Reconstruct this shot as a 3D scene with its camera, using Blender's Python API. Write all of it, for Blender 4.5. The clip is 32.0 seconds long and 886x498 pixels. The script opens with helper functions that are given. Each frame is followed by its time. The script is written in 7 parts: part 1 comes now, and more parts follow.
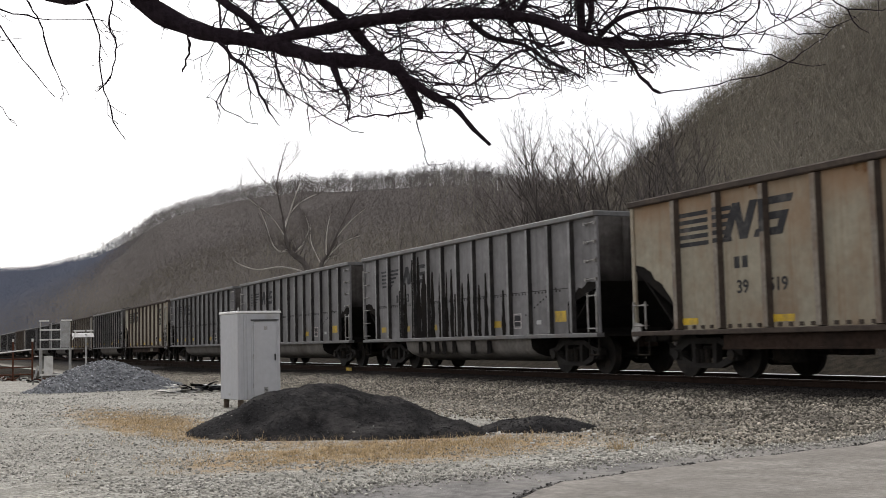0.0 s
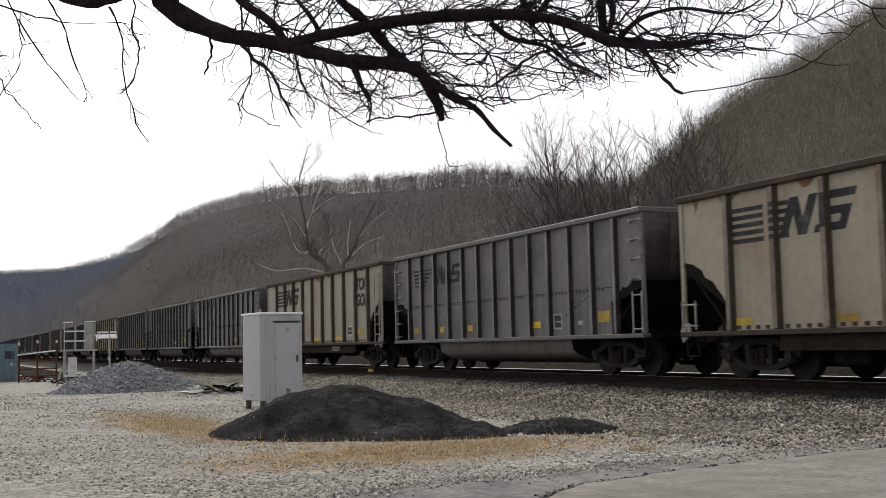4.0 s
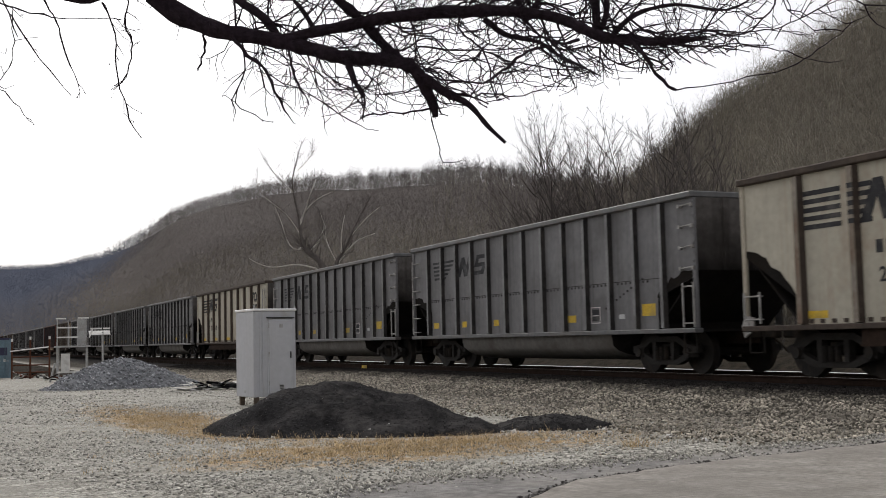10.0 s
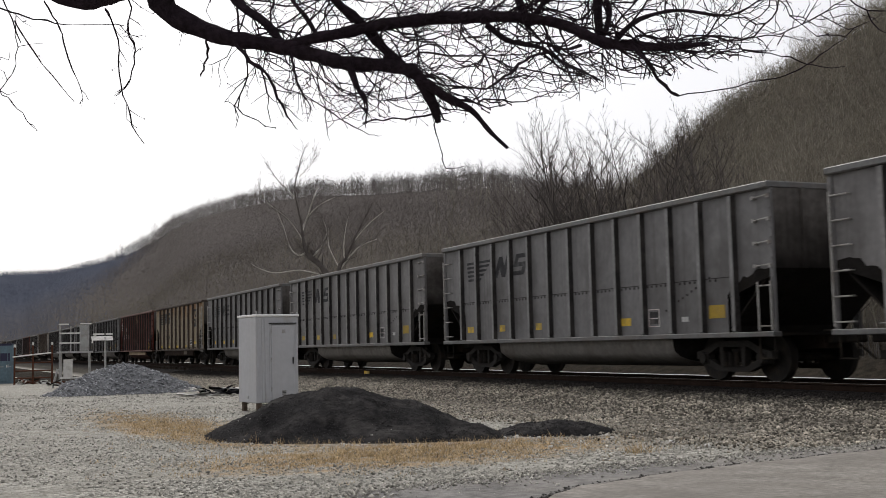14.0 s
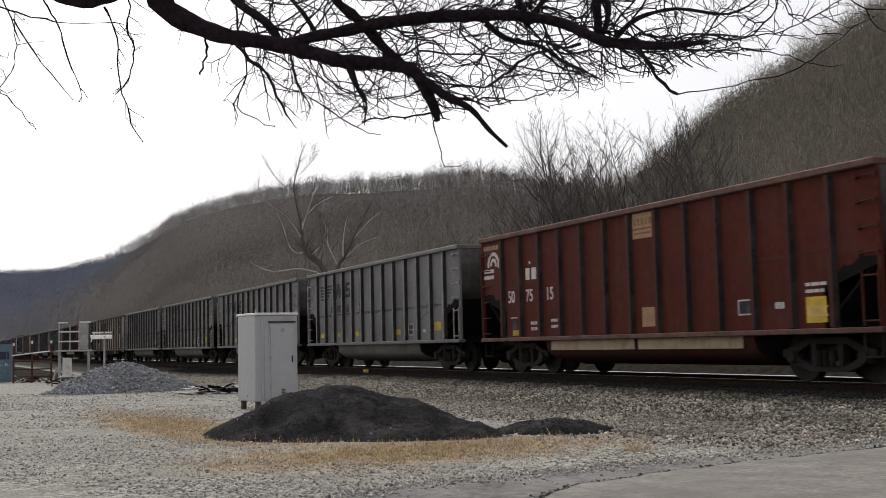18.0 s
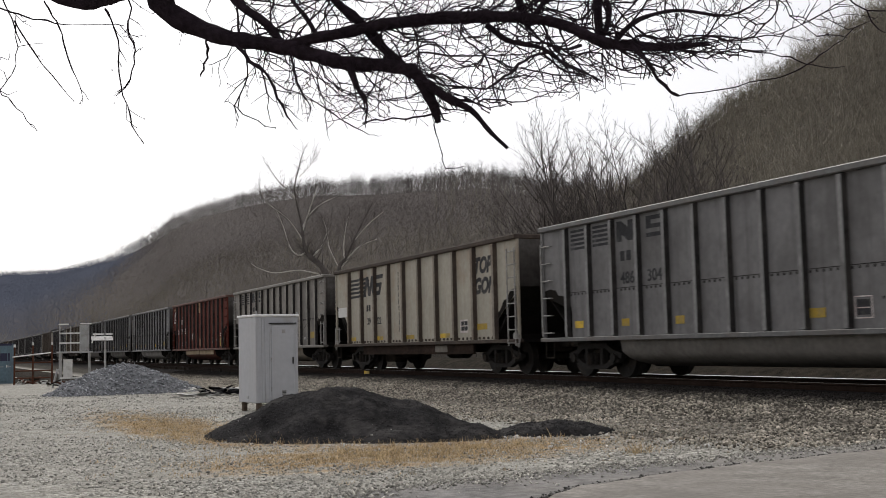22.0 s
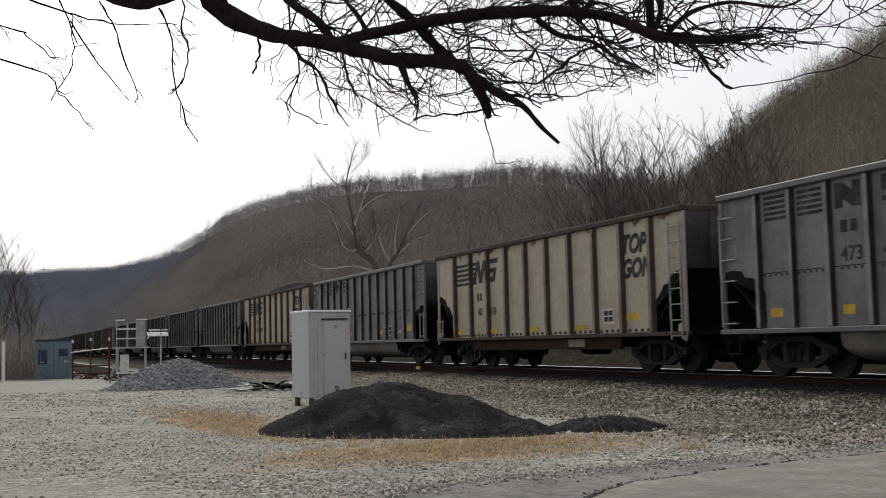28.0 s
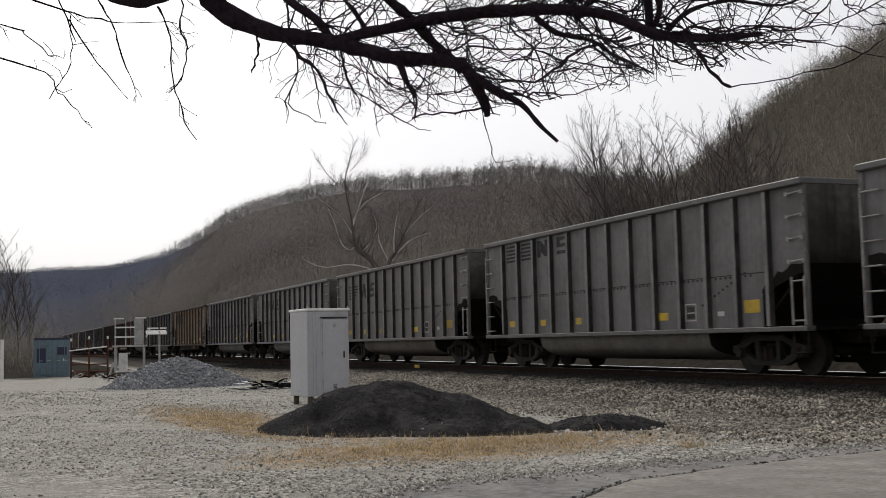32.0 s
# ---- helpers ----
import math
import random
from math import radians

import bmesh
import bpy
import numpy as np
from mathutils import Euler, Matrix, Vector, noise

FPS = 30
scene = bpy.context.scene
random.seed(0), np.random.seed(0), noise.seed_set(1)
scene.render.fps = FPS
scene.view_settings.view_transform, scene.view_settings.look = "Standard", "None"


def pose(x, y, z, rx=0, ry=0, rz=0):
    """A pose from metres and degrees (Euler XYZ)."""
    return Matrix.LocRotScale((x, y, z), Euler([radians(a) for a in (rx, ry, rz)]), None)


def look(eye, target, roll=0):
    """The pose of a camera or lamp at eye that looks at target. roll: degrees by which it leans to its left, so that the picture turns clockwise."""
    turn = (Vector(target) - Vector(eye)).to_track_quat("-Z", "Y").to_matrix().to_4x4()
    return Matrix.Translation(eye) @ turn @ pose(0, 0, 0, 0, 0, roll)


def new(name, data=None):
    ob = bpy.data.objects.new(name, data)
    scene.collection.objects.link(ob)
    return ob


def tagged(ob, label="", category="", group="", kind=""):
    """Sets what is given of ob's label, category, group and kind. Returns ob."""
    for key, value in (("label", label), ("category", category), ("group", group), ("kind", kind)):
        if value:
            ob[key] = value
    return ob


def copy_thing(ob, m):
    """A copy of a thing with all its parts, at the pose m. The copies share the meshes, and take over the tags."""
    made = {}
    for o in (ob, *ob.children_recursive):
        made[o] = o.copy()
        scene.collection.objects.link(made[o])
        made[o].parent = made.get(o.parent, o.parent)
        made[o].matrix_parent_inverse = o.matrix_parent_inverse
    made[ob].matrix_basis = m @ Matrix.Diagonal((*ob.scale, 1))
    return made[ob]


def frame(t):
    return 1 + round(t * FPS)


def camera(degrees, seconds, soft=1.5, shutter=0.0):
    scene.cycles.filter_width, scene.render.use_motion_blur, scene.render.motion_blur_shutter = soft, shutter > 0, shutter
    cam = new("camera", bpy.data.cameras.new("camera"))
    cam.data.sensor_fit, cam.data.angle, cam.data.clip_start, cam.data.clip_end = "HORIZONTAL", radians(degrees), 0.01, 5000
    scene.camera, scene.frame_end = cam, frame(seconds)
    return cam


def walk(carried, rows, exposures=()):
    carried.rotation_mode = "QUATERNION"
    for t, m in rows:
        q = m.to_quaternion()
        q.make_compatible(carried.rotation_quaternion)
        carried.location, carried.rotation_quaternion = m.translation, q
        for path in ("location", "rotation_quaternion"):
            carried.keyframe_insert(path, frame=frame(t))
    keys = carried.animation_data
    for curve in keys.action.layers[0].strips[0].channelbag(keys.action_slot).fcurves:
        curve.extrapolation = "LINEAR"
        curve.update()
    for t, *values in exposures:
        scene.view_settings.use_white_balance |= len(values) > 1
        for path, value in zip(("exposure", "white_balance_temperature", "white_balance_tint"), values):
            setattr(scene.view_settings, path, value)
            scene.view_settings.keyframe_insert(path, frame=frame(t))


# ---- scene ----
# World: x across the valley, y along the track (away), z up; the lot lies at z = 0.
EYE = Vector((0, 0, 1.3))


def aim(yaw, pitch):
    a, b = radians(yaw), radians(pitch)
    way = Vector((math.sin(a) * math.cos(b), math.cos(a) * math.cos(b), math.sin(b)))
    return look(EYE, EYE + way, -1.32)


cam = camera(42.8, 32.0, soft=0.65, shutter=0.12)
# seconds, degrees to the right of the track, degrees upwards
PAN = (
    (0, 25.164, 4.660), (0.5, 25.321, 4.660), (1, 25.407, 4.674), (1.5, 25.465, 4.688), (2, 25.522, 4.688),
    (2.5, 25.565, 4.688), (2.6, 25.522, 4.688), (2.7, 25.278, 4.688), (2.8, 24.849, 4.688),
    (2.9, 24.505, 4.688), (3, 24.299, 4.703), (3.2, 24.147, 4.703), (3.5, 24.046, 4.717),
    (5.5, 24.276, 4.846), (7, 24.276, 4.846), (7.5, 24.304, 4.789), (8, 24.319, 4.711), (8.5, 24.339, 4.674),
    (9, 24.362, 4.628), (10, 24.396, 4.559), (11, 24.419, 4.531), (12.5, 24.453, 4.525), (13, 24.310, 4.760),
    (13.5, 24.276, 4.846), (16.5, 24.276, 4.846), (17, 24.276, 4.837), (17.5, 24.299, 4.794),
    (18, 24.316, 4.769), (18.5, 24.276, 4.840), (19, 24.276, 4.846), (24, 24.290, 4.846), (25, 24.304, 4.812),
    (25.5, 24.304, 4.803), (27.5, 21.826, 4.731), (28, 21.669, 4.683), (29, 21.669, 4.668),
    (30, 21.697, 4.645), (31, 21.712, 4.625), (32, 21.735, 4.602),
)
EXPOSURE = ((0, 0.18), (1, 0.13), (3, 0.09), (3.5, 0.07), (5.5, -0.05), (8, -0.02), (12, 0), (13, -0.05), (14, -0.07), (20, -0.07), (23, -0.03), (25.5, -0.04), (27.5, -0.15), (32, -0.22))
walk(cam, [(t, aim(a, b)) for t, a, b in PAN], EXPOSURE)

# ---- light: a bright hazy sky, with the sun veiled behind the hill ----
SUN_EL, SUN_AZ = 48.0, 2.0
world = bpy.data.worlds.new("sky")
scene.world = world
world.use_nodes = True
wn, wl = world.node_tree.nodes, world.node_tree.links
sky = wn.new("ShaderNodeTexSky")
sky.sky_type, sky.sun_disc = "NISHITA", False
sky.sun_elevation, sky.sun_rotation = radians(SUN_EL), radians(SUN_AZ)
sky.dust_density, sky.air_density, sky.ozone_density = 4.0, 1.0, 1.0
pale = wn.new("ShaderNodeHueSaturation")
pale.inputs["Saturation"].default_value = 0.22
veil = wn.new("ShaderNodeMix")
veil.data_type = "RGBA"
veil.inputs["Factor"].default_value = 0.3
veil.inputs["B"].default_value = (9.6, 9.3, 9.8, 1)
wl.new(sky.outputs[0], pale.inputs["Color"])
wl.new(pale.outputs[0], veil.inputs["A"])
wl.new(veil.outputs["Result"], wn["Background"].inputs["Color"])
wn["Background"].inputs["Strength"].default_value = 0.135
sun = new("sun", bpy.data.lights.new("sun", "SUN"))
sun.data.energy, sun.data.angle, sun.data.color = 1.0, radians(14), (1.0, 0.95, 0.88)
az, el = radians(SUN_AZ), radians(SUN_EL)
sun_way = Vector((math.sin(az) * math.cos(el), math.cos(az) * math.cos(el), math.sin(el)))
sun.matrix_world = look(sun_way * 400, (0, 0, 0))


# ---- materials ----
def material(name, base, rough=0.8, metal=0.0, scale=4.0, vary=0.25, dark=None, stain=0.0, stain_scale=0.7,
             bump=0.2, fine=40.0, streak=0.0, tint=False, rand=0.0, islands=0.0, coords="Object"):
    """A surface with grain and stains: base colour, a darker stain colour, streaks that run down, and fine relief."""
    m = bpy.data.materials.new(name)
    m.use_nodes = True
    n, l = m.node_tree.nodes, m.node_tree.links
    bsdf = n["Principled BSDF"]
    bsdf.inputs["Roughness"].default_value, bsdf.inputs["Metallic"].default_value = rough, metal
    bsdf.inputs["Specular IOR Level"].default_value = 0.5 if rough < 0.7 else 0.2 if rough < 0.85 else 0.04
    tc = n.new("ShaderNodeTexCoord")
    info = n.new("ShaderNodeObjectInfo")

    def mix(kind, fac, a, b):
        x = n.new("ShaderNodeMix")
        x.data_type, x.blend_type = "RGBA", kind
        for key, v in (("Factor", fac), ("A", a), ("B", b)):
            if isinstance(v, (int, float)):
                x.inputs[key].default_value = v if key == "Factor" else (v, v, v, 1)
            elif isinstance(v, tuple):
                x.inputs[key].default_value = (*v[:3], 1)
            else:
                l.new(v, x.inputs[key])
        return x.outputs["Result"]

    def noise_of(sc, detail=4.0, vec=None, rough_=0.55):
        x = n.new("ShaderNodeTexNoise")
        x.inputs["Scale"].default_value, x.inputs["Detail"].default_value = sc, detail
        x.inputs["Roughness"].default_value = rough_
        l.new(vec or tc.outputs[coords], x.inputs["Vector"])
        return x.outputs["Fac"]

    def ramp(fac, lo, hi, a=0.0, b=1.0):
        x = n.new("ShaderNodeMapRange")
        x.inputs["From Min"].default_value, x.inputs["From Max"].default_value = lo, hi
        x.inputs["To Min"].default_value, x.inputs["To Max"].default_value = a, b
        l.new(fac, x.inputs["Value"])
        return x.outputs["Result"]

    colour = mix("MIX", 0.0, base, base)
    grain = noise_of(scale * 6, 6)
    big = noise_of(scale, 4)
    colour = mix("MULTIPLY", 1.0, colour, ramp(grain, 0.3, 0.7, 1 - vary, 1 + vary * 0.6))
    colour = mix("MULTIPLY", 1.0, colour, ramp(big, 0.3, 0.7, 1 - vary * 0.8, 1 + vary * 0.5))
    if tint:
        colour = mix("MULTIPLY", 1.0, colour, info.outputs["Color"])
    if rand:
        colour = mix("MULTIPLY", 1.0, colour, ramp(info.outputs["Random"], 0, 1, 1 - rand, 1 + rand))
    if islands:
        geo = n.new("ShaderNodeNewGeometry")
        colour = mix("MULTIPLY", 1.0, colour, ramp(geo.outputs["Random Per Island"], 0, 1, 1 - islands, 1 + islands))
    if stain and dark:
        shift = n.new("ShaderNodeVectorMath")
        shift.operation = "ADD"
        off = n.new("ShaderNodeVectorMath")
        off.operation = "SCALE"
        off.inputs[0].default_value = (37, 19, 11)
        l.new(info.outputs["Random"], off.inputs["Scale"])
        l.new(tc.outputs[coords], shift.inputs[0])
        l.new(off.outputs[0], shift.inputs[1])
        patch = noise_of(stain_scale, 5, shift.outputs[0], 0.65)
        colour = mix("MIX", ramp(patch, 0.62 - 0.35 * stain, 0.72, 0.0, min(1.0, 0.4 + stain)), colour, dark)
        if streak:
            mp = n.new("ShaderNodeMapping")
            mp.inputs["Scale"].default_value = (3.5, 3.5, 0.12)
            l.new(shift.outputs[0], mp.inputs["Vector"])
            run = noise_of(1.6, 5, mp.outputs[0], 0.7)
            colour = mix("MIX", ramp(run, 0.5, 0.75, 0.0, streak), colour, dark)
    l.new(colour, bsdf.inputs["Base Color"])
    if bump:
        b = n.new("ShaderNodeBump")
        b.inputs["Strength"].default_value, b.inputs["Distance"].default_value = bump, 0.02
        l.new(noise_of(fine, 5), b.inputs["Height"])
        l.new(b.outputs[0], bsdf.inputs["Normal"])
    return m


M = {}
M["grey"] = material("grey_car_paint", (0.155, 0.149, 0.146), 0.6, 0.0, 1.2, 0.16, (0.05, 0.045, 0.042), 0.45, 0.5, 0.08, 30, 0.6, tint=True)
M["beige"] = material("beige_car_paint", (0.37, 0.35, 0.30), 0.65, 0.0, 1.2, 0.12, (0.24, 0.15, 0.085), 0.2, 0.45, 0.08, 30, 0.4, tint=True)
M["red"] = material("oxide_red_car_paint", (0.125, 0.03, 0.018), 0.75, 0.0, 1.2, 0.2, (0.10, 0.04, 0.03), 0.3, 0.5, 0.08, 30, 0.4, tint=True)
M["rim"] = material("worn_rim_steel", (0.125, 0.124, 0.12), 0.55, 0.2, 2, 0.25, (0.12, 0.10, 0.085), 0.5, 1.5, 0.15, 30, tint=True)
M["rust_rim"] = material("rusty_rim_steel", (0.075, 0.058, 0.046), 0.8, 0.1, 2, 0.3, (0.05, 0.04, 0.035), 0.5, 1.5, 0.2, 30)
M["post_b"] = material("dirty_post_steel", (0.25, 0.22, 0.18), 0.7, 0.0, 2, 0.25, (0.13, 0.075, 0.045), 0.5, 1.0, 0.15, 30)
M["post_g"] = material("dusty_post_steel", (0.21, 0.204, 0.198), 0.6, 0.0, 2, 0.25, (0.08, 0.075, 0.07), 0.5, 1.0, 0.15, 30, tint=True)
M["post_r"] = material("oxide_post_steel", (0.105, 0.032, 0.022), 0.7, 0.0, 2, 0.25, (0.06, 0.03, 0.025), 0.5, 1.0, 0.15, 30, tint=True)
# rib flanks turned from the sun, painted dark; also the rivets and seams
M["post_side"] = material("shaded_rib_flank_and_seam", (0.035, 0.033, 0.032), 0.85, 0.0, 2, 0.35, (0.07, 0.064, 0.058), 0.4, 1.5, 0.15, 30)
# real soot, and the painted shade of end bays and tub ends
M["soot_shade"] = material("soot_and_shade_steel", (0.017, 0.0155, 0.0145), 0.95, 0.0, 3, 0.3, (0.02, 0.016, 0.012), 0.5, 1.0, 0.3, 20)
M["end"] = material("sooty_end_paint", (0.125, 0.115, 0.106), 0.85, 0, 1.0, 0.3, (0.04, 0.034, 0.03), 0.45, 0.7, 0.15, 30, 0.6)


def graded_cover(m, axis, lo, hi, ragged, overlay=(0.019, 0.017, 0.016), size=1.8):
    """Coal dust, rust, pale grit and painted track shade, each over part of a surface: full where the axis reads hi,
    none where it reads lo, with a ragged border.
    """
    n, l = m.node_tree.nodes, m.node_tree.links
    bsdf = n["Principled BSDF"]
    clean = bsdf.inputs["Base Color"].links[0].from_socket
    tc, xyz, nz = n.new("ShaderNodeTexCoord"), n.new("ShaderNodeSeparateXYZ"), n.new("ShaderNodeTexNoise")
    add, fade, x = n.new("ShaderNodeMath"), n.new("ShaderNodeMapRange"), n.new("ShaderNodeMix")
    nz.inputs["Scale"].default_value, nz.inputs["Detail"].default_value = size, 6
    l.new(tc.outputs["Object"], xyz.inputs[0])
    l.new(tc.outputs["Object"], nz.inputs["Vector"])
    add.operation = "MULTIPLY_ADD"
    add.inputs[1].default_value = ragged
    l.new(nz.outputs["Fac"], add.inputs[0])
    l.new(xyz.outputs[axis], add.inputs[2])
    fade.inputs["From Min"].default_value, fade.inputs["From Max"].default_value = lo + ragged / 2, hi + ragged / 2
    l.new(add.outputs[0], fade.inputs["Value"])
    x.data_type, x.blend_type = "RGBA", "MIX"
    x.inputs["B"].default_value = (*overlay, 1)
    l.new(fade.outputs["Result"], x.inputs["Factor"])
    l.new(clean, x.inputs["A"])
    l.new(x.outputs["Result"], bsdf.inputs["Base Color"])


graded_cover(M["end"], 2, 3.2, 2.0, 1.0)
M["beige_rust"] = material("rust_streaked_beige_paint", (0.37, 0.35, 0.30), 0.7, 0.0, 1.2, 0.15, (0.20, 0.115, 0.06), 0.3, 0.45, 0.08, 30, 0.6, tint=True)
graded_cover(M["beige_rust"], 2, 2.7, 4.2, 2.4, (0.24, 0.125, 0.055), 0.9)
M["truck"] = material("grimy_cast_steel", (0.021, 0.019, 0.017), 0.85, 0.0, 4, 0.35, (0.05, 0.04, 0.03), 0.5, 2.0, 0.3, 25)
M["wheel"] = material("wheel_steel", (0.024, 0.0215, 0.019), 0.75, 0.0, 5, 0.3, (0.05, 0.038, 0.028), 0.4, 3.0, 0.2, 30)
M["tub"] = material("dusty_tub_steel", (0.20, 0.185, 0.165), 0.7, 0.0, 1.5, 0.2, (0.09, 0.075, 0.06), 0.4, 0.8, 0.12, 30, 0.3, tint=True)
M["under"] = material("rusty_underframe", (0.045, 0.031, 0.024), 0.88, 0.0, 2, 0.3, (0.016, 0.014, 0.013), 0.5, 1.0, 0.2, 30)
M["coal"] = material("coal", (0.012, 0.012, 0.013), 0.95, 0.0, 6, 0.5, (0.035, 0.033, 0.032), 0.4, 2.0, 1.0, 14)
M["mark"] = material("worn_black_lettering", (0.035, 0.035, 0.037), 0.7, 0.0, 6, 0.3, (0.13, 0.12, 0.11), 0.35, 3.0, 0.0)
M["mark_grey"] = material("faded_dark_lettering", (0.03, 0.03, 0.032), 0.7, 0.0, 6, 0.3, (0.11, 0.11, 0.11), 0.35, 3.0, 0.0)
M["mark_white"] = material("worn_white_lettering", (0.62, 0.58, 0.55), 0.7, 0.0, 6, 0.2, (0.35, 0.2, 0.17), 0.35, 3.0, 0.0)
M["yellow"] = material("yellow_reflector", (0.55, 0.36, 0.02), 0.6, 0.0, 5, 0.25, (0.2, 0.16, 0.07), 0.5, 3.0, 0.0, rand=0.35)
M["bare"] = material("worn_bright_steel", (0.5, 0.5, 0.49), 0.45, 0.4, 6, 0.2, (0.25, 0.2, 0.16), 0.3, 3.0, 0.1, 40)
M["ladder"] = material("worn_ladder_steel", (0.33, 0.32, 0.3), 0.5, 0.2, 6, 0.25, (0.12, 0.09, 0.07), 0.45, 3.0, 0.1, 40)
M["patch_tan"] = material("tan_repair_patch", (0.40, 0.25, 0.15), 0.75, 0.0, 3, 0.2, (0.2, 0.1, 0.06), 0.3, 2.0, 0.1)
M["patch_pale"] = material("pale_dirty_strip", (0.42, 0.33, 0.22), 0.75, 0.0, 3, 0.2, (0.2, 0.12, 0.06), 0.35, 2.0, 0.1)
M["rim_r"] = material("dusty_red_rim", (0.15, 0.085, 0.068), 0.7, 0.1, 2, 0.3, (0.06, 0.035, 0.03), 0.4, 1.5, 0.2, 30)
M["rust_run"] = material("rust_stain", (0.20, 0.115, 0.06), 0.85, 0.0, 3, 0.3, (0.28, 0.22, 0.15), 0.45, 2.5, 0.1)
M["white_paint"] = material("fresh_white_paint", (0.6, 0.59, 0.56), 0.6, 0.0, 3, 0.08, bump=0.0)
M["frame"] = material("worn_truck_casting", (0.033, 0.03, 0.027), 0.8, 0.0, 4, 0.35, (0.028, 0.024, 0.02), 0.45, 2.0, 0.3, 25)
M["red_tub"] = material("rusty_red_tub", (0.10, 0.04, 0.025), 0.75, 0.0, 1.5, 0.25, (0.05, 0.03, 0.022), 0.4, 0.8, 0.12, 30, 0.3, tint=True)


# ---- helpers of the scene ----
def part(name, bm, mat, parent=None, label=""):
    """Links a bmesh (or a mesh) as one object, under a thing or a part."""
    if isinstance(bm, bmesh.types.BMesh):
        me = bpy.data.meshes.new(name)
        bm.to_mesh(me)
        bm.free()
    else:
        me = bm
    if mat and not me.materials:
        me.materials.append(mat)
    ob = new(name, me)
    ob.parent = parent
    return tagged(ob, label)


def box(bm, x0, x1, y0, y1, z0, z1, bevel=0.0):
    """Adds a box, with rounded edges where bevel is given."""
    m = Matrix.Translation(((x0 + x1) / 2, (y0 + y1) / 2, (z0 + z1) / 2)) @ Matrix.Diagonal((abs(x1 - x0), abs(y1 - y0), abs(z1 - z0), 1))
    made = bmesh.ops.create_cube(bm, size=1, matrix=m)["verts"]
    if bevel:
        edges = list({e for v in made for e in v.link_edges})
        bmesh.ops.bevel(bm, geom=edges, offset=bevel, segments=1, affect="EDGES")
    return bm


def rod(bm, a, b, r, sides=8, r2=None):
    """Adds a round bar from a to b."""
    a, b = Vector(a), Vector(b)
    q = (b - a).to_track_quat("Z", "Y").to_matrix().to_4x4()
    m = Matrix.Translation((a + b) / 2) @ q
    bmesh.ops.create_cone(bm, cap_ends=True, segments=sides, radius1=r, radius2=r if r2 is None else r2, depth=(b - a).length, matrix=m)
    return bm


def prism(bm, outline, x0, x1):
    """Adds a solid from an outline in (y, z), between x0 and x1."""
    lo = [bm.verts.new((x0, y, z)) for y, z in outline]
    hi = [bm.verts.new((x1, y, z)) for y, z in outline]
    n = len(outline)
    bm.faces.new(lo)
    bm.faces.new(hi[::-1])
    for i in range(n):
        bm.faces.new((lo[i], hi[i], hi[(i + 1) % n], lo[(i + 1) % n]))
    bmesh.ops.recalc_face_normals(bm, faces=bm.faces[:])
    return bm


def fresh():
    return bmesh.new()


def smooth(bm):
    for f in bm.faces:
        f.smooth = True
    return bm


def soup(name, verts, tris, mat, parent=None):
    """One mesh from numpy arrays of corners and triangles."""
    me = bpy.data.meshes.new(name)
    me.vertices.add(len(verts))
    me.vertices.foreach_set("co", np.asarray(verts, np.float32).ravel())
    me.loops.add(len(tris) * 3)
    me.loops.foreach_set("vertex_index", np.asarray(tris, np.int32).ravel())
    me.polygons.add(len(tris))
    me.polygons.foreach_set("loop_start", np.arange(0, len(tris) * 3, 3, dtype=np.int32))
    me.update(calc_edges=True)
    me.materials.append(mat)
    ob = new(name, me)
    ob.parent = parent
    return ob


def ease(a, b, x):
    t = np.clip((x - a) / (b - a), 0, 1)
    return t * t * (3 - 2 * t)


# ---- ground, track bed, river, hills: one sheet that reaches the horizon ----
TRACK_X, RAIL_Z = 15.6, 0.45
# the skyline seen from the lot: bearing from the track, its height in degrees, its distance
RIDGE_AZ = (-70, -30, -8, 2.8, 5.3, 7.9, 9.3, 10.6, 12, 13.4, 15.6, 17.9, 20.5, 23.4, 26.3, 29, 31, 33.5, 34.8, 36.3, 37.4, 38.8, 40.5, 42.4, 44.6, 46, 60, 90, 130)
RIDGE_EL = (3, 3, 3.4, 3.7, 3.85, 4.4, 5.05, 5.85, 6.45, 6.85, 7.35, 7.65, 7.65, 7.8, 7.9, 7.3, 6.9, 7.3, 8.1, 9.2, 10.1, 11.1, 12.0, 12.9, 14.1, 14.8, 16.5, 15, 8)
RIDGE_R = (1500, 1500, 1500, 1500, 1460, 1300, 1150, 960, 920, 890, 850, 800, 750, 700, 640, 580, 520, 440, 420, 395, 380, 365, 345, 330, 310, 300, 260, 240, 300)


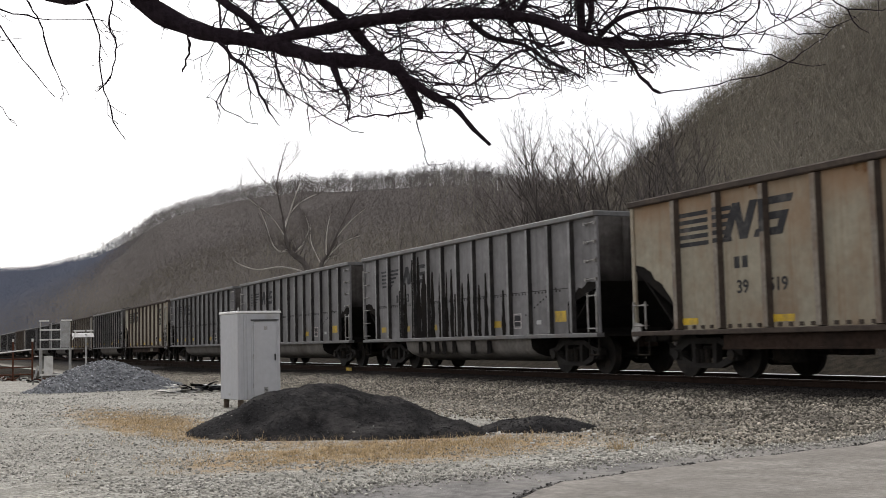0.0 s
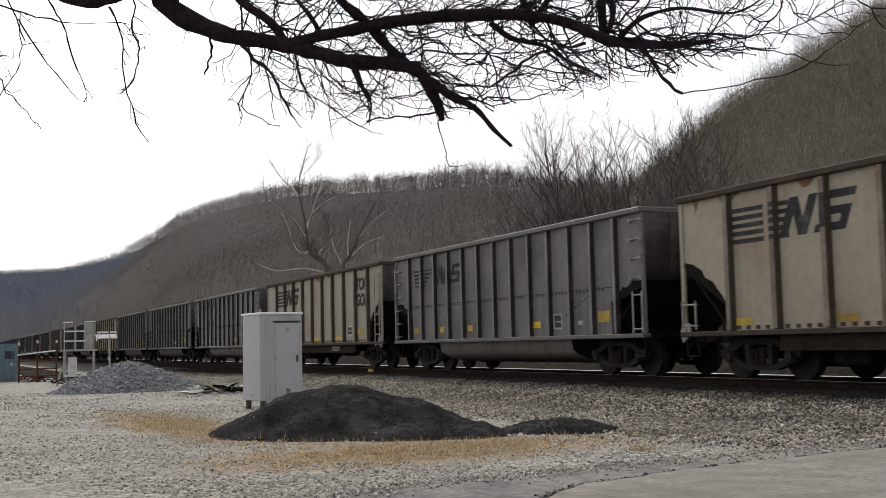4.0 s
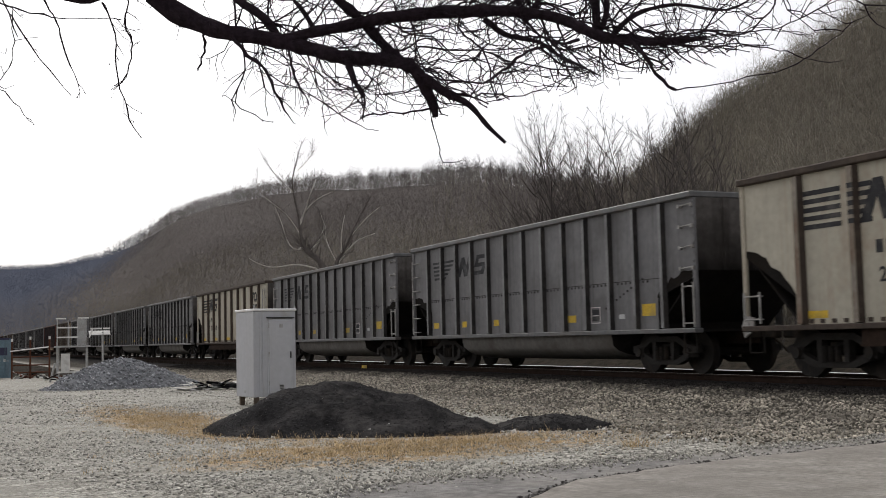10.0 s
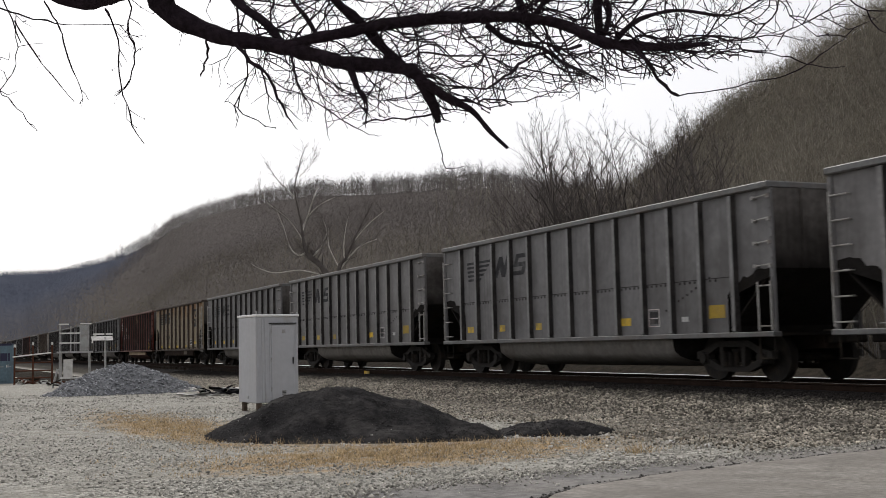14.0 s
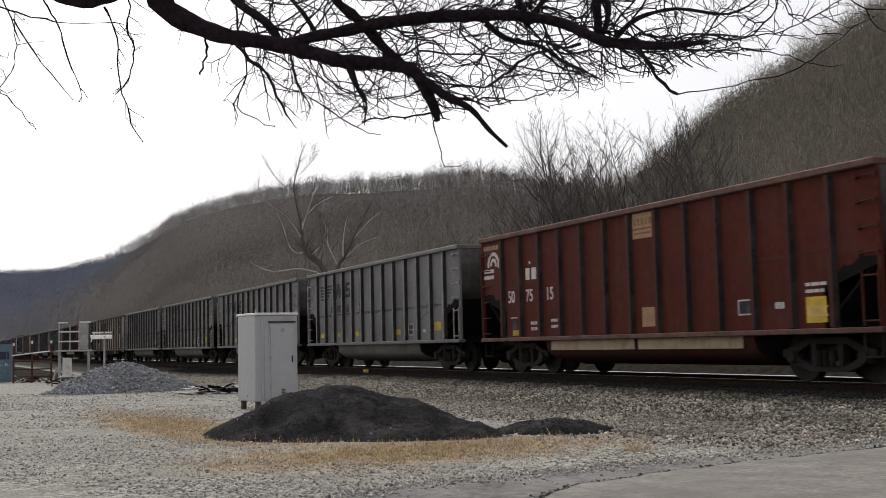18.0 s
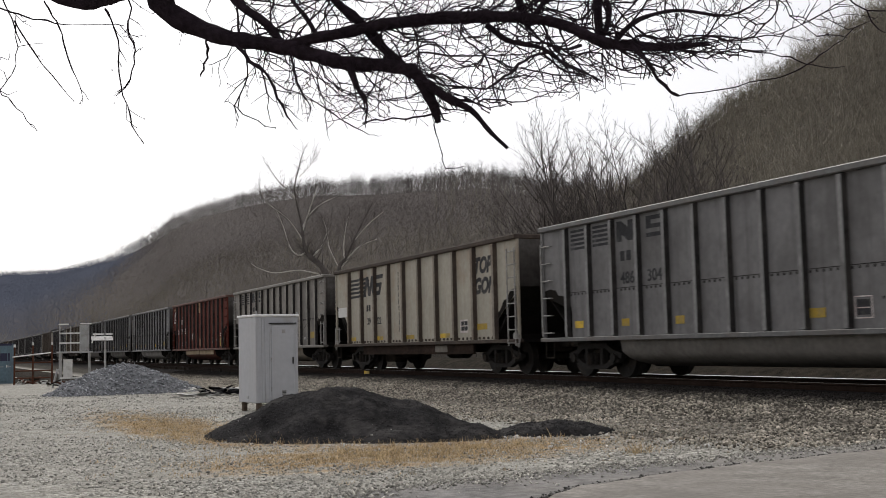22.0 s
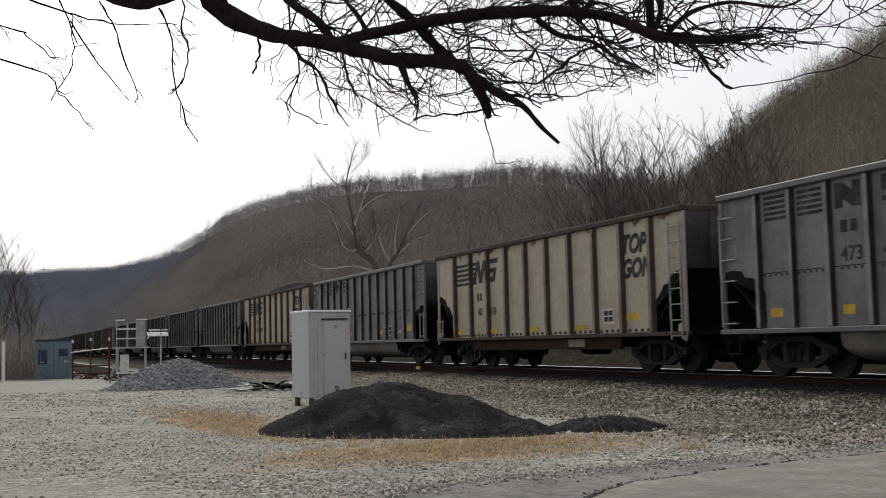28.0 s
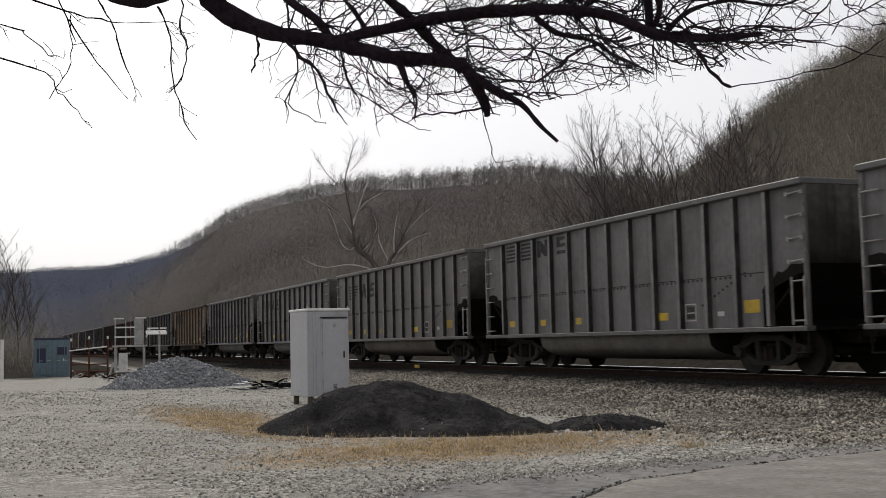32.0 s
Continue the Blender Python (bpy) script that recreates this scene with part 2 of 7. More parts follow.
def land(x, y):
    """Height of the land at x, y (arrays)."""
    x, y = np.asarray(x, float), np.asarray(y, float)
    r, a = np.hypot(x, y), np.degrees(np.arctan2(x, y))
    top = 1.3 + np.interp(a, RIDGE_AZ, RIDGE_R) * np.tan(np.radians(np.interp(a, RIDGE_AZ, RIDGE_EL)))
    far = np.interp(a, RIDGE_AZ, RIDGE_R)
    foot = np.clip(56 / np.maximum(np.sin(np.radians(np.clip(a, 3, 177))), 0.02), 56, far * 0.55)
    t = np.clip((r - foot) / (far - foot), 0, 1.6)
    hill = top * np.where(t < 1, np.sin(np.clip(t, 0, 1) * np.pi / 2) ** 1.15 * np.minimum(r / far, 1), 1 - 0.25 * (t - 1))
    hill = np.where((a > -75) & (a < 150), hill, 0) * ease(-75, -25, a)
    bump = (np.sin(x * 0.021 + y * 0.013) + np.sin(y * 0.017 - x * 0.009 + 2)) * 2.5 * ease(0.05, 0.4, t) * (1 - ease(0.8, 1.0, t))
    z = hill + bump
    z = z - 0.35 * ease(32, 62, y) * ease(17, 12, x)
    # track bed: shoulder and top; behind it the river's near bank, and its far bank
    z = z + 0.24 * ease(9.3, 13.0, x) - 1.85 * ease(19.0, 26, x) + 1.6 * ease(42.7, 48.2, x)
    return z


def steps(*spans):
    """Grid lines from spans of (from, to, step)."""
    out = []
    for a, b, s in spans:
        out += list(np.arange(a, b - 1e-6, s))
    return np.array(out + [spans[-1][1]])


def sheet(name, xs, ys, z_of, mat):
    gx, gy = np.meshgrid(xs, ys)
    v = np.stack([gx, gy, z_of(gx, gy)], -1).reshape(-1, 3)
    nx, ny = len(xs), len(ys)
    i = (np.arange(ny - 1)[:, None] * nx + np.arange(nx - 1)[None]).ravel()
    tris = np.concatenate([np.stack([i, i + 1, i + nx + 1], 1), np.stack([i, i + nx + 1, i + nx], 1)])
    ob = soup(name, v, tris, mat)
    ob.data.polygons.foreach_set("use_smooth", [True] * len(tris))
    return ob


def ground_material():
    """Pale gravel lot with dusty and damp patches and straw; leaf litter on the slopes, with haze tinted in far off."""
    m = bpy.data.materials.new("lot_gravel")
    m.use_nodes = True
    n, l = m.node_tree.nodes, m.node_tree.links
    bsdf = n["Principled BSDF"]
    bsdf.inputs["Roughness"].default_value = 0.95
    bsdf.inputs["Specular IOR Level"].default_value = 0.04
    geo = n.new("ShaderNodeNewGeometry")

    def noise_of(sc, detail=5.0, rough=0.6):
        x = n.new("ShaderNodeTexNoise")
        x.inputs["Scale"].default_value, x.inputs["Detail"].default_value, x.inputs["Roughness"].default_value = sc, detail, rough
        l.new(geo.outputs["Position"], x.inputs["Vector"])
        return x.outputs["Fac"]

    def ramp(fac, lo, hi, a=0.0, b=1.0):
        x = n.new("ShaderNodeMapRange")
        for key, v in (("From Min", lo), ("From Max", hi), ("To Min", a), ("To Max", b)):
            x.inputs[key].default_value = v
        l.new(fac, x.inputs["Value"])
        return x.outputs["Result"]

    def math_of(op, a, b):
        x = n.new("ShaderNodeMath")
        x.operation = op
        for i, v in enumerate((a, b)):
            if isinstance(v, (int, float)):
                x.inputs[i].default_value = v
            else:
                l.new(v, x.inputs[i])
        return x.outputs[0]

    def mix(fac, a, b, kind="MIX"):
        x = n.new("ShaderNodeMix")
        x.data_type, x.blend_type = "RGBA", kind
        for key, v in (("Factor", fac), ("A", a), ("B", b)):
            if isinstance(v, tuple):
                x.inputs[key].default_value = (*v, 1)
            elif isinstance(v, (int, float)):
                x.inputs[key].default_value = v
            else:
                l.new(v, x.inputs[key])
        return x.outputs["Result"]

    xyz = n.new("ShaderNodeSeparateXYZ")
    l.new(geo.outputs["Position"], xyz.inputs[0])
    px, py, pz = xyz.outputs
    cells = n.new("ShaderNodeTexVoronoi")
    cells.inputs["Scale"].default_value = 22
    l.new(geo.outputs["Position"], cells.inputs["Vector"])
    grey = n.new("ShaderNodeSeparateColor")
    l.new(cells.outputs["Color"], grey.inputs[0])
    stone = mix(ramp(grey.outputs[0], 0, 1), (0.18, 0.172, 0.148), (0.66, 0.64, 0.575))
    dust = mix(ramp(noise_of(0.35), 0.4, 0.62), stone, (0.42, 0.405, 0.36))
    lot = mix(ramp(noise_of(1.7, 6), 0.48, 0.66, 0, 0.6), dust, (0.27, 0.255, 0.215))
    # straw patches: one that runs along the lot, one before the coal pile
    def patch_of(cx, cy, rx, ry, lean):
        ax = math_of("DIVIDE", math_of("ADD", math_of("SUBTRACT", px, cx), math_of("MULTIPLY", math_of("SUBTRACT", py, cy), lean)), rx)
        ay = math_of("DIVIDE", math_of("SUBTRACT", py, cy), ry)
        return math_of("ADD", math_of("MULTIPLY", ax, ax), math_of("MULTIPLY", ay, ay))
    d = math_of("MINIMUM", patch_of(3.8, 19.5, 1.0, 5.6, 0.1), patch_of(5.4, 12.8, 2.9, 1.6, -0.4))
    d = math_of("ADD", d, ramp(noise_of(0.9), 0.25, 0.75, -0.6, 0.6))
    straw = mix(ramp(noise_of(9, 6), 0.3, 0.7), (0.33, 0.235, 0.135), (0.56, 0.43, 0.28))
    lot = mix(math_of("MULTIPLY", ramp(d, 1.2, 0.5), ramp(noise_of(3.5, 6), 0.36, 0.54)), lot, straw)
    wild = mix(ramp(noise_of(0.22, 10, 0.8), 0.38, 0.62), (0.075, 0.066, 0.05), (0.16, 0.143, 0.11))
    wild = mix(ramp(noise_of(0.07, 4), 0.4, 0.6, 0, 0.6), wild, (0.05, 0.043, 0.032))
    litter = mix(ramp(noise_of(0.02, 6), 0.35, 0.65, 0, 0.7), wild, (0.12, 0.11, 0.095))
    # greyer with distance, then blue past 900 m: haze put into the colour
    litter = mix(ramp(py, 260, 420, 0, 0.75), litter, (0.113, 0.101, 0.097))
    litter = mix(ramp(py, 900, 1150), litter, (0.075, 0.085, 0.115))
    out = math_of("MAXIMUM", ramp(px, 19, 20.5), ramp(math_of("ADD", py, ramp(noise_of(0.3), 0.3, 0.7, -4, 4)), 66, 72))
    bank = mix(ramp(noise_of(1.5, 5), 0.35, 0.65), (0.014, 0.012, 0.009), (0.04, 0.033, 0.024))
    near = mix(ramp(pz, 0.5, 4.0), bank, litter)
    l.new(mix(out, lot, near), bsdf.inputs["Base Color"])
    b = n.new("ShaderNodeBump")
    b.inputs["Strength"].default_value, b.inputs["Distance"].default_value = 1.0, 0.05
    l.new(math_of("ADD", noise_of(26, 6), math_of("MULTIPLY", cells.outputs["Distance"], -0.8)), b.inputs["Height"])
    l.new(b.outputs[0], bsdf.inputs["Normal"])
    return m


gxs = steps((-3200, -700, 250), (-700, -100, 60), (-100, -20, 10), (-20, 8, 0.7), (8, 28, 0.4), (28, 42, 2), (42, 56, 0.7), (56, 420, 7), (420, 1000, 25), (1000, 3200, 200))
gys = steps((-3200, -400, 200), (-400, -60, 30), (-60, 0, 4), (0, 50, 0.7), (50, 120, 2), (120, 1000, 12), (1000, 1900, 30), (1900, 3400, 250))
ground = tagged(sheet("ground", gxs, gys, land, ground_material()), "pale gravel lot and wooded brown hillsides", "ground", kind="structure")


def water_material():
    m = bpy.data.materials.new("river_water")
    m.use_nodes = True
    n, l = m.node_tree.nodes, m.node_tree.links
    bsdf = n["Principled BSDF"]
    # near-white base colour stands in for sky glare on the water
    bsdf.inputs["Base Color"].default_value = (0.72, 0.72, 0.71, 1)
    bsdf.inputs["Roughness"].default_value, bsdf.inputs["IOR"].default_value = 0.3, 1.33
    tc, nz, b = n.new("ShaderNodeTexCoord"), n.new("ShaderNodeTexNoise"), n.new("ShaderNodeBump")
    nz.inputs["Scale"].default_value, nz.inputs["Detail"].default_value = 1.6, 4
    b.inputs["Strength"].default_value, b.inputs["Distance"].default_value = 1.0, 0.6
    l.new(tc.outputs["Object"], nz.inputs["Vector"])
    l.new(nz.outputs["Fac"], b.inputs["Height"])
    l.new(b.outputs[0], bsdf.inputs["Normal"])
    return m


river = tagged(sheet("water", steps((20, 52, 4)), steps((-300, 900, 60)), lambda x, y: 0 * x - 1.0, water_material()),
               "rippled river behind the track, sky glare put into its colour", "river", kind="structure")

# ---- road: worn asphalt that runs to the crossing ----
M["asphalt"] = material("worn_asphalt", (0.32, 0.30, 0.27), 0.92, 0, 2.5, 0.3, (0.22, 0.205, 0.185), 0.5, 0.6, 0.9, 70)
SHOULDER_X, SHOULDER_Y = (-12, 0.3, 1.6, 2.4, 3.3, 4.2, 5.2, 6.9, 8.6, 10.0, 13), (1, 4.2, 7.0, 8.6, 9.55, 9.95, 10.0, 10.15, 10.3, 10.25, 10.7)
LIP_X, LIP_Y = (-12, 0.3, 3.0, 4.5, 5.2, 5.85, 7.1, 9.7, 13), (0, 3.2, 6.6, 8.15, 8.66, 8.85, 9.18, 9.55, 10.0)


def road_edge(x):
    """Outer border of the packed shoulder."""
    return np.interp(x, SHOULDER_X, SHOULDER_Y) + 0.06 * np.sin(x * 2.3) + 0.03 * np.sin(x * 7.1)


def road_lip(x):
    """Broken border of the asphalt itself, which lies on the shoulder."""
    return np.interp(x, LIP_X, LIP_Y) + 0.03 * np.sin(x * 5.1 + 1) + 0.02 * np.sin(x * 13.7)


def paved(name, border, rise, thick, mat, label):
    """A paved sheet up to a border, which ends in a low step."""
    xs = np.arange(-12, 13.2, 0.12)
    v, t = [], []
    for x in xs:
        e = float(border(x))
        z = 0.24 * float(ease(9.3, 13.0, x)) + rise
        v += [(x, -4.0, z), (x, e - 1.5, z), (x, e - 0.4, z - 0.004), (x, e - 0.03, z - 0.008), (x, e, z - thick)]
    for i in range(len(xs) - 1):
        for k in range(4):
            a = i * 5 + k
            t += [(a, a + 5, a + 6), (a, a + 6, a + 1)]
    tagged(soup(name, v, t, mat), label, "road", kind="structure")


M["shoulder"] = material("packed_grey_shoulder", (0.225, 0.217, 0.207), 0.95, 0, 1.8, 0.35, (0.33, 0.31, 0.28), 0.6, 0.7, 0.8, 45)
paved("road_shoulder", road_edge, 0.02, 0.04, M["shoulder"], "packed dusty grey road shoulder")
paved("road", road_lip, 0.06, 0.05, M["asphalt"], "worn pale asphalt road with a broken edge")

# ---- the track ----
M["ballast"] = material("ballast_stone", (0.36, 0.328, 0.272), 0.95, 0, 2.0, 0.35, (0.16, 0.145, 0.125), 0.45, 0.6, 0.5, 22, islands=0.8)
M["ballast_bed"] = material("ballast_bed", (0.06, 0.054, 0.045), 0.95, 0, 6.0, 0.5, (0.07, 0.062, 0.052), 0.5, 0.8, 1.0, 18)

# coal dust along the rails, with the shade under the train painted into it
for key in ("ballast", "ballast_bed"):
    graded_cover(M[key], 0, 12.0, 13.0, 1.2)
graded_cover(M["ballast_bed"], 0, 10.8, 9.4, 0.8, (0.36, 0.345, 0.305))
M["tie"] = material("weathered_tie_wood", (0.04, 0.032, 0.026), 0.9, 0, 3, 0.35, (0.035, 0.03, 0.026), 0.4, 1.0, 0.5, 20, rand=0.3)
M["rail"] = material("rusty_rail", (0.032, 0.021, 0.016), 0.88, 0.0, 4, 0.3, (0.03, 0.022, 0.018), 0.4, 1.0, 0.2, 30)
M["railhead"] = material("polished_railhead", (0.55, 0.54, 0.53), 0.22, 1.0, 4, 0.1, bump=0.02)


def bed_z(x, y):
    lift = 0.30 * ease(10.6, 13.1, x) * ease(19.1, 18.6, x)
    return lift + 0.012 + land(x, y) - 0.24 * ease(9.3, 13.0, x) * ease(19.1, 19.0, x)


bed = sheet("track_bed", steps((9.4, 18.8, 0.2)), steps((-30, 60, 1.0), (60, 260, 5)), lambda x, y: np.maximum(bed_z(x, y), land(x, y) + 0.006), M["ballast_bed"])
tagged(bed, "grey crushed stone track ballast, sooty and with shade painted in by the rails", "ballast", kind="structure")


def rail_mesh():
    bm = fresh()
    prism_xz = [(-0.07, 0.0), (0.07, 0.0), (0.07, 0.012), (0.012, 0.03), (0.012, 0.135), (0.036, 0.145), (0.036, 0.172), (-0.036, 0.172), (-0.036, 0.145), (-0.012, 0.135), (-0.012, 0.03), (-0.07, 0.012)]
    lo = [bm.verts.new((x, -30, z)) for x, z in prism_xz]
    hi = [bm.verts.new((x, 300, z)) for x, z in prism_xz]
    bm.faces.new(lo), bm.faces.new(hi[::-1])
    for i in range(12):
        bm.faces.new((lo[i], hi[i], hi[(i + 1) % 12], lo[(i + 1) % 12]))
    bmesh.ops.recalc_face_normals(bm, faces=bm.faces[:])
    return bm


track = tagged(new("railway_track"), "rusty rails with polished heads on dark ties", "railway track", kind="structure")
track.location = (TRACK_X, 0, 0)
for side in (-0.7525, 0.7525):
    r = part("rail", rail_mesh(), M["rail"], track)
    r.location = (side, 0, RAIL_Z - 0.178)
    h = part("rail_head", box(fresh(), -0.034, 0.034, -30, 300, 0.172, 0.178), M["railhead"], r, "polished rail head")
tie_me = bpy.data.meshes.new("tie")
bm = box(fresh(), -1.3, 1.3, -0.11, 0.11, -0.17, 0.0, 0.012)
bm.to_mesh(tie_me), bm.free()
tie_me.materials.append(M["tie"])
for i in range(200):
    t = new("tie", tie_me)
    t.parent = track
    t.location = (random.uniform(-0.03, 0.03), -8 + i * 0.52, RAIL_Z - 0.181 + random.uniform(-0.004, 0.004))
    t.rotation_euler = (0, 0, random.uniform(-0.015, 0.015))


# ---- the train ----
PITCH, HALF = 16.18, 7.465
FLOOR_Z, RIM_Z, SIDE = 0.96, 3.75, 1.49


def text_mesh(words, height, mat, depth=0.004, heavy=0.0, lean=0.0):
    """Raised lettering, upright in the plane x = 0, read from -x: it runs towards -y."""
    cu = bpy.data.curves.new("text", "FONT")
    cu.body, cu.size, cu.extrude, cu.align_x = words, height / 0.7, depth, "LEFT"
    cu.offset, cu.shear = heavy, lean
    ob = bpy.data.objects.new("text", cu)
    scene.collection.objects.link(ob)
    me = bpy.data.meshes.new_from_object(ob.evaluated_get(bpy.context.evaluated_depsgraph_get()))
    bpy.data.objects.remove(ob)
    me.transform(Matrix(((0, 0, -1, 0), (-1, 0, 0, 0), (0, 1, 0, 0), (0, 0, 0, 1))))
    me.materials.append(mat)
    return me


def truck_parts(car, y0):
    """A two-axle truck: side frames, bolster, springs and wheelsets."""
    truck = part("truck", box(fresh(), -1.0, 1.0, y0 - 0.22, y0 + 0.22, 0.42, 0.66, 0.03), M["truck"], car)
    for s in (-1, 1):
        bm = fresh()
        top = ((-1.16, 0.44), (-1.16, 0.58), (-0.86, 0.64), (-0.5, 0.80), (0.5, 0.80), (0.86, 0.64), (1.16, 0.58), (1.16, 0.44), (0.80, 0.52), (0.46, 0.68), (-0.46, 0.68), (-0.80, 0.52))
        low = ((-1.02, 0.50), (-0.95, 0.36), (-0.46, 0.19), (0.46, 0.19), (0.95, 0.36), (1.02, 0.50), (0.84, 0.47), (0.42, 0.30), (-0.42, 0.30), (-0.84, 0.47))
        prism(bm, [(y0 + a, b) for a, b in top], s * 0.97, s * 1.13)
        prism(bm, [(y0 + a, b) for a, b in low], s * 0.97, s * 1.12)
        for k in (-1, 1):
            prism(bm, [(y0 + k * 0.27, 0.28), (y0 + k * 0.37, 0.28), (y0 + k * 0.40, 0.70), (y0 + k * 0.27, 0.70)], s * 0.98, s * 1.14)
            box(bm, s * 0.95, s * 1.15, y0 + k * 0.889 - 0.13, y0 + k * 0.889 + 0.13, 0.34, 0.58, 0.02)
        part("side_frame", bm, M["frame"], truck)
        for k in (-0.16, 0.0, 0.16):
            part("spring", rod(fresh(), (s * 1.16, y0 + k, 0.30), (s * 1.16, y0 + k, 0.58), 0.06, 8), M["truck"], truck)
        for k in (-0.889, 0.889):
            part("bearing_cap", rod(fresh(), (s * 1.1, y0 + k, 0.457), (s * 1.2, y0 + k, 0.457), 0.11, 10), M["wheel"], truck)
    for k in (-0.889, 0.889):
        bm = fresh()
        rod(bm, (-0.72, 0, 0), (0.72, 0, 0), 0.085, 10)
        w = part("wheelset", bm, M["truck"], truck)
        w.location = (0, y0 + k, 0.457)
        for s in (-1, 1):
            rod_bm = fresh()
            rod(rod_bm, (s * 0.70, 0, 0), (s * 0.835, 0, 0), 0.457, 28)
            rod(rod_bm, (s * 0.68, 0, 0), (s * 0.705, 0, 0), 0.482, 28)
            rod(rod_bm, (s * 0.836, 0, 0), (s * 0.85, 0, 0), 0.17, 12)
            for a in range(5):
                c, d = math.cos(a * 1.2566), math.sin(a * 1.2566)
                rod(rod_bm, (s * 0.836, c * 0.27, d * 0.27), (s * 0.842, c * 0.27, d * 0.27), 0.05, 8)
            ob = part("wheel", rod_bm, M["wheel"], w)
    return truck


def ladder(car, x, y0, y1, z0, z1, rungs, rails):
    bm = fresh()
    for y in rails:
        rod(bm, (x, y, z0 - 0.08), (x, y, z1 + 0.08), 0.022, 6)
    for i in range(rungs):
        z = z0 + (z1 - z0) * i / max(rungs - 1, 1)
        rod(bm, (x, y0, z), (x, y1, z), 0.017, 6)
        for y in (y0, y1):
            rod(bm, (x, y, z), (x + (0.07 if x < 0 else -0.07), y, z), 0.014, 6)
    return part("ladder", bm, M["ladder"], car, "worn bare steel ladder")


def coal_load(car, seed, peak=0.28):
    """A heaped load of coal below and above the rim."""
    rnd = random.Random(seed)
    bm = fresh()
    ny, nx = 40, 10
    ph = [rnd.uniform(0, 6.3) for _ in range(4)]
    grid = []
    for i in range(ny + 1):
        row = []
        for k in range(nx + 1):
            y, x = -HALF + 0.22 + (2 * HALF - 0.44) * i / ny, -1.4 + 2.8 * k / nx
            edge = min(1, min(i, ny - i) / 12) * (1 - abs(x / 1.4) ** 2.2)
            h = RIM_Z - 0.22 + edge * (peak + 0.16 + 0.10 * math.sin(y * 0.6 + ph[0]) + 0.05 * math.sin(y * 1.7 + ph[1])) + rnd.uniform(-0.025, 0.025)
            row.append(bm.verts.new((x, y, h)))
        grid.append(row)
    low = [[bm.verts.new((v.co.x, v.co.y, RIM_Z - 0.5)) for v in (r[0], r[-1])] for r in (grid[0], grid[-1])]
    for i in range(ny):
        for k in range(nx):
            bm.faces.new((grid[i][k], grid[i][k + 1], grid[i + 1][k + 1], grid[i + 1][k]))
    bm.faces.new((low[0][0], low[1][0], low[1][1], low[0][1]))
    return part("coal_load", bm, M["coal"], car, "heaped black coal")


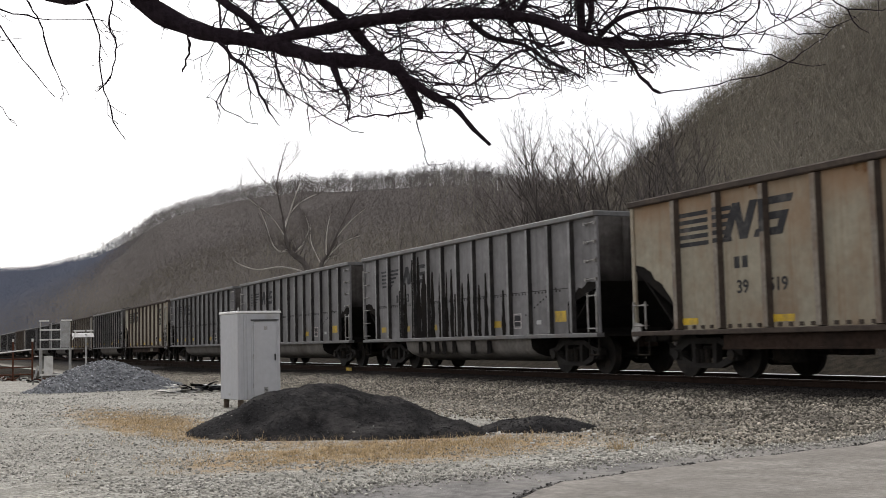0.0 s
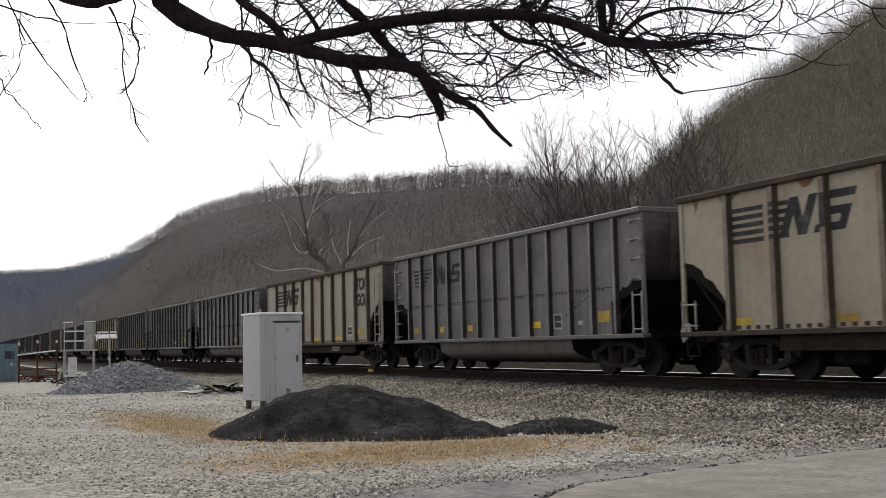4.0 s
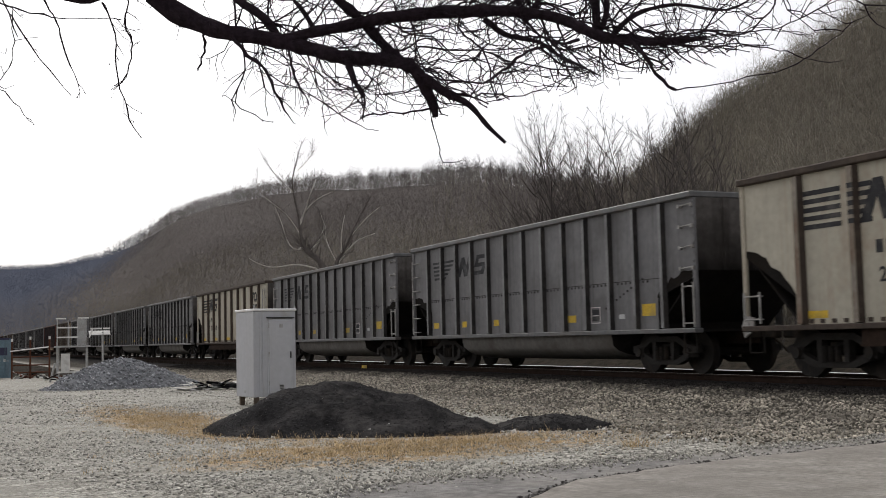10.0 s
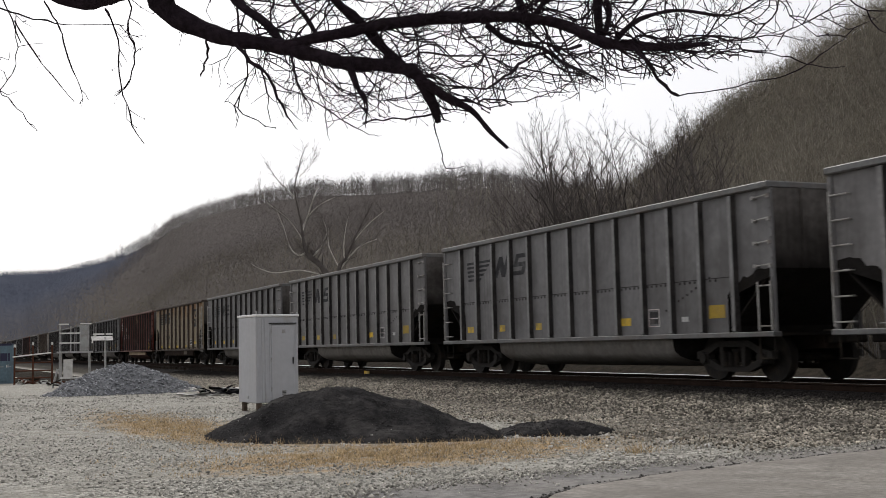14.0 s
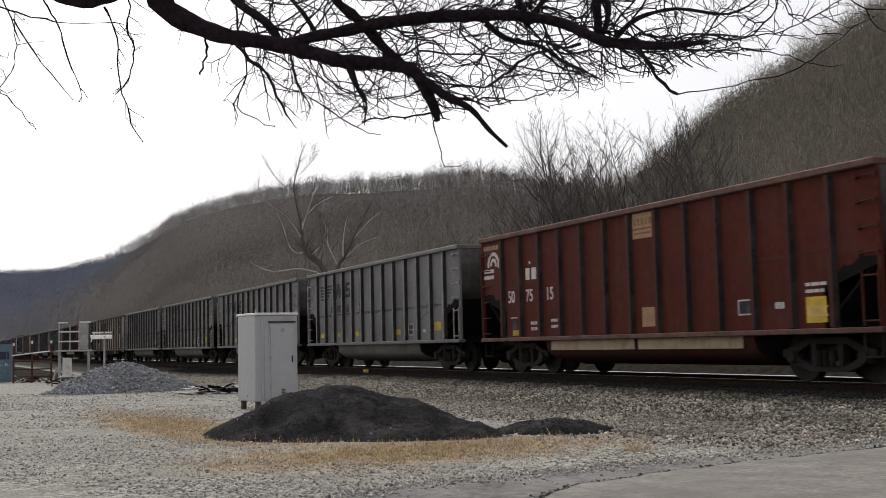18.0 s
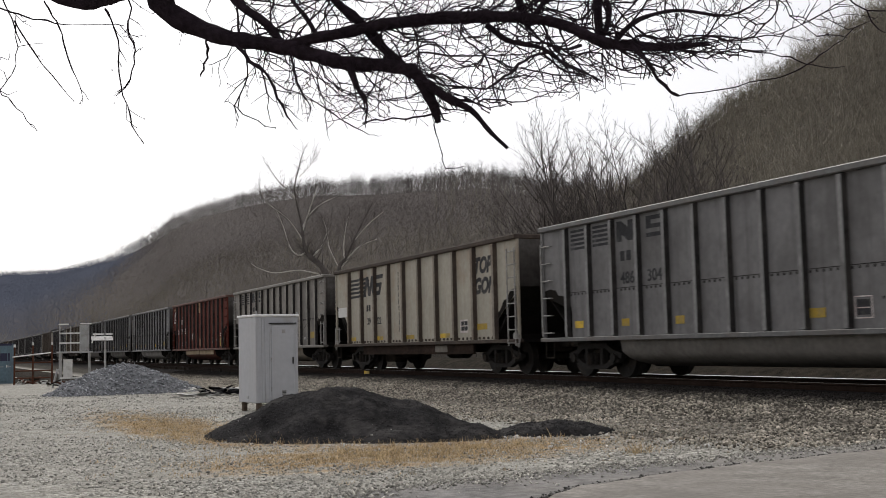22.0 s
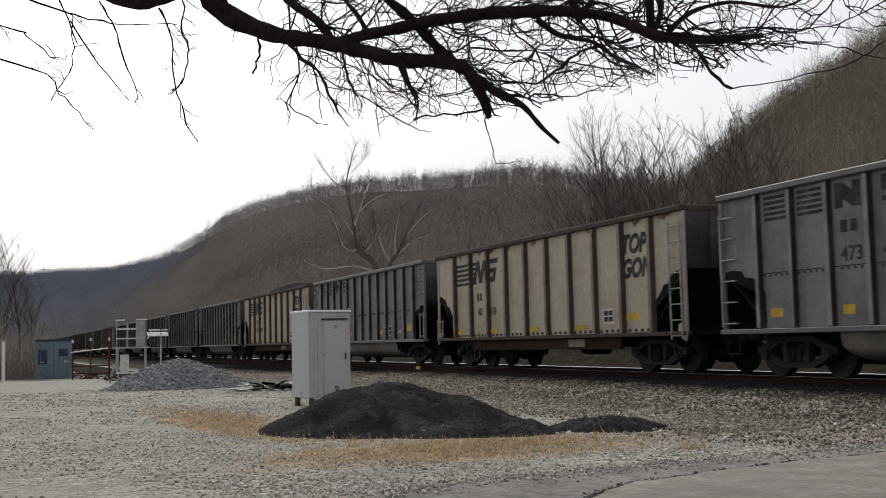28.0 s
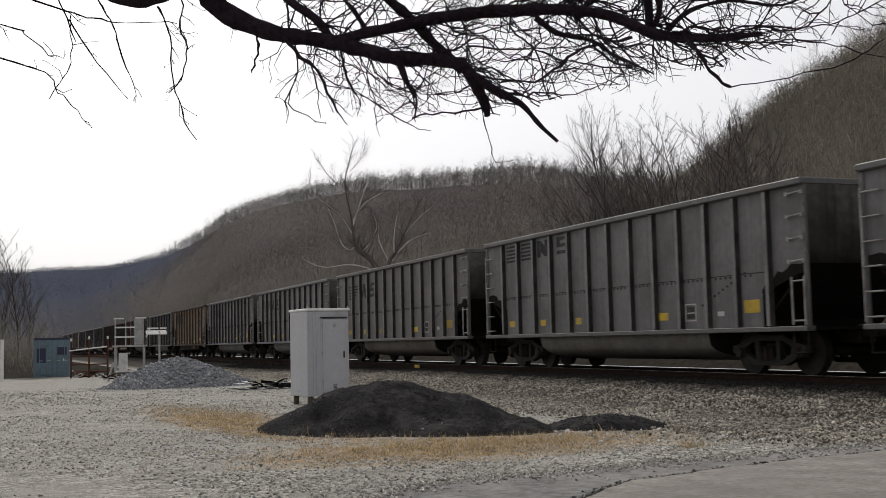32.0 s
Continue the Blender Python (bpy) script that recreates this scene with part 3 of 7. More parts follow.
def gondola(name, paint, post_mat, rim_mat, posts, tub, label, group, end_ladder, half):
    """A coal gondola. posts: their places along y; tub: a rounded belly between the trucks."""
    car = tagged(new(name), label, "railway car", group)
    body_z = FLOOR_Z
    y_in = half - 1.40
    drop = 0.42 if tub else 0.85
    # sides: upright sheets whose lower ends are cut away over the trucks
    for s in (-1, 1):
        bm = fresh()
        cut = RIM_Z - (1.72 if tub else 1.45)
        outline = [(-half + 0.02, RIM_Z - 0.1), (-half + 0.02, cut), (-y_in, cut - drop), (-y_in, body_z), (y_in, body_z), (y_in, cut - drop), (half - 0.02, cut), (half - 0.02, RIM_Z - 0.1)]
        prism(bm, outline, s * (SIDE - 0.02), s * SIDE)
        part("side", bm, paint, car)
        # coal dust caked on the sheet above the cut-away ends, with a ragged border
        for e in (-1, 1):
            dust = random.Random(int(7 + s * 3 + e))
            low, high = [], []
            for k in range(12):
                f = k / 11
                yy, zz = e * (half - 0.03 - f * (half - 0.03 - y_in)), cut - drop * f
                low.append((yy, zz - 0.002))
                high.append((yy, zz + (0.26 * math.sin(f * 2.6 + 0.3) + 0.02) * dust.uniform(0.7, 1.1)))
            part("coal_stain", prism(fresh(), low + high[::-1], s * (SIDE + 0.001), s * (SIDE + 0.004)), M["soot_shade"], car, "caked black coal dust")
        bm = box(fresh(), s * (SIDE - 0.06), s * (SIDE + 0.11), -half, half, RIM_Z - 0.13, RIM_Z, 0.02)
        part("top_chord", bm, rim_mat, car)
        bm = box(fresh(), s * (SIDE - 0.10), s * (SIDE + 0.105), -half, half, body_z - 0.10, body_z, 0.012)
        part("side_sill", bm, rim_mat, car)
        for y in posts:
            bm = fresh()
            w = 0.085 if tub else 0.10
            lo, hi, x0, x1 = body_z, RIM_Z - 0.13, s * SIDE, s * (SIDE + (0.10 if tub else 0.115))
            v = [bm.verts.new(p) for p in ((x0, y - w, lo), (x0, y + w, lo), (x1, y + w * 0.62, lo + 0.02), (x1, y - w * 0.62, lo + 0.02),
                                           (x0, y - w, hi), (x0, y + w, hi), (x1, y + w * 0.62, hi - 0.02), (x1, y - w * 0.62, hi - 0.02))]
            for f in ((0, 1, 2, 3), (7, 6, 5, 4), (0, 4, 5, 1), (1, 5, 6, 2), (2, 6, 7, 3), (3, 7, 4, 0)):
                bm.faces.new([v[i] for i in f])
            bmesh.ops.recalc_face_normals(bm, faces=bm.faces[:])
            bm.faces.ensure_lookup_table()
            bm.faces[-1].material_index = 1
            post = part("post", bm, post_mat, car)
            # near flank takes a darker steel: the rib's shaded side put into the colour
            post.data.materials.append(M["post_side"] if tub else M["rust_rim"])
        # corner posts with rivet heads
        for e in (-1, 1):
            bm = box(fresh(), s * (SIDE - 0.03), s * (SIDE + 0.035), e * (half - 0.11), e * half, body_z, RIM_Z - 0.13, 0.01)
            for k in range(14):
                z = body_z + 0.25 + k * 0.185
                box(bm, s * (SIDE + 0.035), s * (SIDE + 0.055), e * (half - 0.07), e * (half - 0.03), z - 0.02, z + 0.02)
            part("corner_post", bm, paint, car)
    for e in (-1, 1):
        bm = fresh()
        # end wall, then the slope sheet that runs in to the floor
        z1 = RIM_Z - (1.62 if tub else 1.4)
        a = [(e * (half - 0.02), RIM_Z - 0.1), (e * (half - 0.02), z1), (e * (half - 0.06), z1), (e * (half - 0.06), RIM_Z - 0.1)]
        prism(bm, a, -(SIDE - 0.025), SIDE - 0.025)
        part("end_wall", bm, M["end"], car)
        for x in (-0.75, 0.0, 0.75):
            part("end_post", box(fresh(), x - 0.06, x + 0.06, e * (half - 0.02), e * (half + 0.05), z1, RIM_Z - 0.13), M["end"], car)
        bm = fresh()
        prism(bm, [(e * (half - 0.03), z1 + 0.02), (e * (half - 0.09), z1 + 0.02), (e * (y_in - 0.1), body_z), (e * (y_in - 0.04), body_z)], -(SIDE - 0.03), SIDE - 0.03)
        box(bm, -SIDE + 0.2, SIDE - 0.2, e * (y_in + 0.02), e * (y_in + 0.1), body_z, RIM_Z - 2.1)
        # near-black sheet: the open bay's shade is put into its sooty colour
        part("slope_sheet", bm, M["soot_shade"], car, "sooty sloped end floor with its shade painted in")
        bm = box(fresh(), -SIDE, SIDE, e * (half - 0.12), e * half, RIM_Z - 0.13, RIM_Z, 0.02)
        part("end_chord", bm, rim_mat, car)
        if not tub:
            for s in (-1, 1):
                bm = prism(fresh(), [(e * (half - 0.3), body_z + 0.02), (e * (half - 0.28), body_z + 0.16), (e * (half - 0.05), body_z + 0.2), (e * (half + 0.06), body_z - 0.02), (e * (half - 0.02), body_z - 0.22), (e * (half - 0.2), body_z - 0.12)], s * (SIDE + 0.02), s * (SIDE + 0.06))
                rod(bm, (s * (SIDE + 0.05), e * (half - 0.1), body_z + 0.03), (s * (SIDE + 0.075), e * (half - 0.1), body_z + 0.03), 0.06, 10)
                part("corner_casting", bm, M["ladder"], car, "worn pale corner casting")
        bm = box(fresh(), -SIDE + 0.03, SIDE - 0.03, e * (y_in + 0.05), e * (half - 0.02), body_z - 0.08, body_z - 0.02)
        part("end_platform", bm, M["soot_shade"], car)
        bm = fresh()
        box(bm, -0.16, 0.16, e * (half - 0.3), e * (half + 0.22), 0.72, 0.98, 0.02)
        box(bm, -0.10, 0.10, e * (half + 0.2), e * (half + 0.61), 0.72, 0.93, 0.03)
        rod(bm, (0.35, e * (half + 0.02), 0.75), (0.30, e * (half + 0.55), 0.42), 0.025, 6)
        part("coupler", bm, M["truck"], car)
        for s in (-1, 1):
            if end_ladder and s * e > 0:
                # full ladder where the side meets the end
                ladder(car, s * (SIDE + 0.09), e * (half - 0.52), e * (half - 0.08), body_z - 0.1, RIM_Z - 0.45, 8, (e * (half - 0.52), e * (half - 0.08)))
            elif s * e > 0:
                ladder(car, s * (SIDE + 0.07), e * (half - 0.42), e * (half - 0.06), body_z + 0.1, body_z + 0.85, 2, (e * (half - 0.42), e * (half - 0.06)))
                for k in range(4):
                    z = RIM_Z - 1.55 + k * 0.43
                    bm = rod(fresh(), (s * (SIDE + 0.07), e * (half - 0.48), z - 0.02), (s * (SIDE + 0.07), e * (half - 0.06), z), 0.014, 6)
                    for y in (half - 0.48, half - 0.06):
                        box(bm, s * SIDE, s * (SIDE + 0.08), e * (y - 0.03), e * (y + 0.03), z - 0.05, z + 0.02)
                    part("grab_iron", bm, M["ladder"], car)
            else:
                ladder(car, s * (SIDE + 0.07), e * (half - 0.50), e * (half - 0.06), body_z + 0.12, RIM_Z - 0.5 if tub else body_z + 0.55, 6 if tub else 2, (e * (half - 0.06),) if tub else (e * (half - 0.5), e * (half - 0.06)))
            # stirrup step
            bm = fresh()
            for y in (half - 0.5, half - 0.1):
                rod(bm, (s * SIDE, e * y, body_z - 0.05), (s * SIDE, e * y, body_z - 0.5), 0.018, 6)
            rod(bm, (s * SIDE, e * (half - 0.5), body_z - 0.5), (s * SIDE, e * (half - 0.1), body_z - 0.5), 0.018, 6)
            part("stirrup", bm, M["truck"], car)
    bm = box(fresh(), -SIDE + 0.03, SIDE - 0.03, -y_in, y_in, body_z - 0.03, body_z + 0.03)
    part("floor", bm, M["soot_shade"], car)
    bm = box(fresh(), -0.2, 0.2, -half + 0.2, half - 0.2, 0.62, 0.93)
    part("centre_sill", bm, M["under"], car)
    if tub:
        bm = fresh()
        n, prof = 12, []
        for i in range(n + 1):
            a = math.pi * i / n
            prof.append((-1.42 * math.cos(a), body_z - 0.09 - 0.62 * math.sin(a) ** 0.55))
        rings = []
        for y, k in ((-4.0, 0.88), (-3.9, 0.97), (-3.75, 1.0), (3.75, 1.0), (3.9, 0.97), (4.0, 0.88)):
            rings.append([bm.verts.new((x, y, body_z - 0.09 + (z - body_z + 0.09) * k)) for x, z in prof])
        for a, b in zip(rings, rings[1:]):
            for i in range(n):
                bm.faces.new((a[i], a[i + 1], b[i + 1], b[i]))
        bmesh.ops.recalc_face_normals(bm, faces=bm.faces[:])
        for f in bm.faces:
            f.smooth = True
        for e in (-1, 1):
            cap = fresh()
            vs = [[cap.verts.new((x * k, e * y, body_z - 0.09 + (z - body_z + 0.09) * 0.88 * k)) for x, z in prof] for y, k in ((4.0, 1.0), (4.45, 0.25))]
            for i in range(n):
                cap.faces.new((vs[0][i], vs[0][i + 1], vs[1][i + 1], vs[1][i]))
            cap.faces.new(vs[1])
            bmesh.ops.recalc_face_normals(cap, faces=cap.faces[:])
            # end caps face down and away; their shade is painted near-black
            part("tub_end", cap, M["soot_shade"], car, "sloped end of the tub, painted dark for its shade")
        part("belly_tub", bm, M["red_tub"] if paint == M["red"] else M["tub"], car, "dusty rounded belly tub")
    else:
        for s in (-1, 1):
            bm = fresh()
            box(bm, s * (SIDE - 0.08), s * (SIDE - 0.01), -4.55, 4.55, 0.6, body_z - 0.1)
            box(bm, s * (SIDE - 0.1), s * (SIDE + 0.03), -4.55, 4.55, 0.57, 0.61)
            part("side_beam", bm, M["under"], car, "rusty underframe beam")
            part("beam_plate", box(fresh(), s * (SIDE - 0.012), s * (SIDE - 0.004), -2.75, -1.85, 0.63, body_z - 0.13), M["tub"], car, "pale patch on the beam")
        part("air_tank", rod(fresh(), (-0.75, -2.6, 0.62), (-0.75, -1.5, 0.62), 0.2, 12), M["truck"], car)
        part("brake_cylinder", rod(fresh(), (-0.7, 2.4, 0.6), (-0.7, 2.9, 0.6), 0.15, 12), M["truck"], car)
        part("valve_box", box(fresh(), -1.0, -0.6, 1.6, 2.1, 0.45, 0.75, 0.02), M["truck"], car)
        part("brake_gear", box(fresh(), -0.9, -0.4, 3.0, 3.9, 0.3, 0.7, 0.05), M["truck"], car)
    for y0 in (-5.6, 5.6):
        truck_parts(car, y0)
    return car


def plate(car, name, y, z, w, h, mat, label="", s=-1, lift=0.004):
    """A flat mark on the side, centred at y, z."""
    x = s * (SIDE + lift)
    bm = box(fresh(), x - 0.003, x + 0.003, y - w / 2, y + w / 2, z - h / 2, z + h / 2)
    return part(name, bm, mat, car, label)


def emblem(car, kind, y, z, mat):
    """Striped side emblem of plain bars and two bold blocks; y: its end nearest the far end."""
    bm = fresh()
    x0, x1 = -(SIDE + 0.007), -(SIDE + 0.001)
    for i in range(5):
        step = 0.105 if kind == "spread" else 0.15 if kind == "bold" else 0.12
        zz = z + 2 * step - i * step
        if kind == "slant":
            for a, b in ((0.0 + 0.02 * i, 0.62), (0.78, 1.62 - 0.17 * i)):
                prism(bm, [(y - a, zz), (y - b, zz), (y - b + 0.05, zz - 0.065), (y - a - 0.02, zz - 0.065)], x0, x1)
        else:
            for a, b in (((0.0, 1.08), (1.34, 1.78)) if kind == "bold" else ((0.0, 0.76), (1.0, 1.76))):
                prism(bm, [(y - a, zz), (y - b, zz), (y - b, zz - step * 0.57), (y - a, zz - step * 0.57)], x0, x1)
    part("emblem_stripes", bm, mat, car)
    if kind == "bold":
        # the paint goes on over the ribs
        for i in range(5):
            plate(car, "emblem_on_rib", FLAT_POSTS[8], z + 0.257 - i * 0.15, 0.126, 0.085, mat, lift=0.117)
        plate(car, "emblem_on_rib", FLAT_POSTS[7], z, 0.126, 0.6, mat, lift=0.117)
    y1 = y - {"slant": 1.9, "bold": 1.66, "spread": 2.03}[kind]
    gap = {"slant": 1.02, "bold": 0.9, "spread": 1.17}[kind]
    lean = 0.0 if kind == "spread" else 0.16
    h = {"slant": 0.28, "bold": 0.35, "spread": 0.23}[kind]
    wide = {"slant": 1.0, "bold": 1.1, "spread": 1.0}[kind]
    # two bold blocks, one zigzag and one stepped
    def bar(bm, pts):
        prism(bm, [(y1 - (a - gap * (a >= gap)) * wide - gap * (a >= gap) - lean * (b / h), z + b - 0.02) for a, b in pts], x0, x1)
    bm = fresh()
    bar(bm, [(0.0, -h), (0.0, h), (0.2, h), (0.2, -h)])
    bar(bm, [(0.2, h), (0.46, -h), (0.46, -h + 0.3), (0.22, h)][:3] + [(0.2, h - 0.3)][:1])
    bar(bm, [(0.46, -h), (0.46, h), (0.66, h), (0.66, -h)])
    part("emblem_block", bm, mat, car)
    bm = fresh()
    for a0, a1, b0, b1 in ((0, 0.7, h * 0.6, h), (0, 0.18, h * 0.2, h * 0.6), (0, 0.7, -h * 0.2, h * 0.2), (0.52, 0.7, -h * 0.6, -h * 0.2), (0, 0.7, -h, -h * 0.6)):
        bar(bm, [(gap + a0, b0), (gap + a0, b1), (gap + a1, b1), (gap + a1, b0)])
    part("emblem_block", bm, mat, car)


def lettering(car, words, y, z, height, mat, heavy=0.006, lean=0.0, narrow=1.0):
    ob = new("lettering", text_mesh(words, height, mat, 0.004, heavy, lean))
    ob.parent = car
    ob.location, ob.scale = (-(SIDE + 0.003), y, z), (1, narrow, 1)
    return ob


TUB_POSTS = [-6.25 + i * 1.03 for i in range(13)]
FLAT_POSTS = [-6.12 + i * 1.332 for i in range(10)]


def dress_tub(car, kind, mat, yellow=True, seed=0):
    emblem(car, kind, HALF - (1.66 if kind == "slant" else 1.55), RIM_Z - (0.8 if kind == "slant" else 0.42), mat)
    for k, w in enumerate((0.38, 0.3, 0.3, 0.42, 0.5)):
        y = (HALF - 1.62 - 0.1, HALF - 3.72, HALF - 5.75, HALF - 9.75, HALF - 13.0)[k]
        plate(car, "reflector", y - 0.1, body_mark_z(k), w, 0.26 if k == 4 else 0.17, M["yellow"], "yellow reflector patch")
    bm = fresh()
    x0, x1 = -(SIDE + 0.008), -(SIDE + 0.002)
    y, z = HALF - 10.95, FLOOR_Z + 0.36
    for a, b, c, d in ((-0.2, 0.2, 0.17, 0.19), (-0.2, 0.2, -0.19, -0.17), (-0.2, -0.18, -0.17, 0.17), (0.18, 0.2, -0.17, 0.17), (-0.14, 0.14, -0.02, 0.0)):
        box(bm, x0, x1, y + a, y + b, z + c, z + d)
    part("data_panel", bm, M["mark_white"], car)
    plate(car, "data_plate", y, z, 0.30, 0.26, M["mark"], s=-1, lift=0.002)
    plate(car, "fixture", HALF - 12.05, FLOOR_Z + 0.3, 0.22, 0.10, M["bare"], "small bare steel plate")
    # rivet rows along the slope sheets inside
    bm = fresh()
    for i in range(11):
        yy = HALF - 11.4 - i * 0.15
        box(bm, x0, x1 + 0.004, yy - 0.024, yy + 0.024, FLOOR_Z + 0.5 + i * 0.06 - 0.022, FLOOR_Z + 0.5 + i * 0.06 + 0.022)
    for i in range(70):
        yy = HALF - 1.5 - i * 0.168
        if min(abs(yy - p) for p in TUB_POSTS) > 0.11:
            box(bm, x0, x1 + 0.004, yy - 0.024, yy + 0.024, FLOOR_Z + 1.01, FLOOR_Z + 1.058)
    tagged(part("rivet_row", bm, M["post_side"], car), kind="stuff")
    box_bm = box(fresh(), -(SIDE + 0.006), -SIDE, -HALF + 1.4, HALF - 1.4, FLOOR_Z + 1.07, FLOOR_Z + 1.085)
    part("seam", box_bm, M["post_side"], car)


def body_mark_z(k):
    return FLOOR_Z + (0.30 if k < 4 else 0.42)


def dress_flat(car, words=True):
    emblem(car, "bold", HALF - 1.52, RIM_Z - 0.74, M["mark"])
    for y, w in ((HALF - 1.9, 0.55), (HALF - 4.55, 0.7), (HALF - 7.35, 0.7), (HALF - 10.1, 0.7)):
        plate(car, "reflector", y, FLOOR_Z + 0.17, w, 0.13, M["yellow"], "yellow reflector strip")
    plate(car, "reflector", HALF - 12.58, FLOOR_Z + 0.38, 0.8, 0.17, M["yellow"], "yellow reflector patch")
    if words:
        lettering(car, "TOP", HALF - 12.2, RIM_Z - 0.88, 0.42, M["mark"], 0.03, 0.25, 0.95)
        lettering(car, "GON", HALF - 12.2, RIM_Z - 1.46, 0.42, M["mark"], 0.03, 0.25, 0.95)
    y, z = HALF - 11.48, FLOOR_Z + 0.42
    plate(car, "data_panel", y, z, 0.52, 0.38, M["mark_white"], "white panel with black stencilled data")
    bm = fresh()
    for a, c in ((-0.13, 0.08), (0.1, 0.08), (-0.13, -0.07), (0.1, -0.07)):
        box(bm, -(SIDE + 0.011), -(SIDE + 0.007), y + a - 0.1, y + a + 0.1, z + c - 0.06, z + c + 0.06)
    part("data_bars", bm, M["mark"], car)
    bm = fresh()
    for i in range(44):
        yy = HALF - 1.5 - i * 0.275
        box(bm, -(SIDE + 0.025), -SIDE, yy - 0.045, yy + 0.045, FLOOR_Z + 0.02, FLOOR_Z + 0.09)
    tagged(part("hook_row", bm, M["rust_rim"], car), kind="stuff")


def marks(car, y, z, widths, h, mat):
    """A short line of plain blocks, where small writing stands."""
    for w in widths:
        plate(car, "mark", y - w / 2, z, w, h, mat)
        y -= w + h * 0.35


def blot(car, y, z, w, h, mat, seed, name="stain", up=False):
    """A ragged run-down stain on the side sheet, from a level top; up: ragged above, level below."""
    r = random.Random(seed)
    bm = fresh()
    n = 7
    edge = [(y - w / 2 + w * k / n, z - h * r.uniform(0.25, 1.0) * (1 - abs(2 * k / n - 1) ** 2 * 0.7)) for k in range(n + 1)]
    top = [(y + w / 2, z), (y - w / 2, z)]
    if up:
        edge = [(a, 2 * z - h - b + h) for a, b in edge]
    prism(bm, top + edge, -(SIDE + 0.0035), -(SIDE + 0.001))
    return part(name, bm, mat, car)


def dress_red(car):
    # arc emblem of plain strokes
    bm = fresh()
    y0, z0 = HALF - 0.78, RIM_Z - 0.78
    x0, x1 = -(SIDE + 0.007), -(SIDE + 0.001)
    for r0, r1 in ((0.10, 0.19), (0.26, 0.36)):
        for k in range(10):
            a, b = math.pi * (k / 10) * 1.15 - 0.3, math.pi * ((k + 1) / 10) * 1.15 - 0.3
            prism(bm, [(y0 - math.cos(q) * r, z0 + math.sin(q) * r) for q, r in ((a, r0), (b, r0), (b, r1), (a, r1))], x0, x1)
    part("emblem_arc", bm, M["mark_white"], car)
    for k in range(2):
        plate(car, "emblem_stroke", y0 + 0.3, z0 - 0.16 - 0.17 * k, 0.62, 0.1, M["mark_white"], lift=0.006)
    marks(car, HALF - 0.2, RIM_Z - 0.3, (0.11,) * 6, 0.12, M["patch_tan"])
    marks(car, HALF - 2.62, FLOOR_Z + 1.64, (0.22, 0.24), 0.3, M["mark_white"])
    plate(car, "mark", HALF - 2.86, FLOOR_Z + 1.93, 0.07, 0.07, M["mark_white"])
    for k in range(2):
        marks(car, HALF - 2.85, FLOOR_Z + 0.36 - 0.15 * k, (0.07, 0.07, 0.02, 0.07, 0.07), 0.08, M["mark_white"])
        marks(car, HALF - 3.9, FLOOR_Z + 0.4 - 0.15 * k, (0.06, 0.06, 0.06, 0.08, 0.08), 0.07, M["mark_white"])
    marks(car, HALF - 1.75, FLOOR_Z + 0.52, (0.05,) * 6, 0.03, M["mark_white"])
    plate(car, "repair_patch", HALF - 8.02, RIM_Z - 0.43, 0.76, 0.56, M["patch_tan"], "tan painted patch with dark writing")
    marks(car, HALF - 7.68, RIM_Z - 0.34, (0.1, 0.09, 0.1, 0.09, 0.1), 0.15, M["rust_run"])
    plate(car, "mark", HALF - 8.02, RIM_Z - 0.5, 0.68, 0.035, M["rust_run"], lift=0.007)
    plate(car, "mark", HALF - 8.0, RIM_Z - 0.6, 0.6, 0.035, M["rust_run"], lift=0.007)
    plate(car, "repair_patch", HALF - 8.16, FLOOR_Z + 0.36, 0.52, 0.42, M["patch_tan"], "tan painted patch")
    plate(car, "repair_patch", HALF - 2.05, FLOOR_Z + 0.12, 0.42, 0.14, M["yellow"], "faded yellow-brown patch")
    plate(car, "data_plate", HALF - 1.95, FLOOR_Z + 0.33, 0.3, 0.26, M["mark"])
    plate(car, "data_panel", HALF - 11.34, FLOOR_Z + 0.44, 0.4, 0.3, M["mark_white"])
    plate(car, "data_plate", HALF - 11.34, FLOOR_Z + 0.44, 0.34, 0.24, M["mark"], lift=0.009)
    plate(car, "reflector", HALF - 13.25, FLOOR_Z + 0.33, 0.5, 0.46, M["yellow"], "yellow painted patch")
    plate(car, "fixture", HALF - 12.31, FLOOR_Z + 0.44, 0.24, 0.12, M["bare"], "small bare steel plate")
    marks(car, HALF - 13.0, FLOOR_Z + 0.78, (0.12, 0.2, 0.16), 0.06, M["mark_white"])
    marks(car, HALF - 13.0, FLOOR_Z + 0.66, (0.2, 0.12, 0.1), 0.06, M["mark_white"])
    # dark seam where the inner sheets meet the sides
    for a, b in zip(TUB_POSTS, TUB_POSTS[1:]):
        plate(car, "seam", (a + b) / 2, FLOOR_Z + 1.32, b - a - 0.2, 0.05, M["post_r"], lift=0.001)
    # pale strip above the belly
    for s in (-1, 1):
        for a, b in ((-3.7, -0.15), (0.0, 3.7)):
            bm = box(fresh(), s * 1.425, s * 1.44, a, b, FLOOR_Z - 0.34, FLOOR_Z - 0.105)
            part("pale_strip", bm, M["patch_pale"], car, "pale dirty strip above the belly")


tub_label = "sooty grey steel coal gondola with ribbed sides and a rounded belly"
flat_label = "dirty beige steel coal gondola with rust-stained ribs"
red_label = "oxide red steel coal gondola with ribbed sides and a rounded belly"
GROUP = "cars of the coal train"

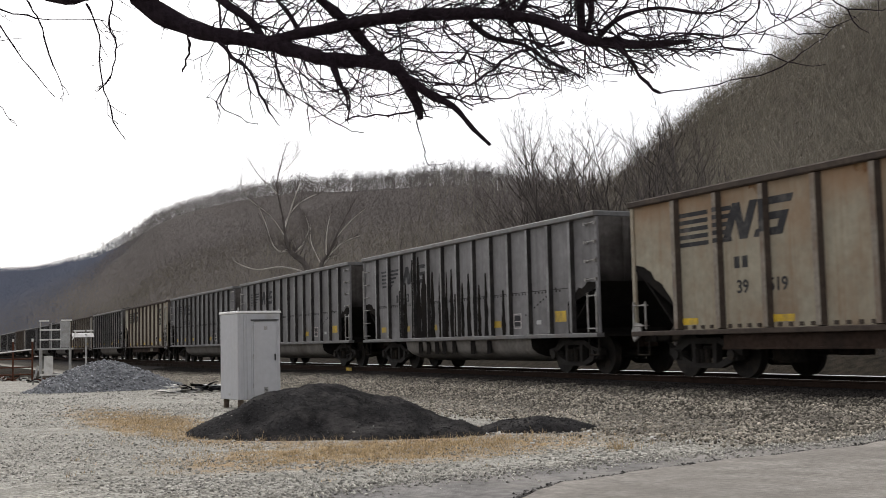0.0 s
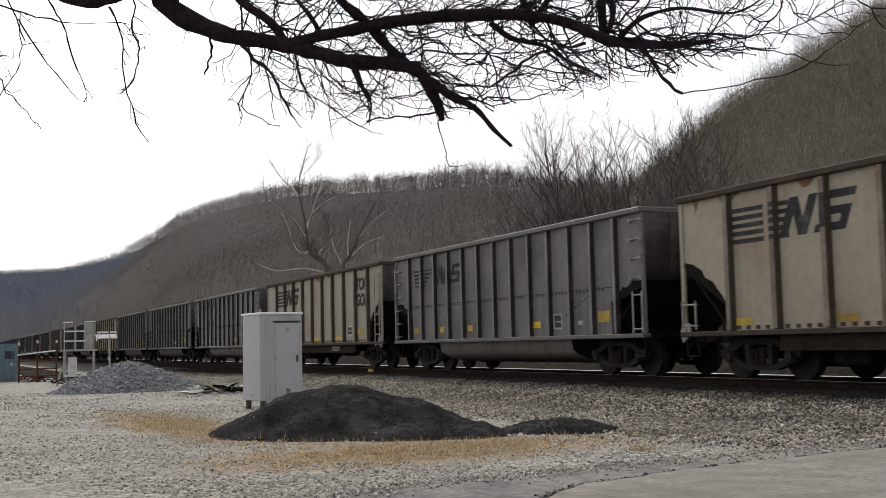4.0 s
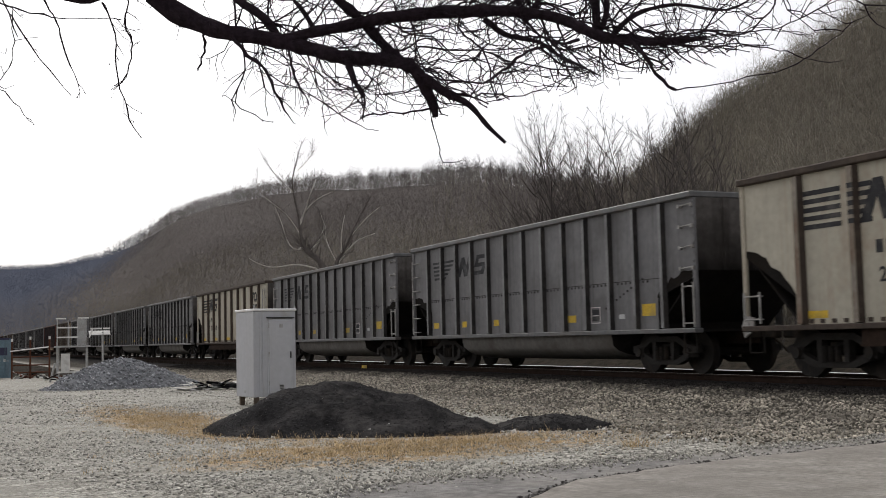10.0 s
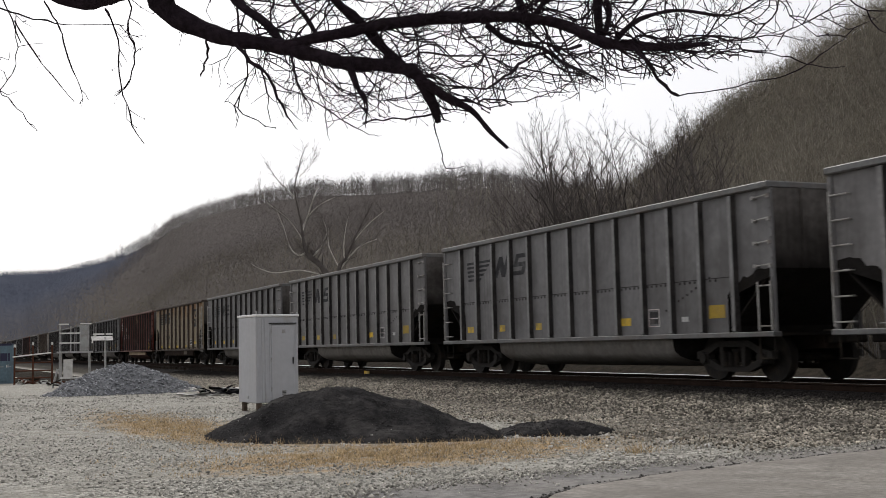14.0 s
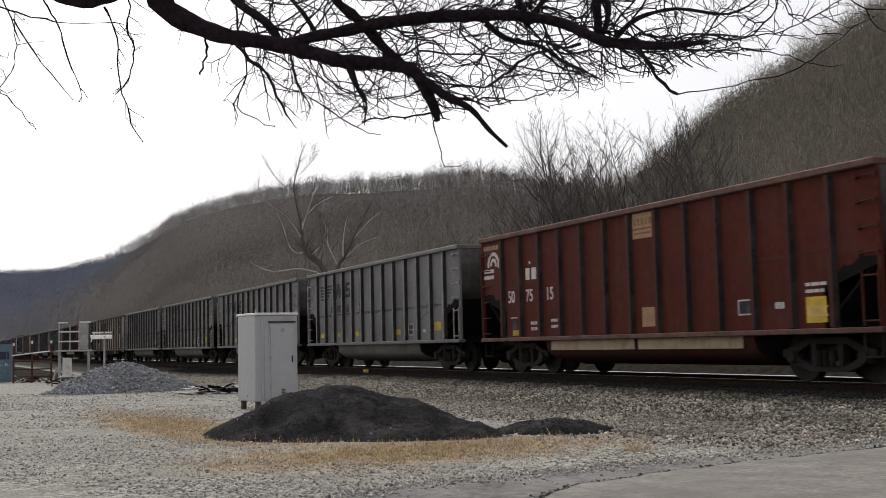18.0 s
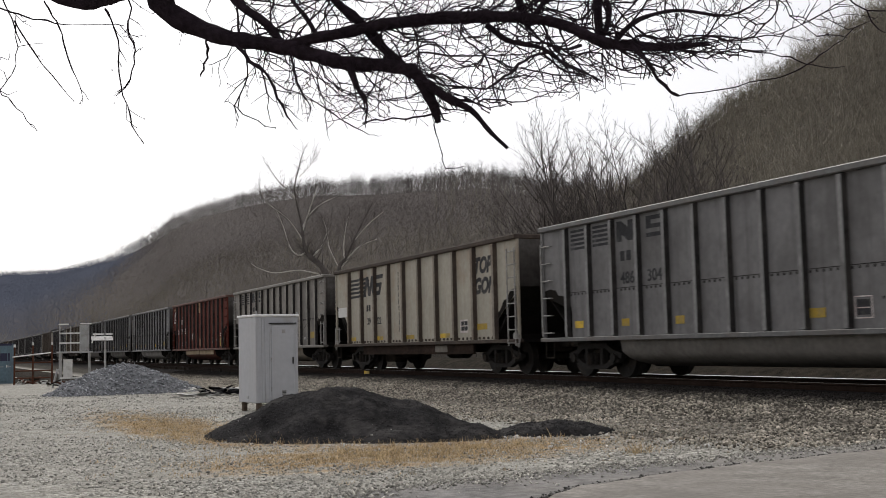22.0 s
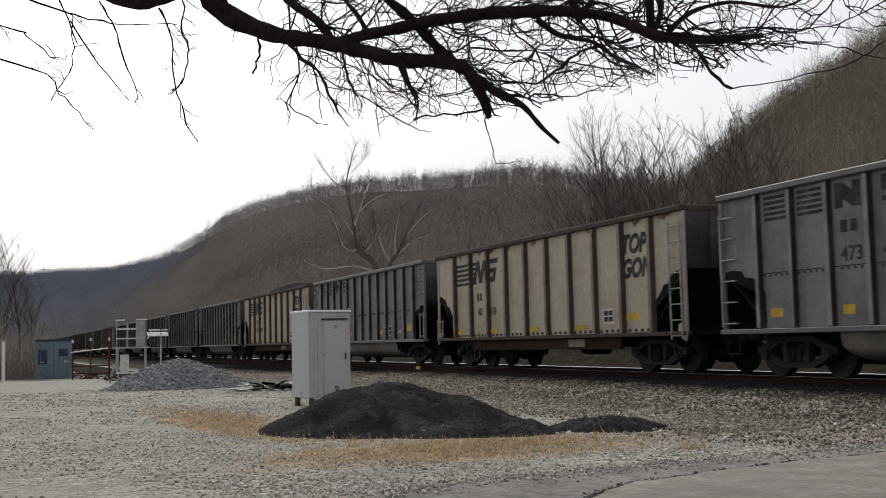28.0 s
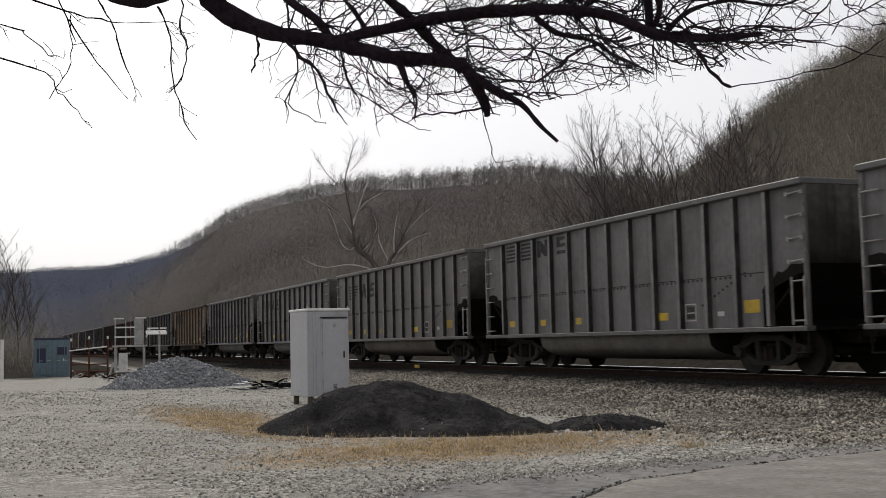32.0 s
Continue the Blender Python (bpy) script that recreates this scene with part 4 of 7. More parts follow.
proto = {}
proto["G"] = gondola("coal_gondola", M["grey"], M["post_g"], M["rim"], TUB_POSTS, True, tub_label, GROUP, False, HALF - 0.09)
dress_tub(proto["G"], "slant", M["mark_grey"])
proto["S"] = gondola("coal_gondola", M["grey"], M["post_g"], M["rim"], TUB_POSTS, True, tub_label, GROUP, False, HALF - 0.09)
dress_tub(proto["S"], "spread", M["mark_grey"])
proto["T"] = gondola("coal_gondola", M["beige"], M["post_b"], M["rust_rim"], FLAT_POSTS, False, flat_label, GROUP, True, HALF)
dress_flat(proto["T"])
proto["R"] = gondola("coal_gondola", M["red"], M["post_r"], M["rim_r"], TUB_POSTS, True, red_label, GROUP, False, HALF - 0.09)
dress_red(proto["R"])
for o in proto["R"].children:
    if o.name.startswith(("ladder", "grab_iron")):
        o.data.materials[0] = M["post_r"]

# each car of the train, from the head: kind, brightness and tint of its paint, number
CARS = [("T", (0.86, 0.82, 0.72), "39", "519"), ("G", (1.15, 1.17, 1.2), "63", ""), ("G", (1.0, 1.02, 1.04), "520", "073"), ("G", (0.9, 0.92, 0.95), "512", "26"),
        ("T", (0.95, 0.9, 0.8), "", ""), ("G", (1.0, 0.95, 0.9), "", ""), ("T", (0.92, 0.9, 0.84), "40", "077"), ("S", (1.05, 1.06, 1.06), "491", "22"),
        ("G", (0.82, 0.85, 0.9), "510", "3"), ("G", (0.8, 0.82, 0.87), "511", ""), ("T", (1.1, 1.08, 1.0), "28", "661"), ("G", (0.9, 0.94, 0.98), "", ""),
        ("G", (0.9, 0.92, 0.95), "", ""), ("T", (1.15, 1.13, 1.05), "22", "118"), ("G", (1.12, 1.14, 1.15), "", ""), ("G", (0.98, 1.02, 1.05), "", ""),
        ("G", (1.05, 1.06, 1.05), "", ""), ("G", (0.95, 0.97, 1.0), "", ""), ("T", (0.7, 0.62, 0.5), "25", "913"), ("R", (0.66, 0.5, 0.45), "507515", ""),
        ("G", (1.0, 1.03, 1.05), "507", "03"), ("G", (0.98, 1.0, 1.0), "526", ""), ("S", (1.02, 1.02, 1.0), "48", "302"), ("S", (1.0, 1.02, 1.02), "486", "304"),
        ("T", (0.98, 0.96, 0.9), "39", "222"), ("S", (1.5, 1.34, 1.05), "472", "29"), ("R", (0.86, 0.6, 0.5), "507957", ""), ("G", (1.3, 1.36, 1.45), "", ""),
        ("G", (1.0, 1.04, 1.08), "", ""), ("S", (1.05, 1.06, 1.08), "473", "45"), ("T", (1.05, 1.02, 0.92), "40", "418"), ("S", (1.0, 1.03, 1.08), "", ""),
        ("T", (1.05, 1.02, 0.92), "40", "989"), ("G", (0.95, 0.97, 1.0), "", ""), ("S", (0.9, 0.9, 0.88), "", ""), ("G", (0.9, 0.8, 0.7), "", ""),
        ("G", (0.95, 0.97, 1.0), "", ""), ("G", (1.0, 1.0, 1.0), "", ""), ("T", (0.5, 0.38, 0.28), "", ""), ("G", (0.8, 0.82, 0.84), "", ""),
        ("G", (0.75, 0.7, 0.66), "", ""), ("R", (0.6, 0.55, 0.55), "", ""), ("R", (0.55, 0.5, 0.5), "", ""), ("G", (0.9, 0.9, 0.9), "", ""),
        ("G", (0.9, 0.9, 0.9), "", ""), ("S", (0.9, 0.9, 0.9), "", ""), ("T", (0.9, 0.85, 0.75), "", ""), ("G", (0.9, 0.9, 0.9), "", ""),
        ("G", (0.9, 0.9, 0.9), "", "")]
# how high the load stands over the rim
HEAPED = {2: 0.05, 5: 0.3, 7: 0.2, 8: 0.3, 9: 0.26, 10: 0.0, 22: 0.1, 31: 0.25, 32: 0.48, 34: 0.2}
train, seen_kinds = [], set()
for kind, *rest in CARS:
    train.append(proto[kind] if kind not in seen_kinds else copy_thing(proto[kind], Matrix()))
    seen_kinds.add(kind)
for i, (car, (kind, tone, left, right)) in enumerate(zip(train, CARS)):
    ink = {"T": M["mark"], "R": M["mark_white"]}.get(kind, M["mark_grey"])
    if left:
        if kind == "T":
            lettering(car, left, HALF - 3.38, RIM_Z - 2.12, 0.24, ink)
            if right:
                lettering(car, right, HALF - 4.26, RIM_Z - 2.12, 0.24, ink)
        else:
            y, z = (HALF - 3.58, RIM_Z - 1.64) if kind == "G" else (HALF - 3.68, RIM_Z - 1.62)
            if kind == "R":
                for k in range(3):
                    lettering(car, left[2 * k:2 * k + 2], HALF - (1.6, 2.6, 3.66)[k], FLOOR_Z + 0.93, 0.31, ink, 0.006, 0.0, 0.9)
                left = ""
            else:
                lettering(car, left, y, z, 0.26, ink)
            if right:
                lettering(car, right, y - 1.04, z, 0.26, ink)
        if kind == "T":
            marks(car, HALF - 3.34, RIM_Z - 1.54, (0.15, 0.15), 0.22, ink)
        elif kind == "S":
            marks(car, HALF - 3.7, RIM_Z - 1.0, (0.17, 0.17), 0.22, ink)
        elif kind == "G":
            marks(car, HALF - 2.92, RIM_Z - 1.52, (0.16, 0.16), 0.24, ink)
    coal_load(car, i, HEAPED.get(i, -0.35))


def spill(car, y, w, h, seed):
    """Coal slurry that has run over the side sheet: a ragged stripe, thinner towards its top."""
    r = random.Random(seed)
    n, left, right = 9, [], []
    for k in range(n + 1):
        f = k / n
        half = w / 2 * (1 - 0.75 * f ** 2.5)
        left.append((y - half * r.uniform(0.65, 1.2), FLOOR_Z + 0.01 + h * f))
        right.append((y + half * r.uniform(0.65, 1.2), FLOOR_Z + 0.01 + h * f))
    bm = prism(fresh(), left + right[::-1], -(SIDE + 0.011), -(SIDE + 0.001))
    part("coal_spill", bm, M["soot_shade"], car, "black coal slurry run down the side")


def own_marks():
    """Stains and marks that single cars carry."""
    r = random.Random(77)
    # black spills down one grey car, over its sheets and ribs
    for d, w, h in ((3.66, 0.3, 1.75), (4.2, 0.13, 2.45), (4.68, 0.36, 2.5), (5.08, 0.5, 1.95), (5.31, 0.1, 2.1), (5.72, 0.3, 1.95), (6.25, 0.24, 1.9), (6.68, 0.26, 1.3), (6.72, 0.07, 1.9),
                    (7.05, 0.24, 1.95), (7.75, 0.2, 1.5), (8.15, 0.26, 1.75), (8.8, 0.18, 1.4), (9.2, 0.22, 1.7), (10.2, 0.2, 1.2)):
        spill(train[1], HALF - d, w, h, int(d * 100))
    for d, h in ((3.41, 1.5), (4.43, 2.4), (5.44, 1.6), (6.45, 1.0), (7.47, 1.2)):
        plate(train[1], "coal_spill", HALF - d, FLOOR_Z + 0.02 + h / 2, 0.095, h, M["soot_shade"], lift=0.1)
    for d in (4.6, 5.2, 5.8, 6.3, 7.0, 8.2, 9.2):
        plate(train[1], "coal_spill", HALF - d, FLOOR_Z - 0.3, 0.25, 0.36, M["soot_shade"], lift=-0.062)
    # rust that runs from the rim
    for j in (0, 18, 38):
        for o in train[j].children:
            if o.name.startswith("side") and o.data.materials[0] == M["beige"]:
                o.material_slots[0].link = "OBJECT"
                o.material_slots[0].material = M["beige_rust"]
    for j, top, n in ((18, 0.4, 8), (0, 0.3, 5), (6, 0.35, 8), (4, 0.3, 8), (30, 0.25, 8), (32, 0.25, 8)):
        for k in range(n):
            blot(train[j], r.uniform(-HALF + 0.4, HALF - 0.4), RIM_Z - 0.13, r.uniform(0.15, 0.6), r.uniform(0.15, top), M["rust_run"], j * 50 + k, "rust_run")
    # thin dark scrapes
    for j, y in ((24, 1.05), (18, 1.75), (10, 3.1), (3, 1.0), (20, 1.3)):
        for k in range(9):
            z = RIM_Z - 0.5 - k * 0.23
            plate(train[j], "scrape", y + r.uniform(-0.03, 0.03), z, 0.05, r.uniform(0.1, 0.22), M["mark"], lift=0.002)
    lettering(train[19], "G52X", HALF - 13.02, FLOOR_Z + 0.22, 0.17, M["mark_white"], 0.006, 0.0, 0.85)
    # a pale repainted panel
    plate(train[24], "repaint", HALF - 0.72, RIM_Z - 1.6, 0.95, 0.36, M["white_paint"], "fresh white panel")
    # chalk-white scrawl on a red car
    for k in range(11):
        y, z = HALF - 5.78 - 0.052 * k, FLOOR_Z + 0.7 + 0.12 * math.sin(k * 2.3)
        bm = box(fresh(), -(SIDE + 0.006), -(SIDE + 0.001), -0.013, 0.013, -r.uniform(0.08, 0.19), r.uniform(0.08, 0.19))
        bmesh.ops.transform(bm, matrix=pose(0, y, z, r.uniform(-30, 30)), verts=bm.verts[:])
        part("scrawl", bm, M["mark_white"], train[26])


own_marks()
for car, (kind, tone, *_) in zip(train, CARS):
    mean = sum(tone) / 3
    tone = [0.5 * c + 0.5 * mean if kind in "GS" else c for c in tone]
    for o in (car, *car.children_recursive):
        o.color = (*tone, 1)


# ---- woods ----
M["bark"] = material("grey_brown_bark", (0.09, 0.079, 0.073), 0.95, 0, 0.3, 0.3, bump=0.0, islands=0.5)
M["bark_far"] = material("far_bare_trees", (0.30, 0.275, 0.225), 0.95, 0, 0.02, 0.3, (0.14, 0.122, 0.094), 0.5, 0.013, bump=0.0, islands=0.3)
M["twig_near"] = material("brown_hillside_twigs", (0.165, 0.147, 0.116), 0.95, 0, 0.02, 0.3, (0.10, 0.087, 0.068), 0.5, 0.03, bump=0.0, islands=0.3)
# distance haze is put into this bark colour
M["bark_haze"] = material("haze_tinted_bare_trees", (0.115, 0.13, 0.17), 0.95, 0, 0.01, 0.25, (0.09, 0.103, 0.14), 0.5, 0.008, bump=0.0, islands=0.15)
M["bark_mid"] = material("brown_bare_trees", (0.165, 0.147, 0.138), 0.95, 0, 0.02, 0.3, (0.11, 0.096, 0.086), 0.5, 0.013, bump=0.0, islands=0.3)
M["bark_ridge"] = material("ridge_bare_trees", (0.095, 0.088, 0.086), 0.95, 0, 0.02, 0.3, bump=0.0, islands=0.4)
M["bark_pale"] = material("pale_sycamore_bark", (0.55, 0.52, 0.47), 0.9, 0, 0.8, 0.25, (0.34, 0.3, 0.25), 0.5, 0.8, 0.0)
M["bark_near"] = material("dark_rough_bark", (0.036, 0.026, 0.033), 0.95, 0, 6, 0.4, (0.018, 0.014, 0.014), 0.4, 8.0, 0.9, 60)


def sprout(rnd, height, limbs, twigs, spread=0.5, fork=0.3, lean=0.0, finer=0, rise=0.55, crook=0.10):
    """A bare tree as a list of (start, end, radius, radius): trunk, limbs that rise, twigs on them."""
    segs = []
    top, p, r = height, Vector((0, 0, -0.6)), height * 0.0095
    way = Vector((lean, rnd.uniform(-0.05, 0.05), 1)).normalized()
    trunk = [(p.copy(), r)]
    for i in range(6):
        p = p + way * (top + 0.6) / 6
        way = (way + Vector((rnd.uniform(-1, 1), rnd.uniform(-1, 1), 0.2)) * crook).normalized()
        trunk.append((p.copy(), r * (1 - (i + 1) / 6.3)))
    for (a, ra), (b, rb) in zip(trunk, trunk[1:]):
        segs.append((a, b, ra, max(rb, 0.012), 0))
    for k in range(limbs):
        f = fork + (0.97 - fork) * (k + rnd.random()) / limbs
        i = min(int(f * 6), 5)
        base = trunk[i][0].lerp(trunk[i + 1][0], f * 6 - i)
        a = k * 2.4 + rnd.uniform(-0.6, 0.6)
        out = Vector((math.cos(a), math.sin(a), 0))
        ln = height * (0.42 * (1 - f) + 0.13) * rnd.uniform(0.75, 1.2)
        d = (out * spread * rnd.uniform(0.7, 1.4) + Vector((0, 0, 1))).normalized()
        q, lr = base, max(0.012, trunk[i][1] * 0.5)
        for s in range(3):
            e = q + d * ln / 3
            r2 = lr * 0.62
            segs.append((q.copy(), e.copy(), lr, r2, 1))
            for t in range(twigs):
                w = (d + Vector((rnd.uniform(-1, 1), rnd.uniform(-1, 1), rnd.uniform(-0.4, 0.9))) * 0.85).normalized()
                st = q.lerp(e, rnd.random())
                tl = ln * rnd.uniform(0.18, 0.42)
                en = st + w * tl
                segs.append((st, en, max(r2 * 0.5, 0.011), 0.0, 2))
                for u in range(finer):
                    w2 = (w + Vector((rnd.uniform(-1, 1), rnd.uniform(-1, 1), rnd.uniform(-0.3, 0.9))) * 0.8).normalized()
                    s2 = st.lerp(en, rnd.uniform(0.2, 0.9))
                    segs.append((s2, s2 + w2 * tl * rnd.uniform(0.3, 0.6), max(r2 * 0.3, 0.009), 0.0, 2))
            q, lr = e, r2
            d = (d + Vector((rnd.uniform(-1, 1), rnd.uniform(-1, 1), rise)) * 0.28).normalized()
    return segs


def tubes(segs, sides=3, grow=1.0):
    """Corners and triangles of tapered bars; a bar whose end has no radius comes to a point."""
    v, t = [], []
    for a, b, ra, rb, _ in segs:
        d = (b - a).normalized()
        u = d.orthogonal().normalized()
        w = d.cross(u)
        n0 = len(v)
        ring = [u * math.cos(6.2832 * i / sides) + w * math.sin(6.2832 * i / sides) for i in range(sides)]
        v += [a + g * ra * grow for g in ring]
        if rb:
            v += [b + g * rb * grow for g in ring]
            for i in range(sides):
                j = (i + 1) % sides
                t += [(n0 + i, n0 + j, n0 + sides + j), (n0 + i, n0 + sides + j, n0 + sides + i)]
        else:
            v.append(b)
            for i in range(sides):
                t.append((n0 + i, n0 + (i + 1) % sides, n0 + sides))
    return np.array([tuple(x) for x in v]), np.array(t)


def scatter(name, templates, places, mat, label, category="trees"):
    """Many trees of a few kinds in one mesh: places of (x, y, z, turn, size, kind)."""
    vs, ts, n = [], [], 0
    for x, y, z, a, s, k in places:
        v, t = templates[int(k)]
        c, d = math.cos(a), math.sin(a)
        w = np.stack([v[:, 0] * c - v[:, 1] * d, v[:, 0] * d + v[:, 1] * c, v[:, 2]], 1) * s + (x, y, z)
        vs.append(w), ts.append(t + n)
        n += len(v)
    return tagged(soup(name, np.concatenate(vs), np.concatenate(ts), mat), label, category, kind="stuff")


rnd = random.Random(5)
near_kinds = [tubes(sprout(rnd, rnd.uniform(9, 12), 10, 3, rnd.uniform(0.8, 1.5), 0.2, rnd.uniform(-0.15, 0.15), 0, 0.25, 0.2), 3, 1.05) for _ in range(7)]
far_kinds = [tubes(sprout(rnd, rnd.uniform(9, 12), 6, 2, rnd.uniform(0.9, 1.6), 0.35, rnd.uniform(-0.12, 0.12), 0, 0.3, 0.2), 3, 1.15) for _ in range(9)]
ridge_kinds = [tubes(sprout(rnd, rnd.uniform(11.5, 16), 8, 4, rnd.uniform(0.9, 1.4), 0.45, rnd.uniform(-0.08, 0.08), 1, 0.3, 0.16), 3, 1.35) for _ in range(9)]
rng = np.random.default_rng(7)


def wood(name, n, az0, az1, t0, t1, kinds, mat, label, lo=0.75, hi=1.25):
    """Trees over a stretch of the slopes, t from the foot (0) to the crest (1)."""
    a, t = rng.uniform(az0, az1, n), rng.uniform(t0, t1, n)
    far = np.interp(a, RIDGE_AZ, RIDGE_R)
    foot = np.clip(60 / np.sin(np.radians(np.clip(a, 3, 177))), 60, far * 0.55)
    r = foot + t * (far - foot)
    x, y = r * np.sin(np.radians(a)), r * np.cos(np.radians(a))
    ok = (x > 53) | (y > 260)
    x, y, n = x[ok], y[ok], int(ok.sum())
    spots = np.stack([x, y, land(x, y) - 0.002 * r[ok], rng.uniform(0, 6.28, n), rng.uniform(lo, hi, n), rng.integers(0, len(kinds), n)], 1)
    scatter(name, kinds, spots, mat, label)


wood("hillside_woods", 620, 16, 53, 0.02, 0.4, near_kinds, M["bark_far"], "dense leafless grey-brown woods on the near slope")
wood("hillside_woods", 1000, 9.5, 31, 0.12, 0.95, far_kinds, M["bark_mid"], "dense leafless woods on the far hillside")
wood("far_woods", 900, -8, 8.2, 0.1, 1.0, far_kinds, M["bark_haze"], "leafless woods on the distant hill, tinted blue-grey for haze")
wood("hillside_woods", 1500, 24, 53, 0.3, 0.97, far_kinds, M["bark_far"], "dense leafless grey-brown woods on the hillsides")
wood("ridge_woods", 1300, 7.6, 32, 0.94, 1.012, ridge_kinds, M["bark_ridge"], "tall leafless trees with bare trunks along the ridge", 0.5, 1.25)
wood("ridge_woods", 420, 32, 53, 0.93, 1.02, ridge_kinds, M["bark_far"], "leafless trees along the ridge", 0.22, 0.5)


def wood_twigs(n):
    """The fine twigs of the woods: thin spikes of every slant, from the ground to the crowns."""
    a, t = rng.uniform(-8, 53, n), rng.uniform(0.0, 1.02, n)
    # the crowns along the crest are thicker
    top_a = 7 + 25 * rng.random(17000)
    top_a = top_a[rng.random(17000) < ease(7, 11, top_a)]
    a, t = np.append(a, top_a), np.append(t, rng.uniform(0.95, 1.008, len(top_a)))
    n = len(a)
    far = np.interp(a, RIDGE_AZ, RIDGE_R)
    foot = np.clip(60 / np.sin(np.radians(np.clip(a, 3, 177))), 60, far * 0.55)
    r = foot + t * (far - foot)
    x, y = r * np.sin(np.radians(a)), r * np.cos(np.radians(a))
    ok = ((x > 53) | (y > 260)) & ((t < 0.93) | (rng.random(n) < 0.85) | (a > 32) | (a < 8.5))
    x, y, r, a, n = x[ok], y[ok], r[ok], a[ok], int(ok.sum())
    slope = t[ok]
    crest = ease(0.8, 0.96, slope)
    p = np.stack([x, y, land(x, y) + rng.uniform(0.0, 9.0, n) - 2.5 * crest + crest * rng.uniform(0.0, 4.0, n) * ((a > 8.5) & (a < 32)) ], 1)
    p[:, 2] -= np.where((a > 32) | (a < 8.5), crest * (0.65 * (p[:, 2] - land(x, y))), 0)
    d = np.stack([rng.normal(0, 0.6, n), rng.normal(0, 0.6, n), rng.uniform(0.1, 1.2, n)], 1)
    d /= np.linalg.norm(d, axis=1)[:, None]
    ln = rng.uniform(0.9, 3.0, n)[:, None]
    wd = (0.011 + 0.00011 * r)[:, None] * rng.uniform(0.6, 1.5, n)[:, None]
    u = np.cross(d, (0.31, 0.2, 0.93))
    u /= np.linalg.norm(u, axis=1)[:, None]
    w = np.cross(d, u)
    v = np.stack([p + u * wd, p - 0.5 * u * wd + 0.87 * w * wd, p - 0.5 * u * wd - 0.87 * w * wd, p + d * ln], 1).reshape(-1, 3)
    k = np.arange(n)[:, None] * 4
    t = np.concatenate([k + np.array(q)[None] for q in ((0, 1, 3), (1, 2, 3), (2, 0, 3))])
    # twigs of the distant hill take the colour with haze painted in
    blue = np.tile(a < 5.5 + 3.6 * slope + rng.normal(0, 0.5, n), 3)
    tagged(soup("woodland_twigs", v, t[blue], M["bark_haze"]), "twigs over the distant wooded hill, tinted blue-grey for haze", "trees", kind="stuff")
    mid = np.tile((a < 30.5 + rng.normal(0, 0.5, n)) & (slope > 0.4 + rng.normal(0, 0.06, n)), 3) & ~blue
    tagged(soup("woodland_twigs", v, t[mid], M["bark_mid"]), "dark brown twigs over the far wooded hillside", "trees", kind="stuff")
    tagged(soup("woodland_twigs", v, t[~blue & ~mid], M["twig_near"]), "haze of bare grey-brown twigs over the wooded slopes", "trees", kind="stuff")


wood_twigs(260000)


def bank_brush():
    n = 520
    x, y = rng.uniform(47.5, 55, n), rng.uniform(8, 190, n)
    spots = np.stack([x, y, land(x, y), rng.uniform(0, 6.28, n), rng.uniform(0.15, 0.4, n), rng.integers(0, 9, n)], 1)
    scatter("bank_brush", far_kinds, spots, M["bark_ridge"], "bare brown brush along the far river bank", "brush")


bank_brush()


def lot_thicket():
    n = 150
    x, y = rng.uniform(-9, 4.5, n), rng.uniform(78, 128, n)
    spots = np.stack([x, y, land(x, y), rng.uniform(0, 6.28, n), rng.uniform(0.15, 0.5, n), rng.integers(0, 7, n)], 1)
    scatter("thicket", near_kinds, spots, M["bark_far"], "brown leafless thicket at the end of the lot", "brush")


lot_thicket()


def bare_tree(name, x, y, height, limbs, twigs, spread, fork, mat, label, seed, group="", lean=0.0, finer=1):
    """A leafless tree in two parts: trunk with limbs, and its twigs."""
    r = random.Random(seed)
    segs = sprout(r, height, limbs, twigs, spread, fork, lean, finer, 0.45, 0.2)
    tree = tagged(new(name), label, "tree", group)
    tree.location = (x, y, float(land(x, y)))
    v, t = tubes([s for s in segs if s[4] < 2], 6, 1.1)
    soup("trunk", v, t, mat, tree)
    v, t = tubes([s for s in segs if s[4] == 2], 3, 1.9)
    soup("crown", v, t, mat, tree)
    return tree


bank_group = "bare trees on the river bank"
for k in range(50):
    a = radians(rnd.uniform(28.6, 38.3) if k < 26 or k > 39 else rnd.uniform(24.5, 29) if k < 33 else rnd.uniform(38, 47))
    r = rnd.uniform(56, 74) / math.sin(a)
    h = r * rnd.uniform(0.15, 0.205) if k < 26 or k > 39 else r * rnd.uniform(0.10, 0.14)
    bare_tree("bare_tree", r * math.sin(a), r * math.cos(a), h, 13, 3, rnd.uniform(0.5, 0.95), 0.25, M["bark"], "tall slender leafless tree on the river bank", 100 + k, bank_group, rnd.uniform(-0.1, 0.1), 2)
for k, (px, py, h) in enumerate(((2.5, 128, 13), (0.8, 132, 11), (4.2, 150, 11), (-2.0, 124, 11), (0.0, 138, 12))):
    bare_tree("bare_tree", px, py, h, 20, 4, 0.5, 0.2, M["bark"], "leafless tree beyond the lot", 300 + k, "bare trees beyond the lot", 0, 2)

# ---- the tree whose boughs hang over the lot ----
near_tree = tagged(new("overhanging_tree"), "dark leafless tree with drooping budded boughs over the lot", "tree")
LIMB_LINES = []


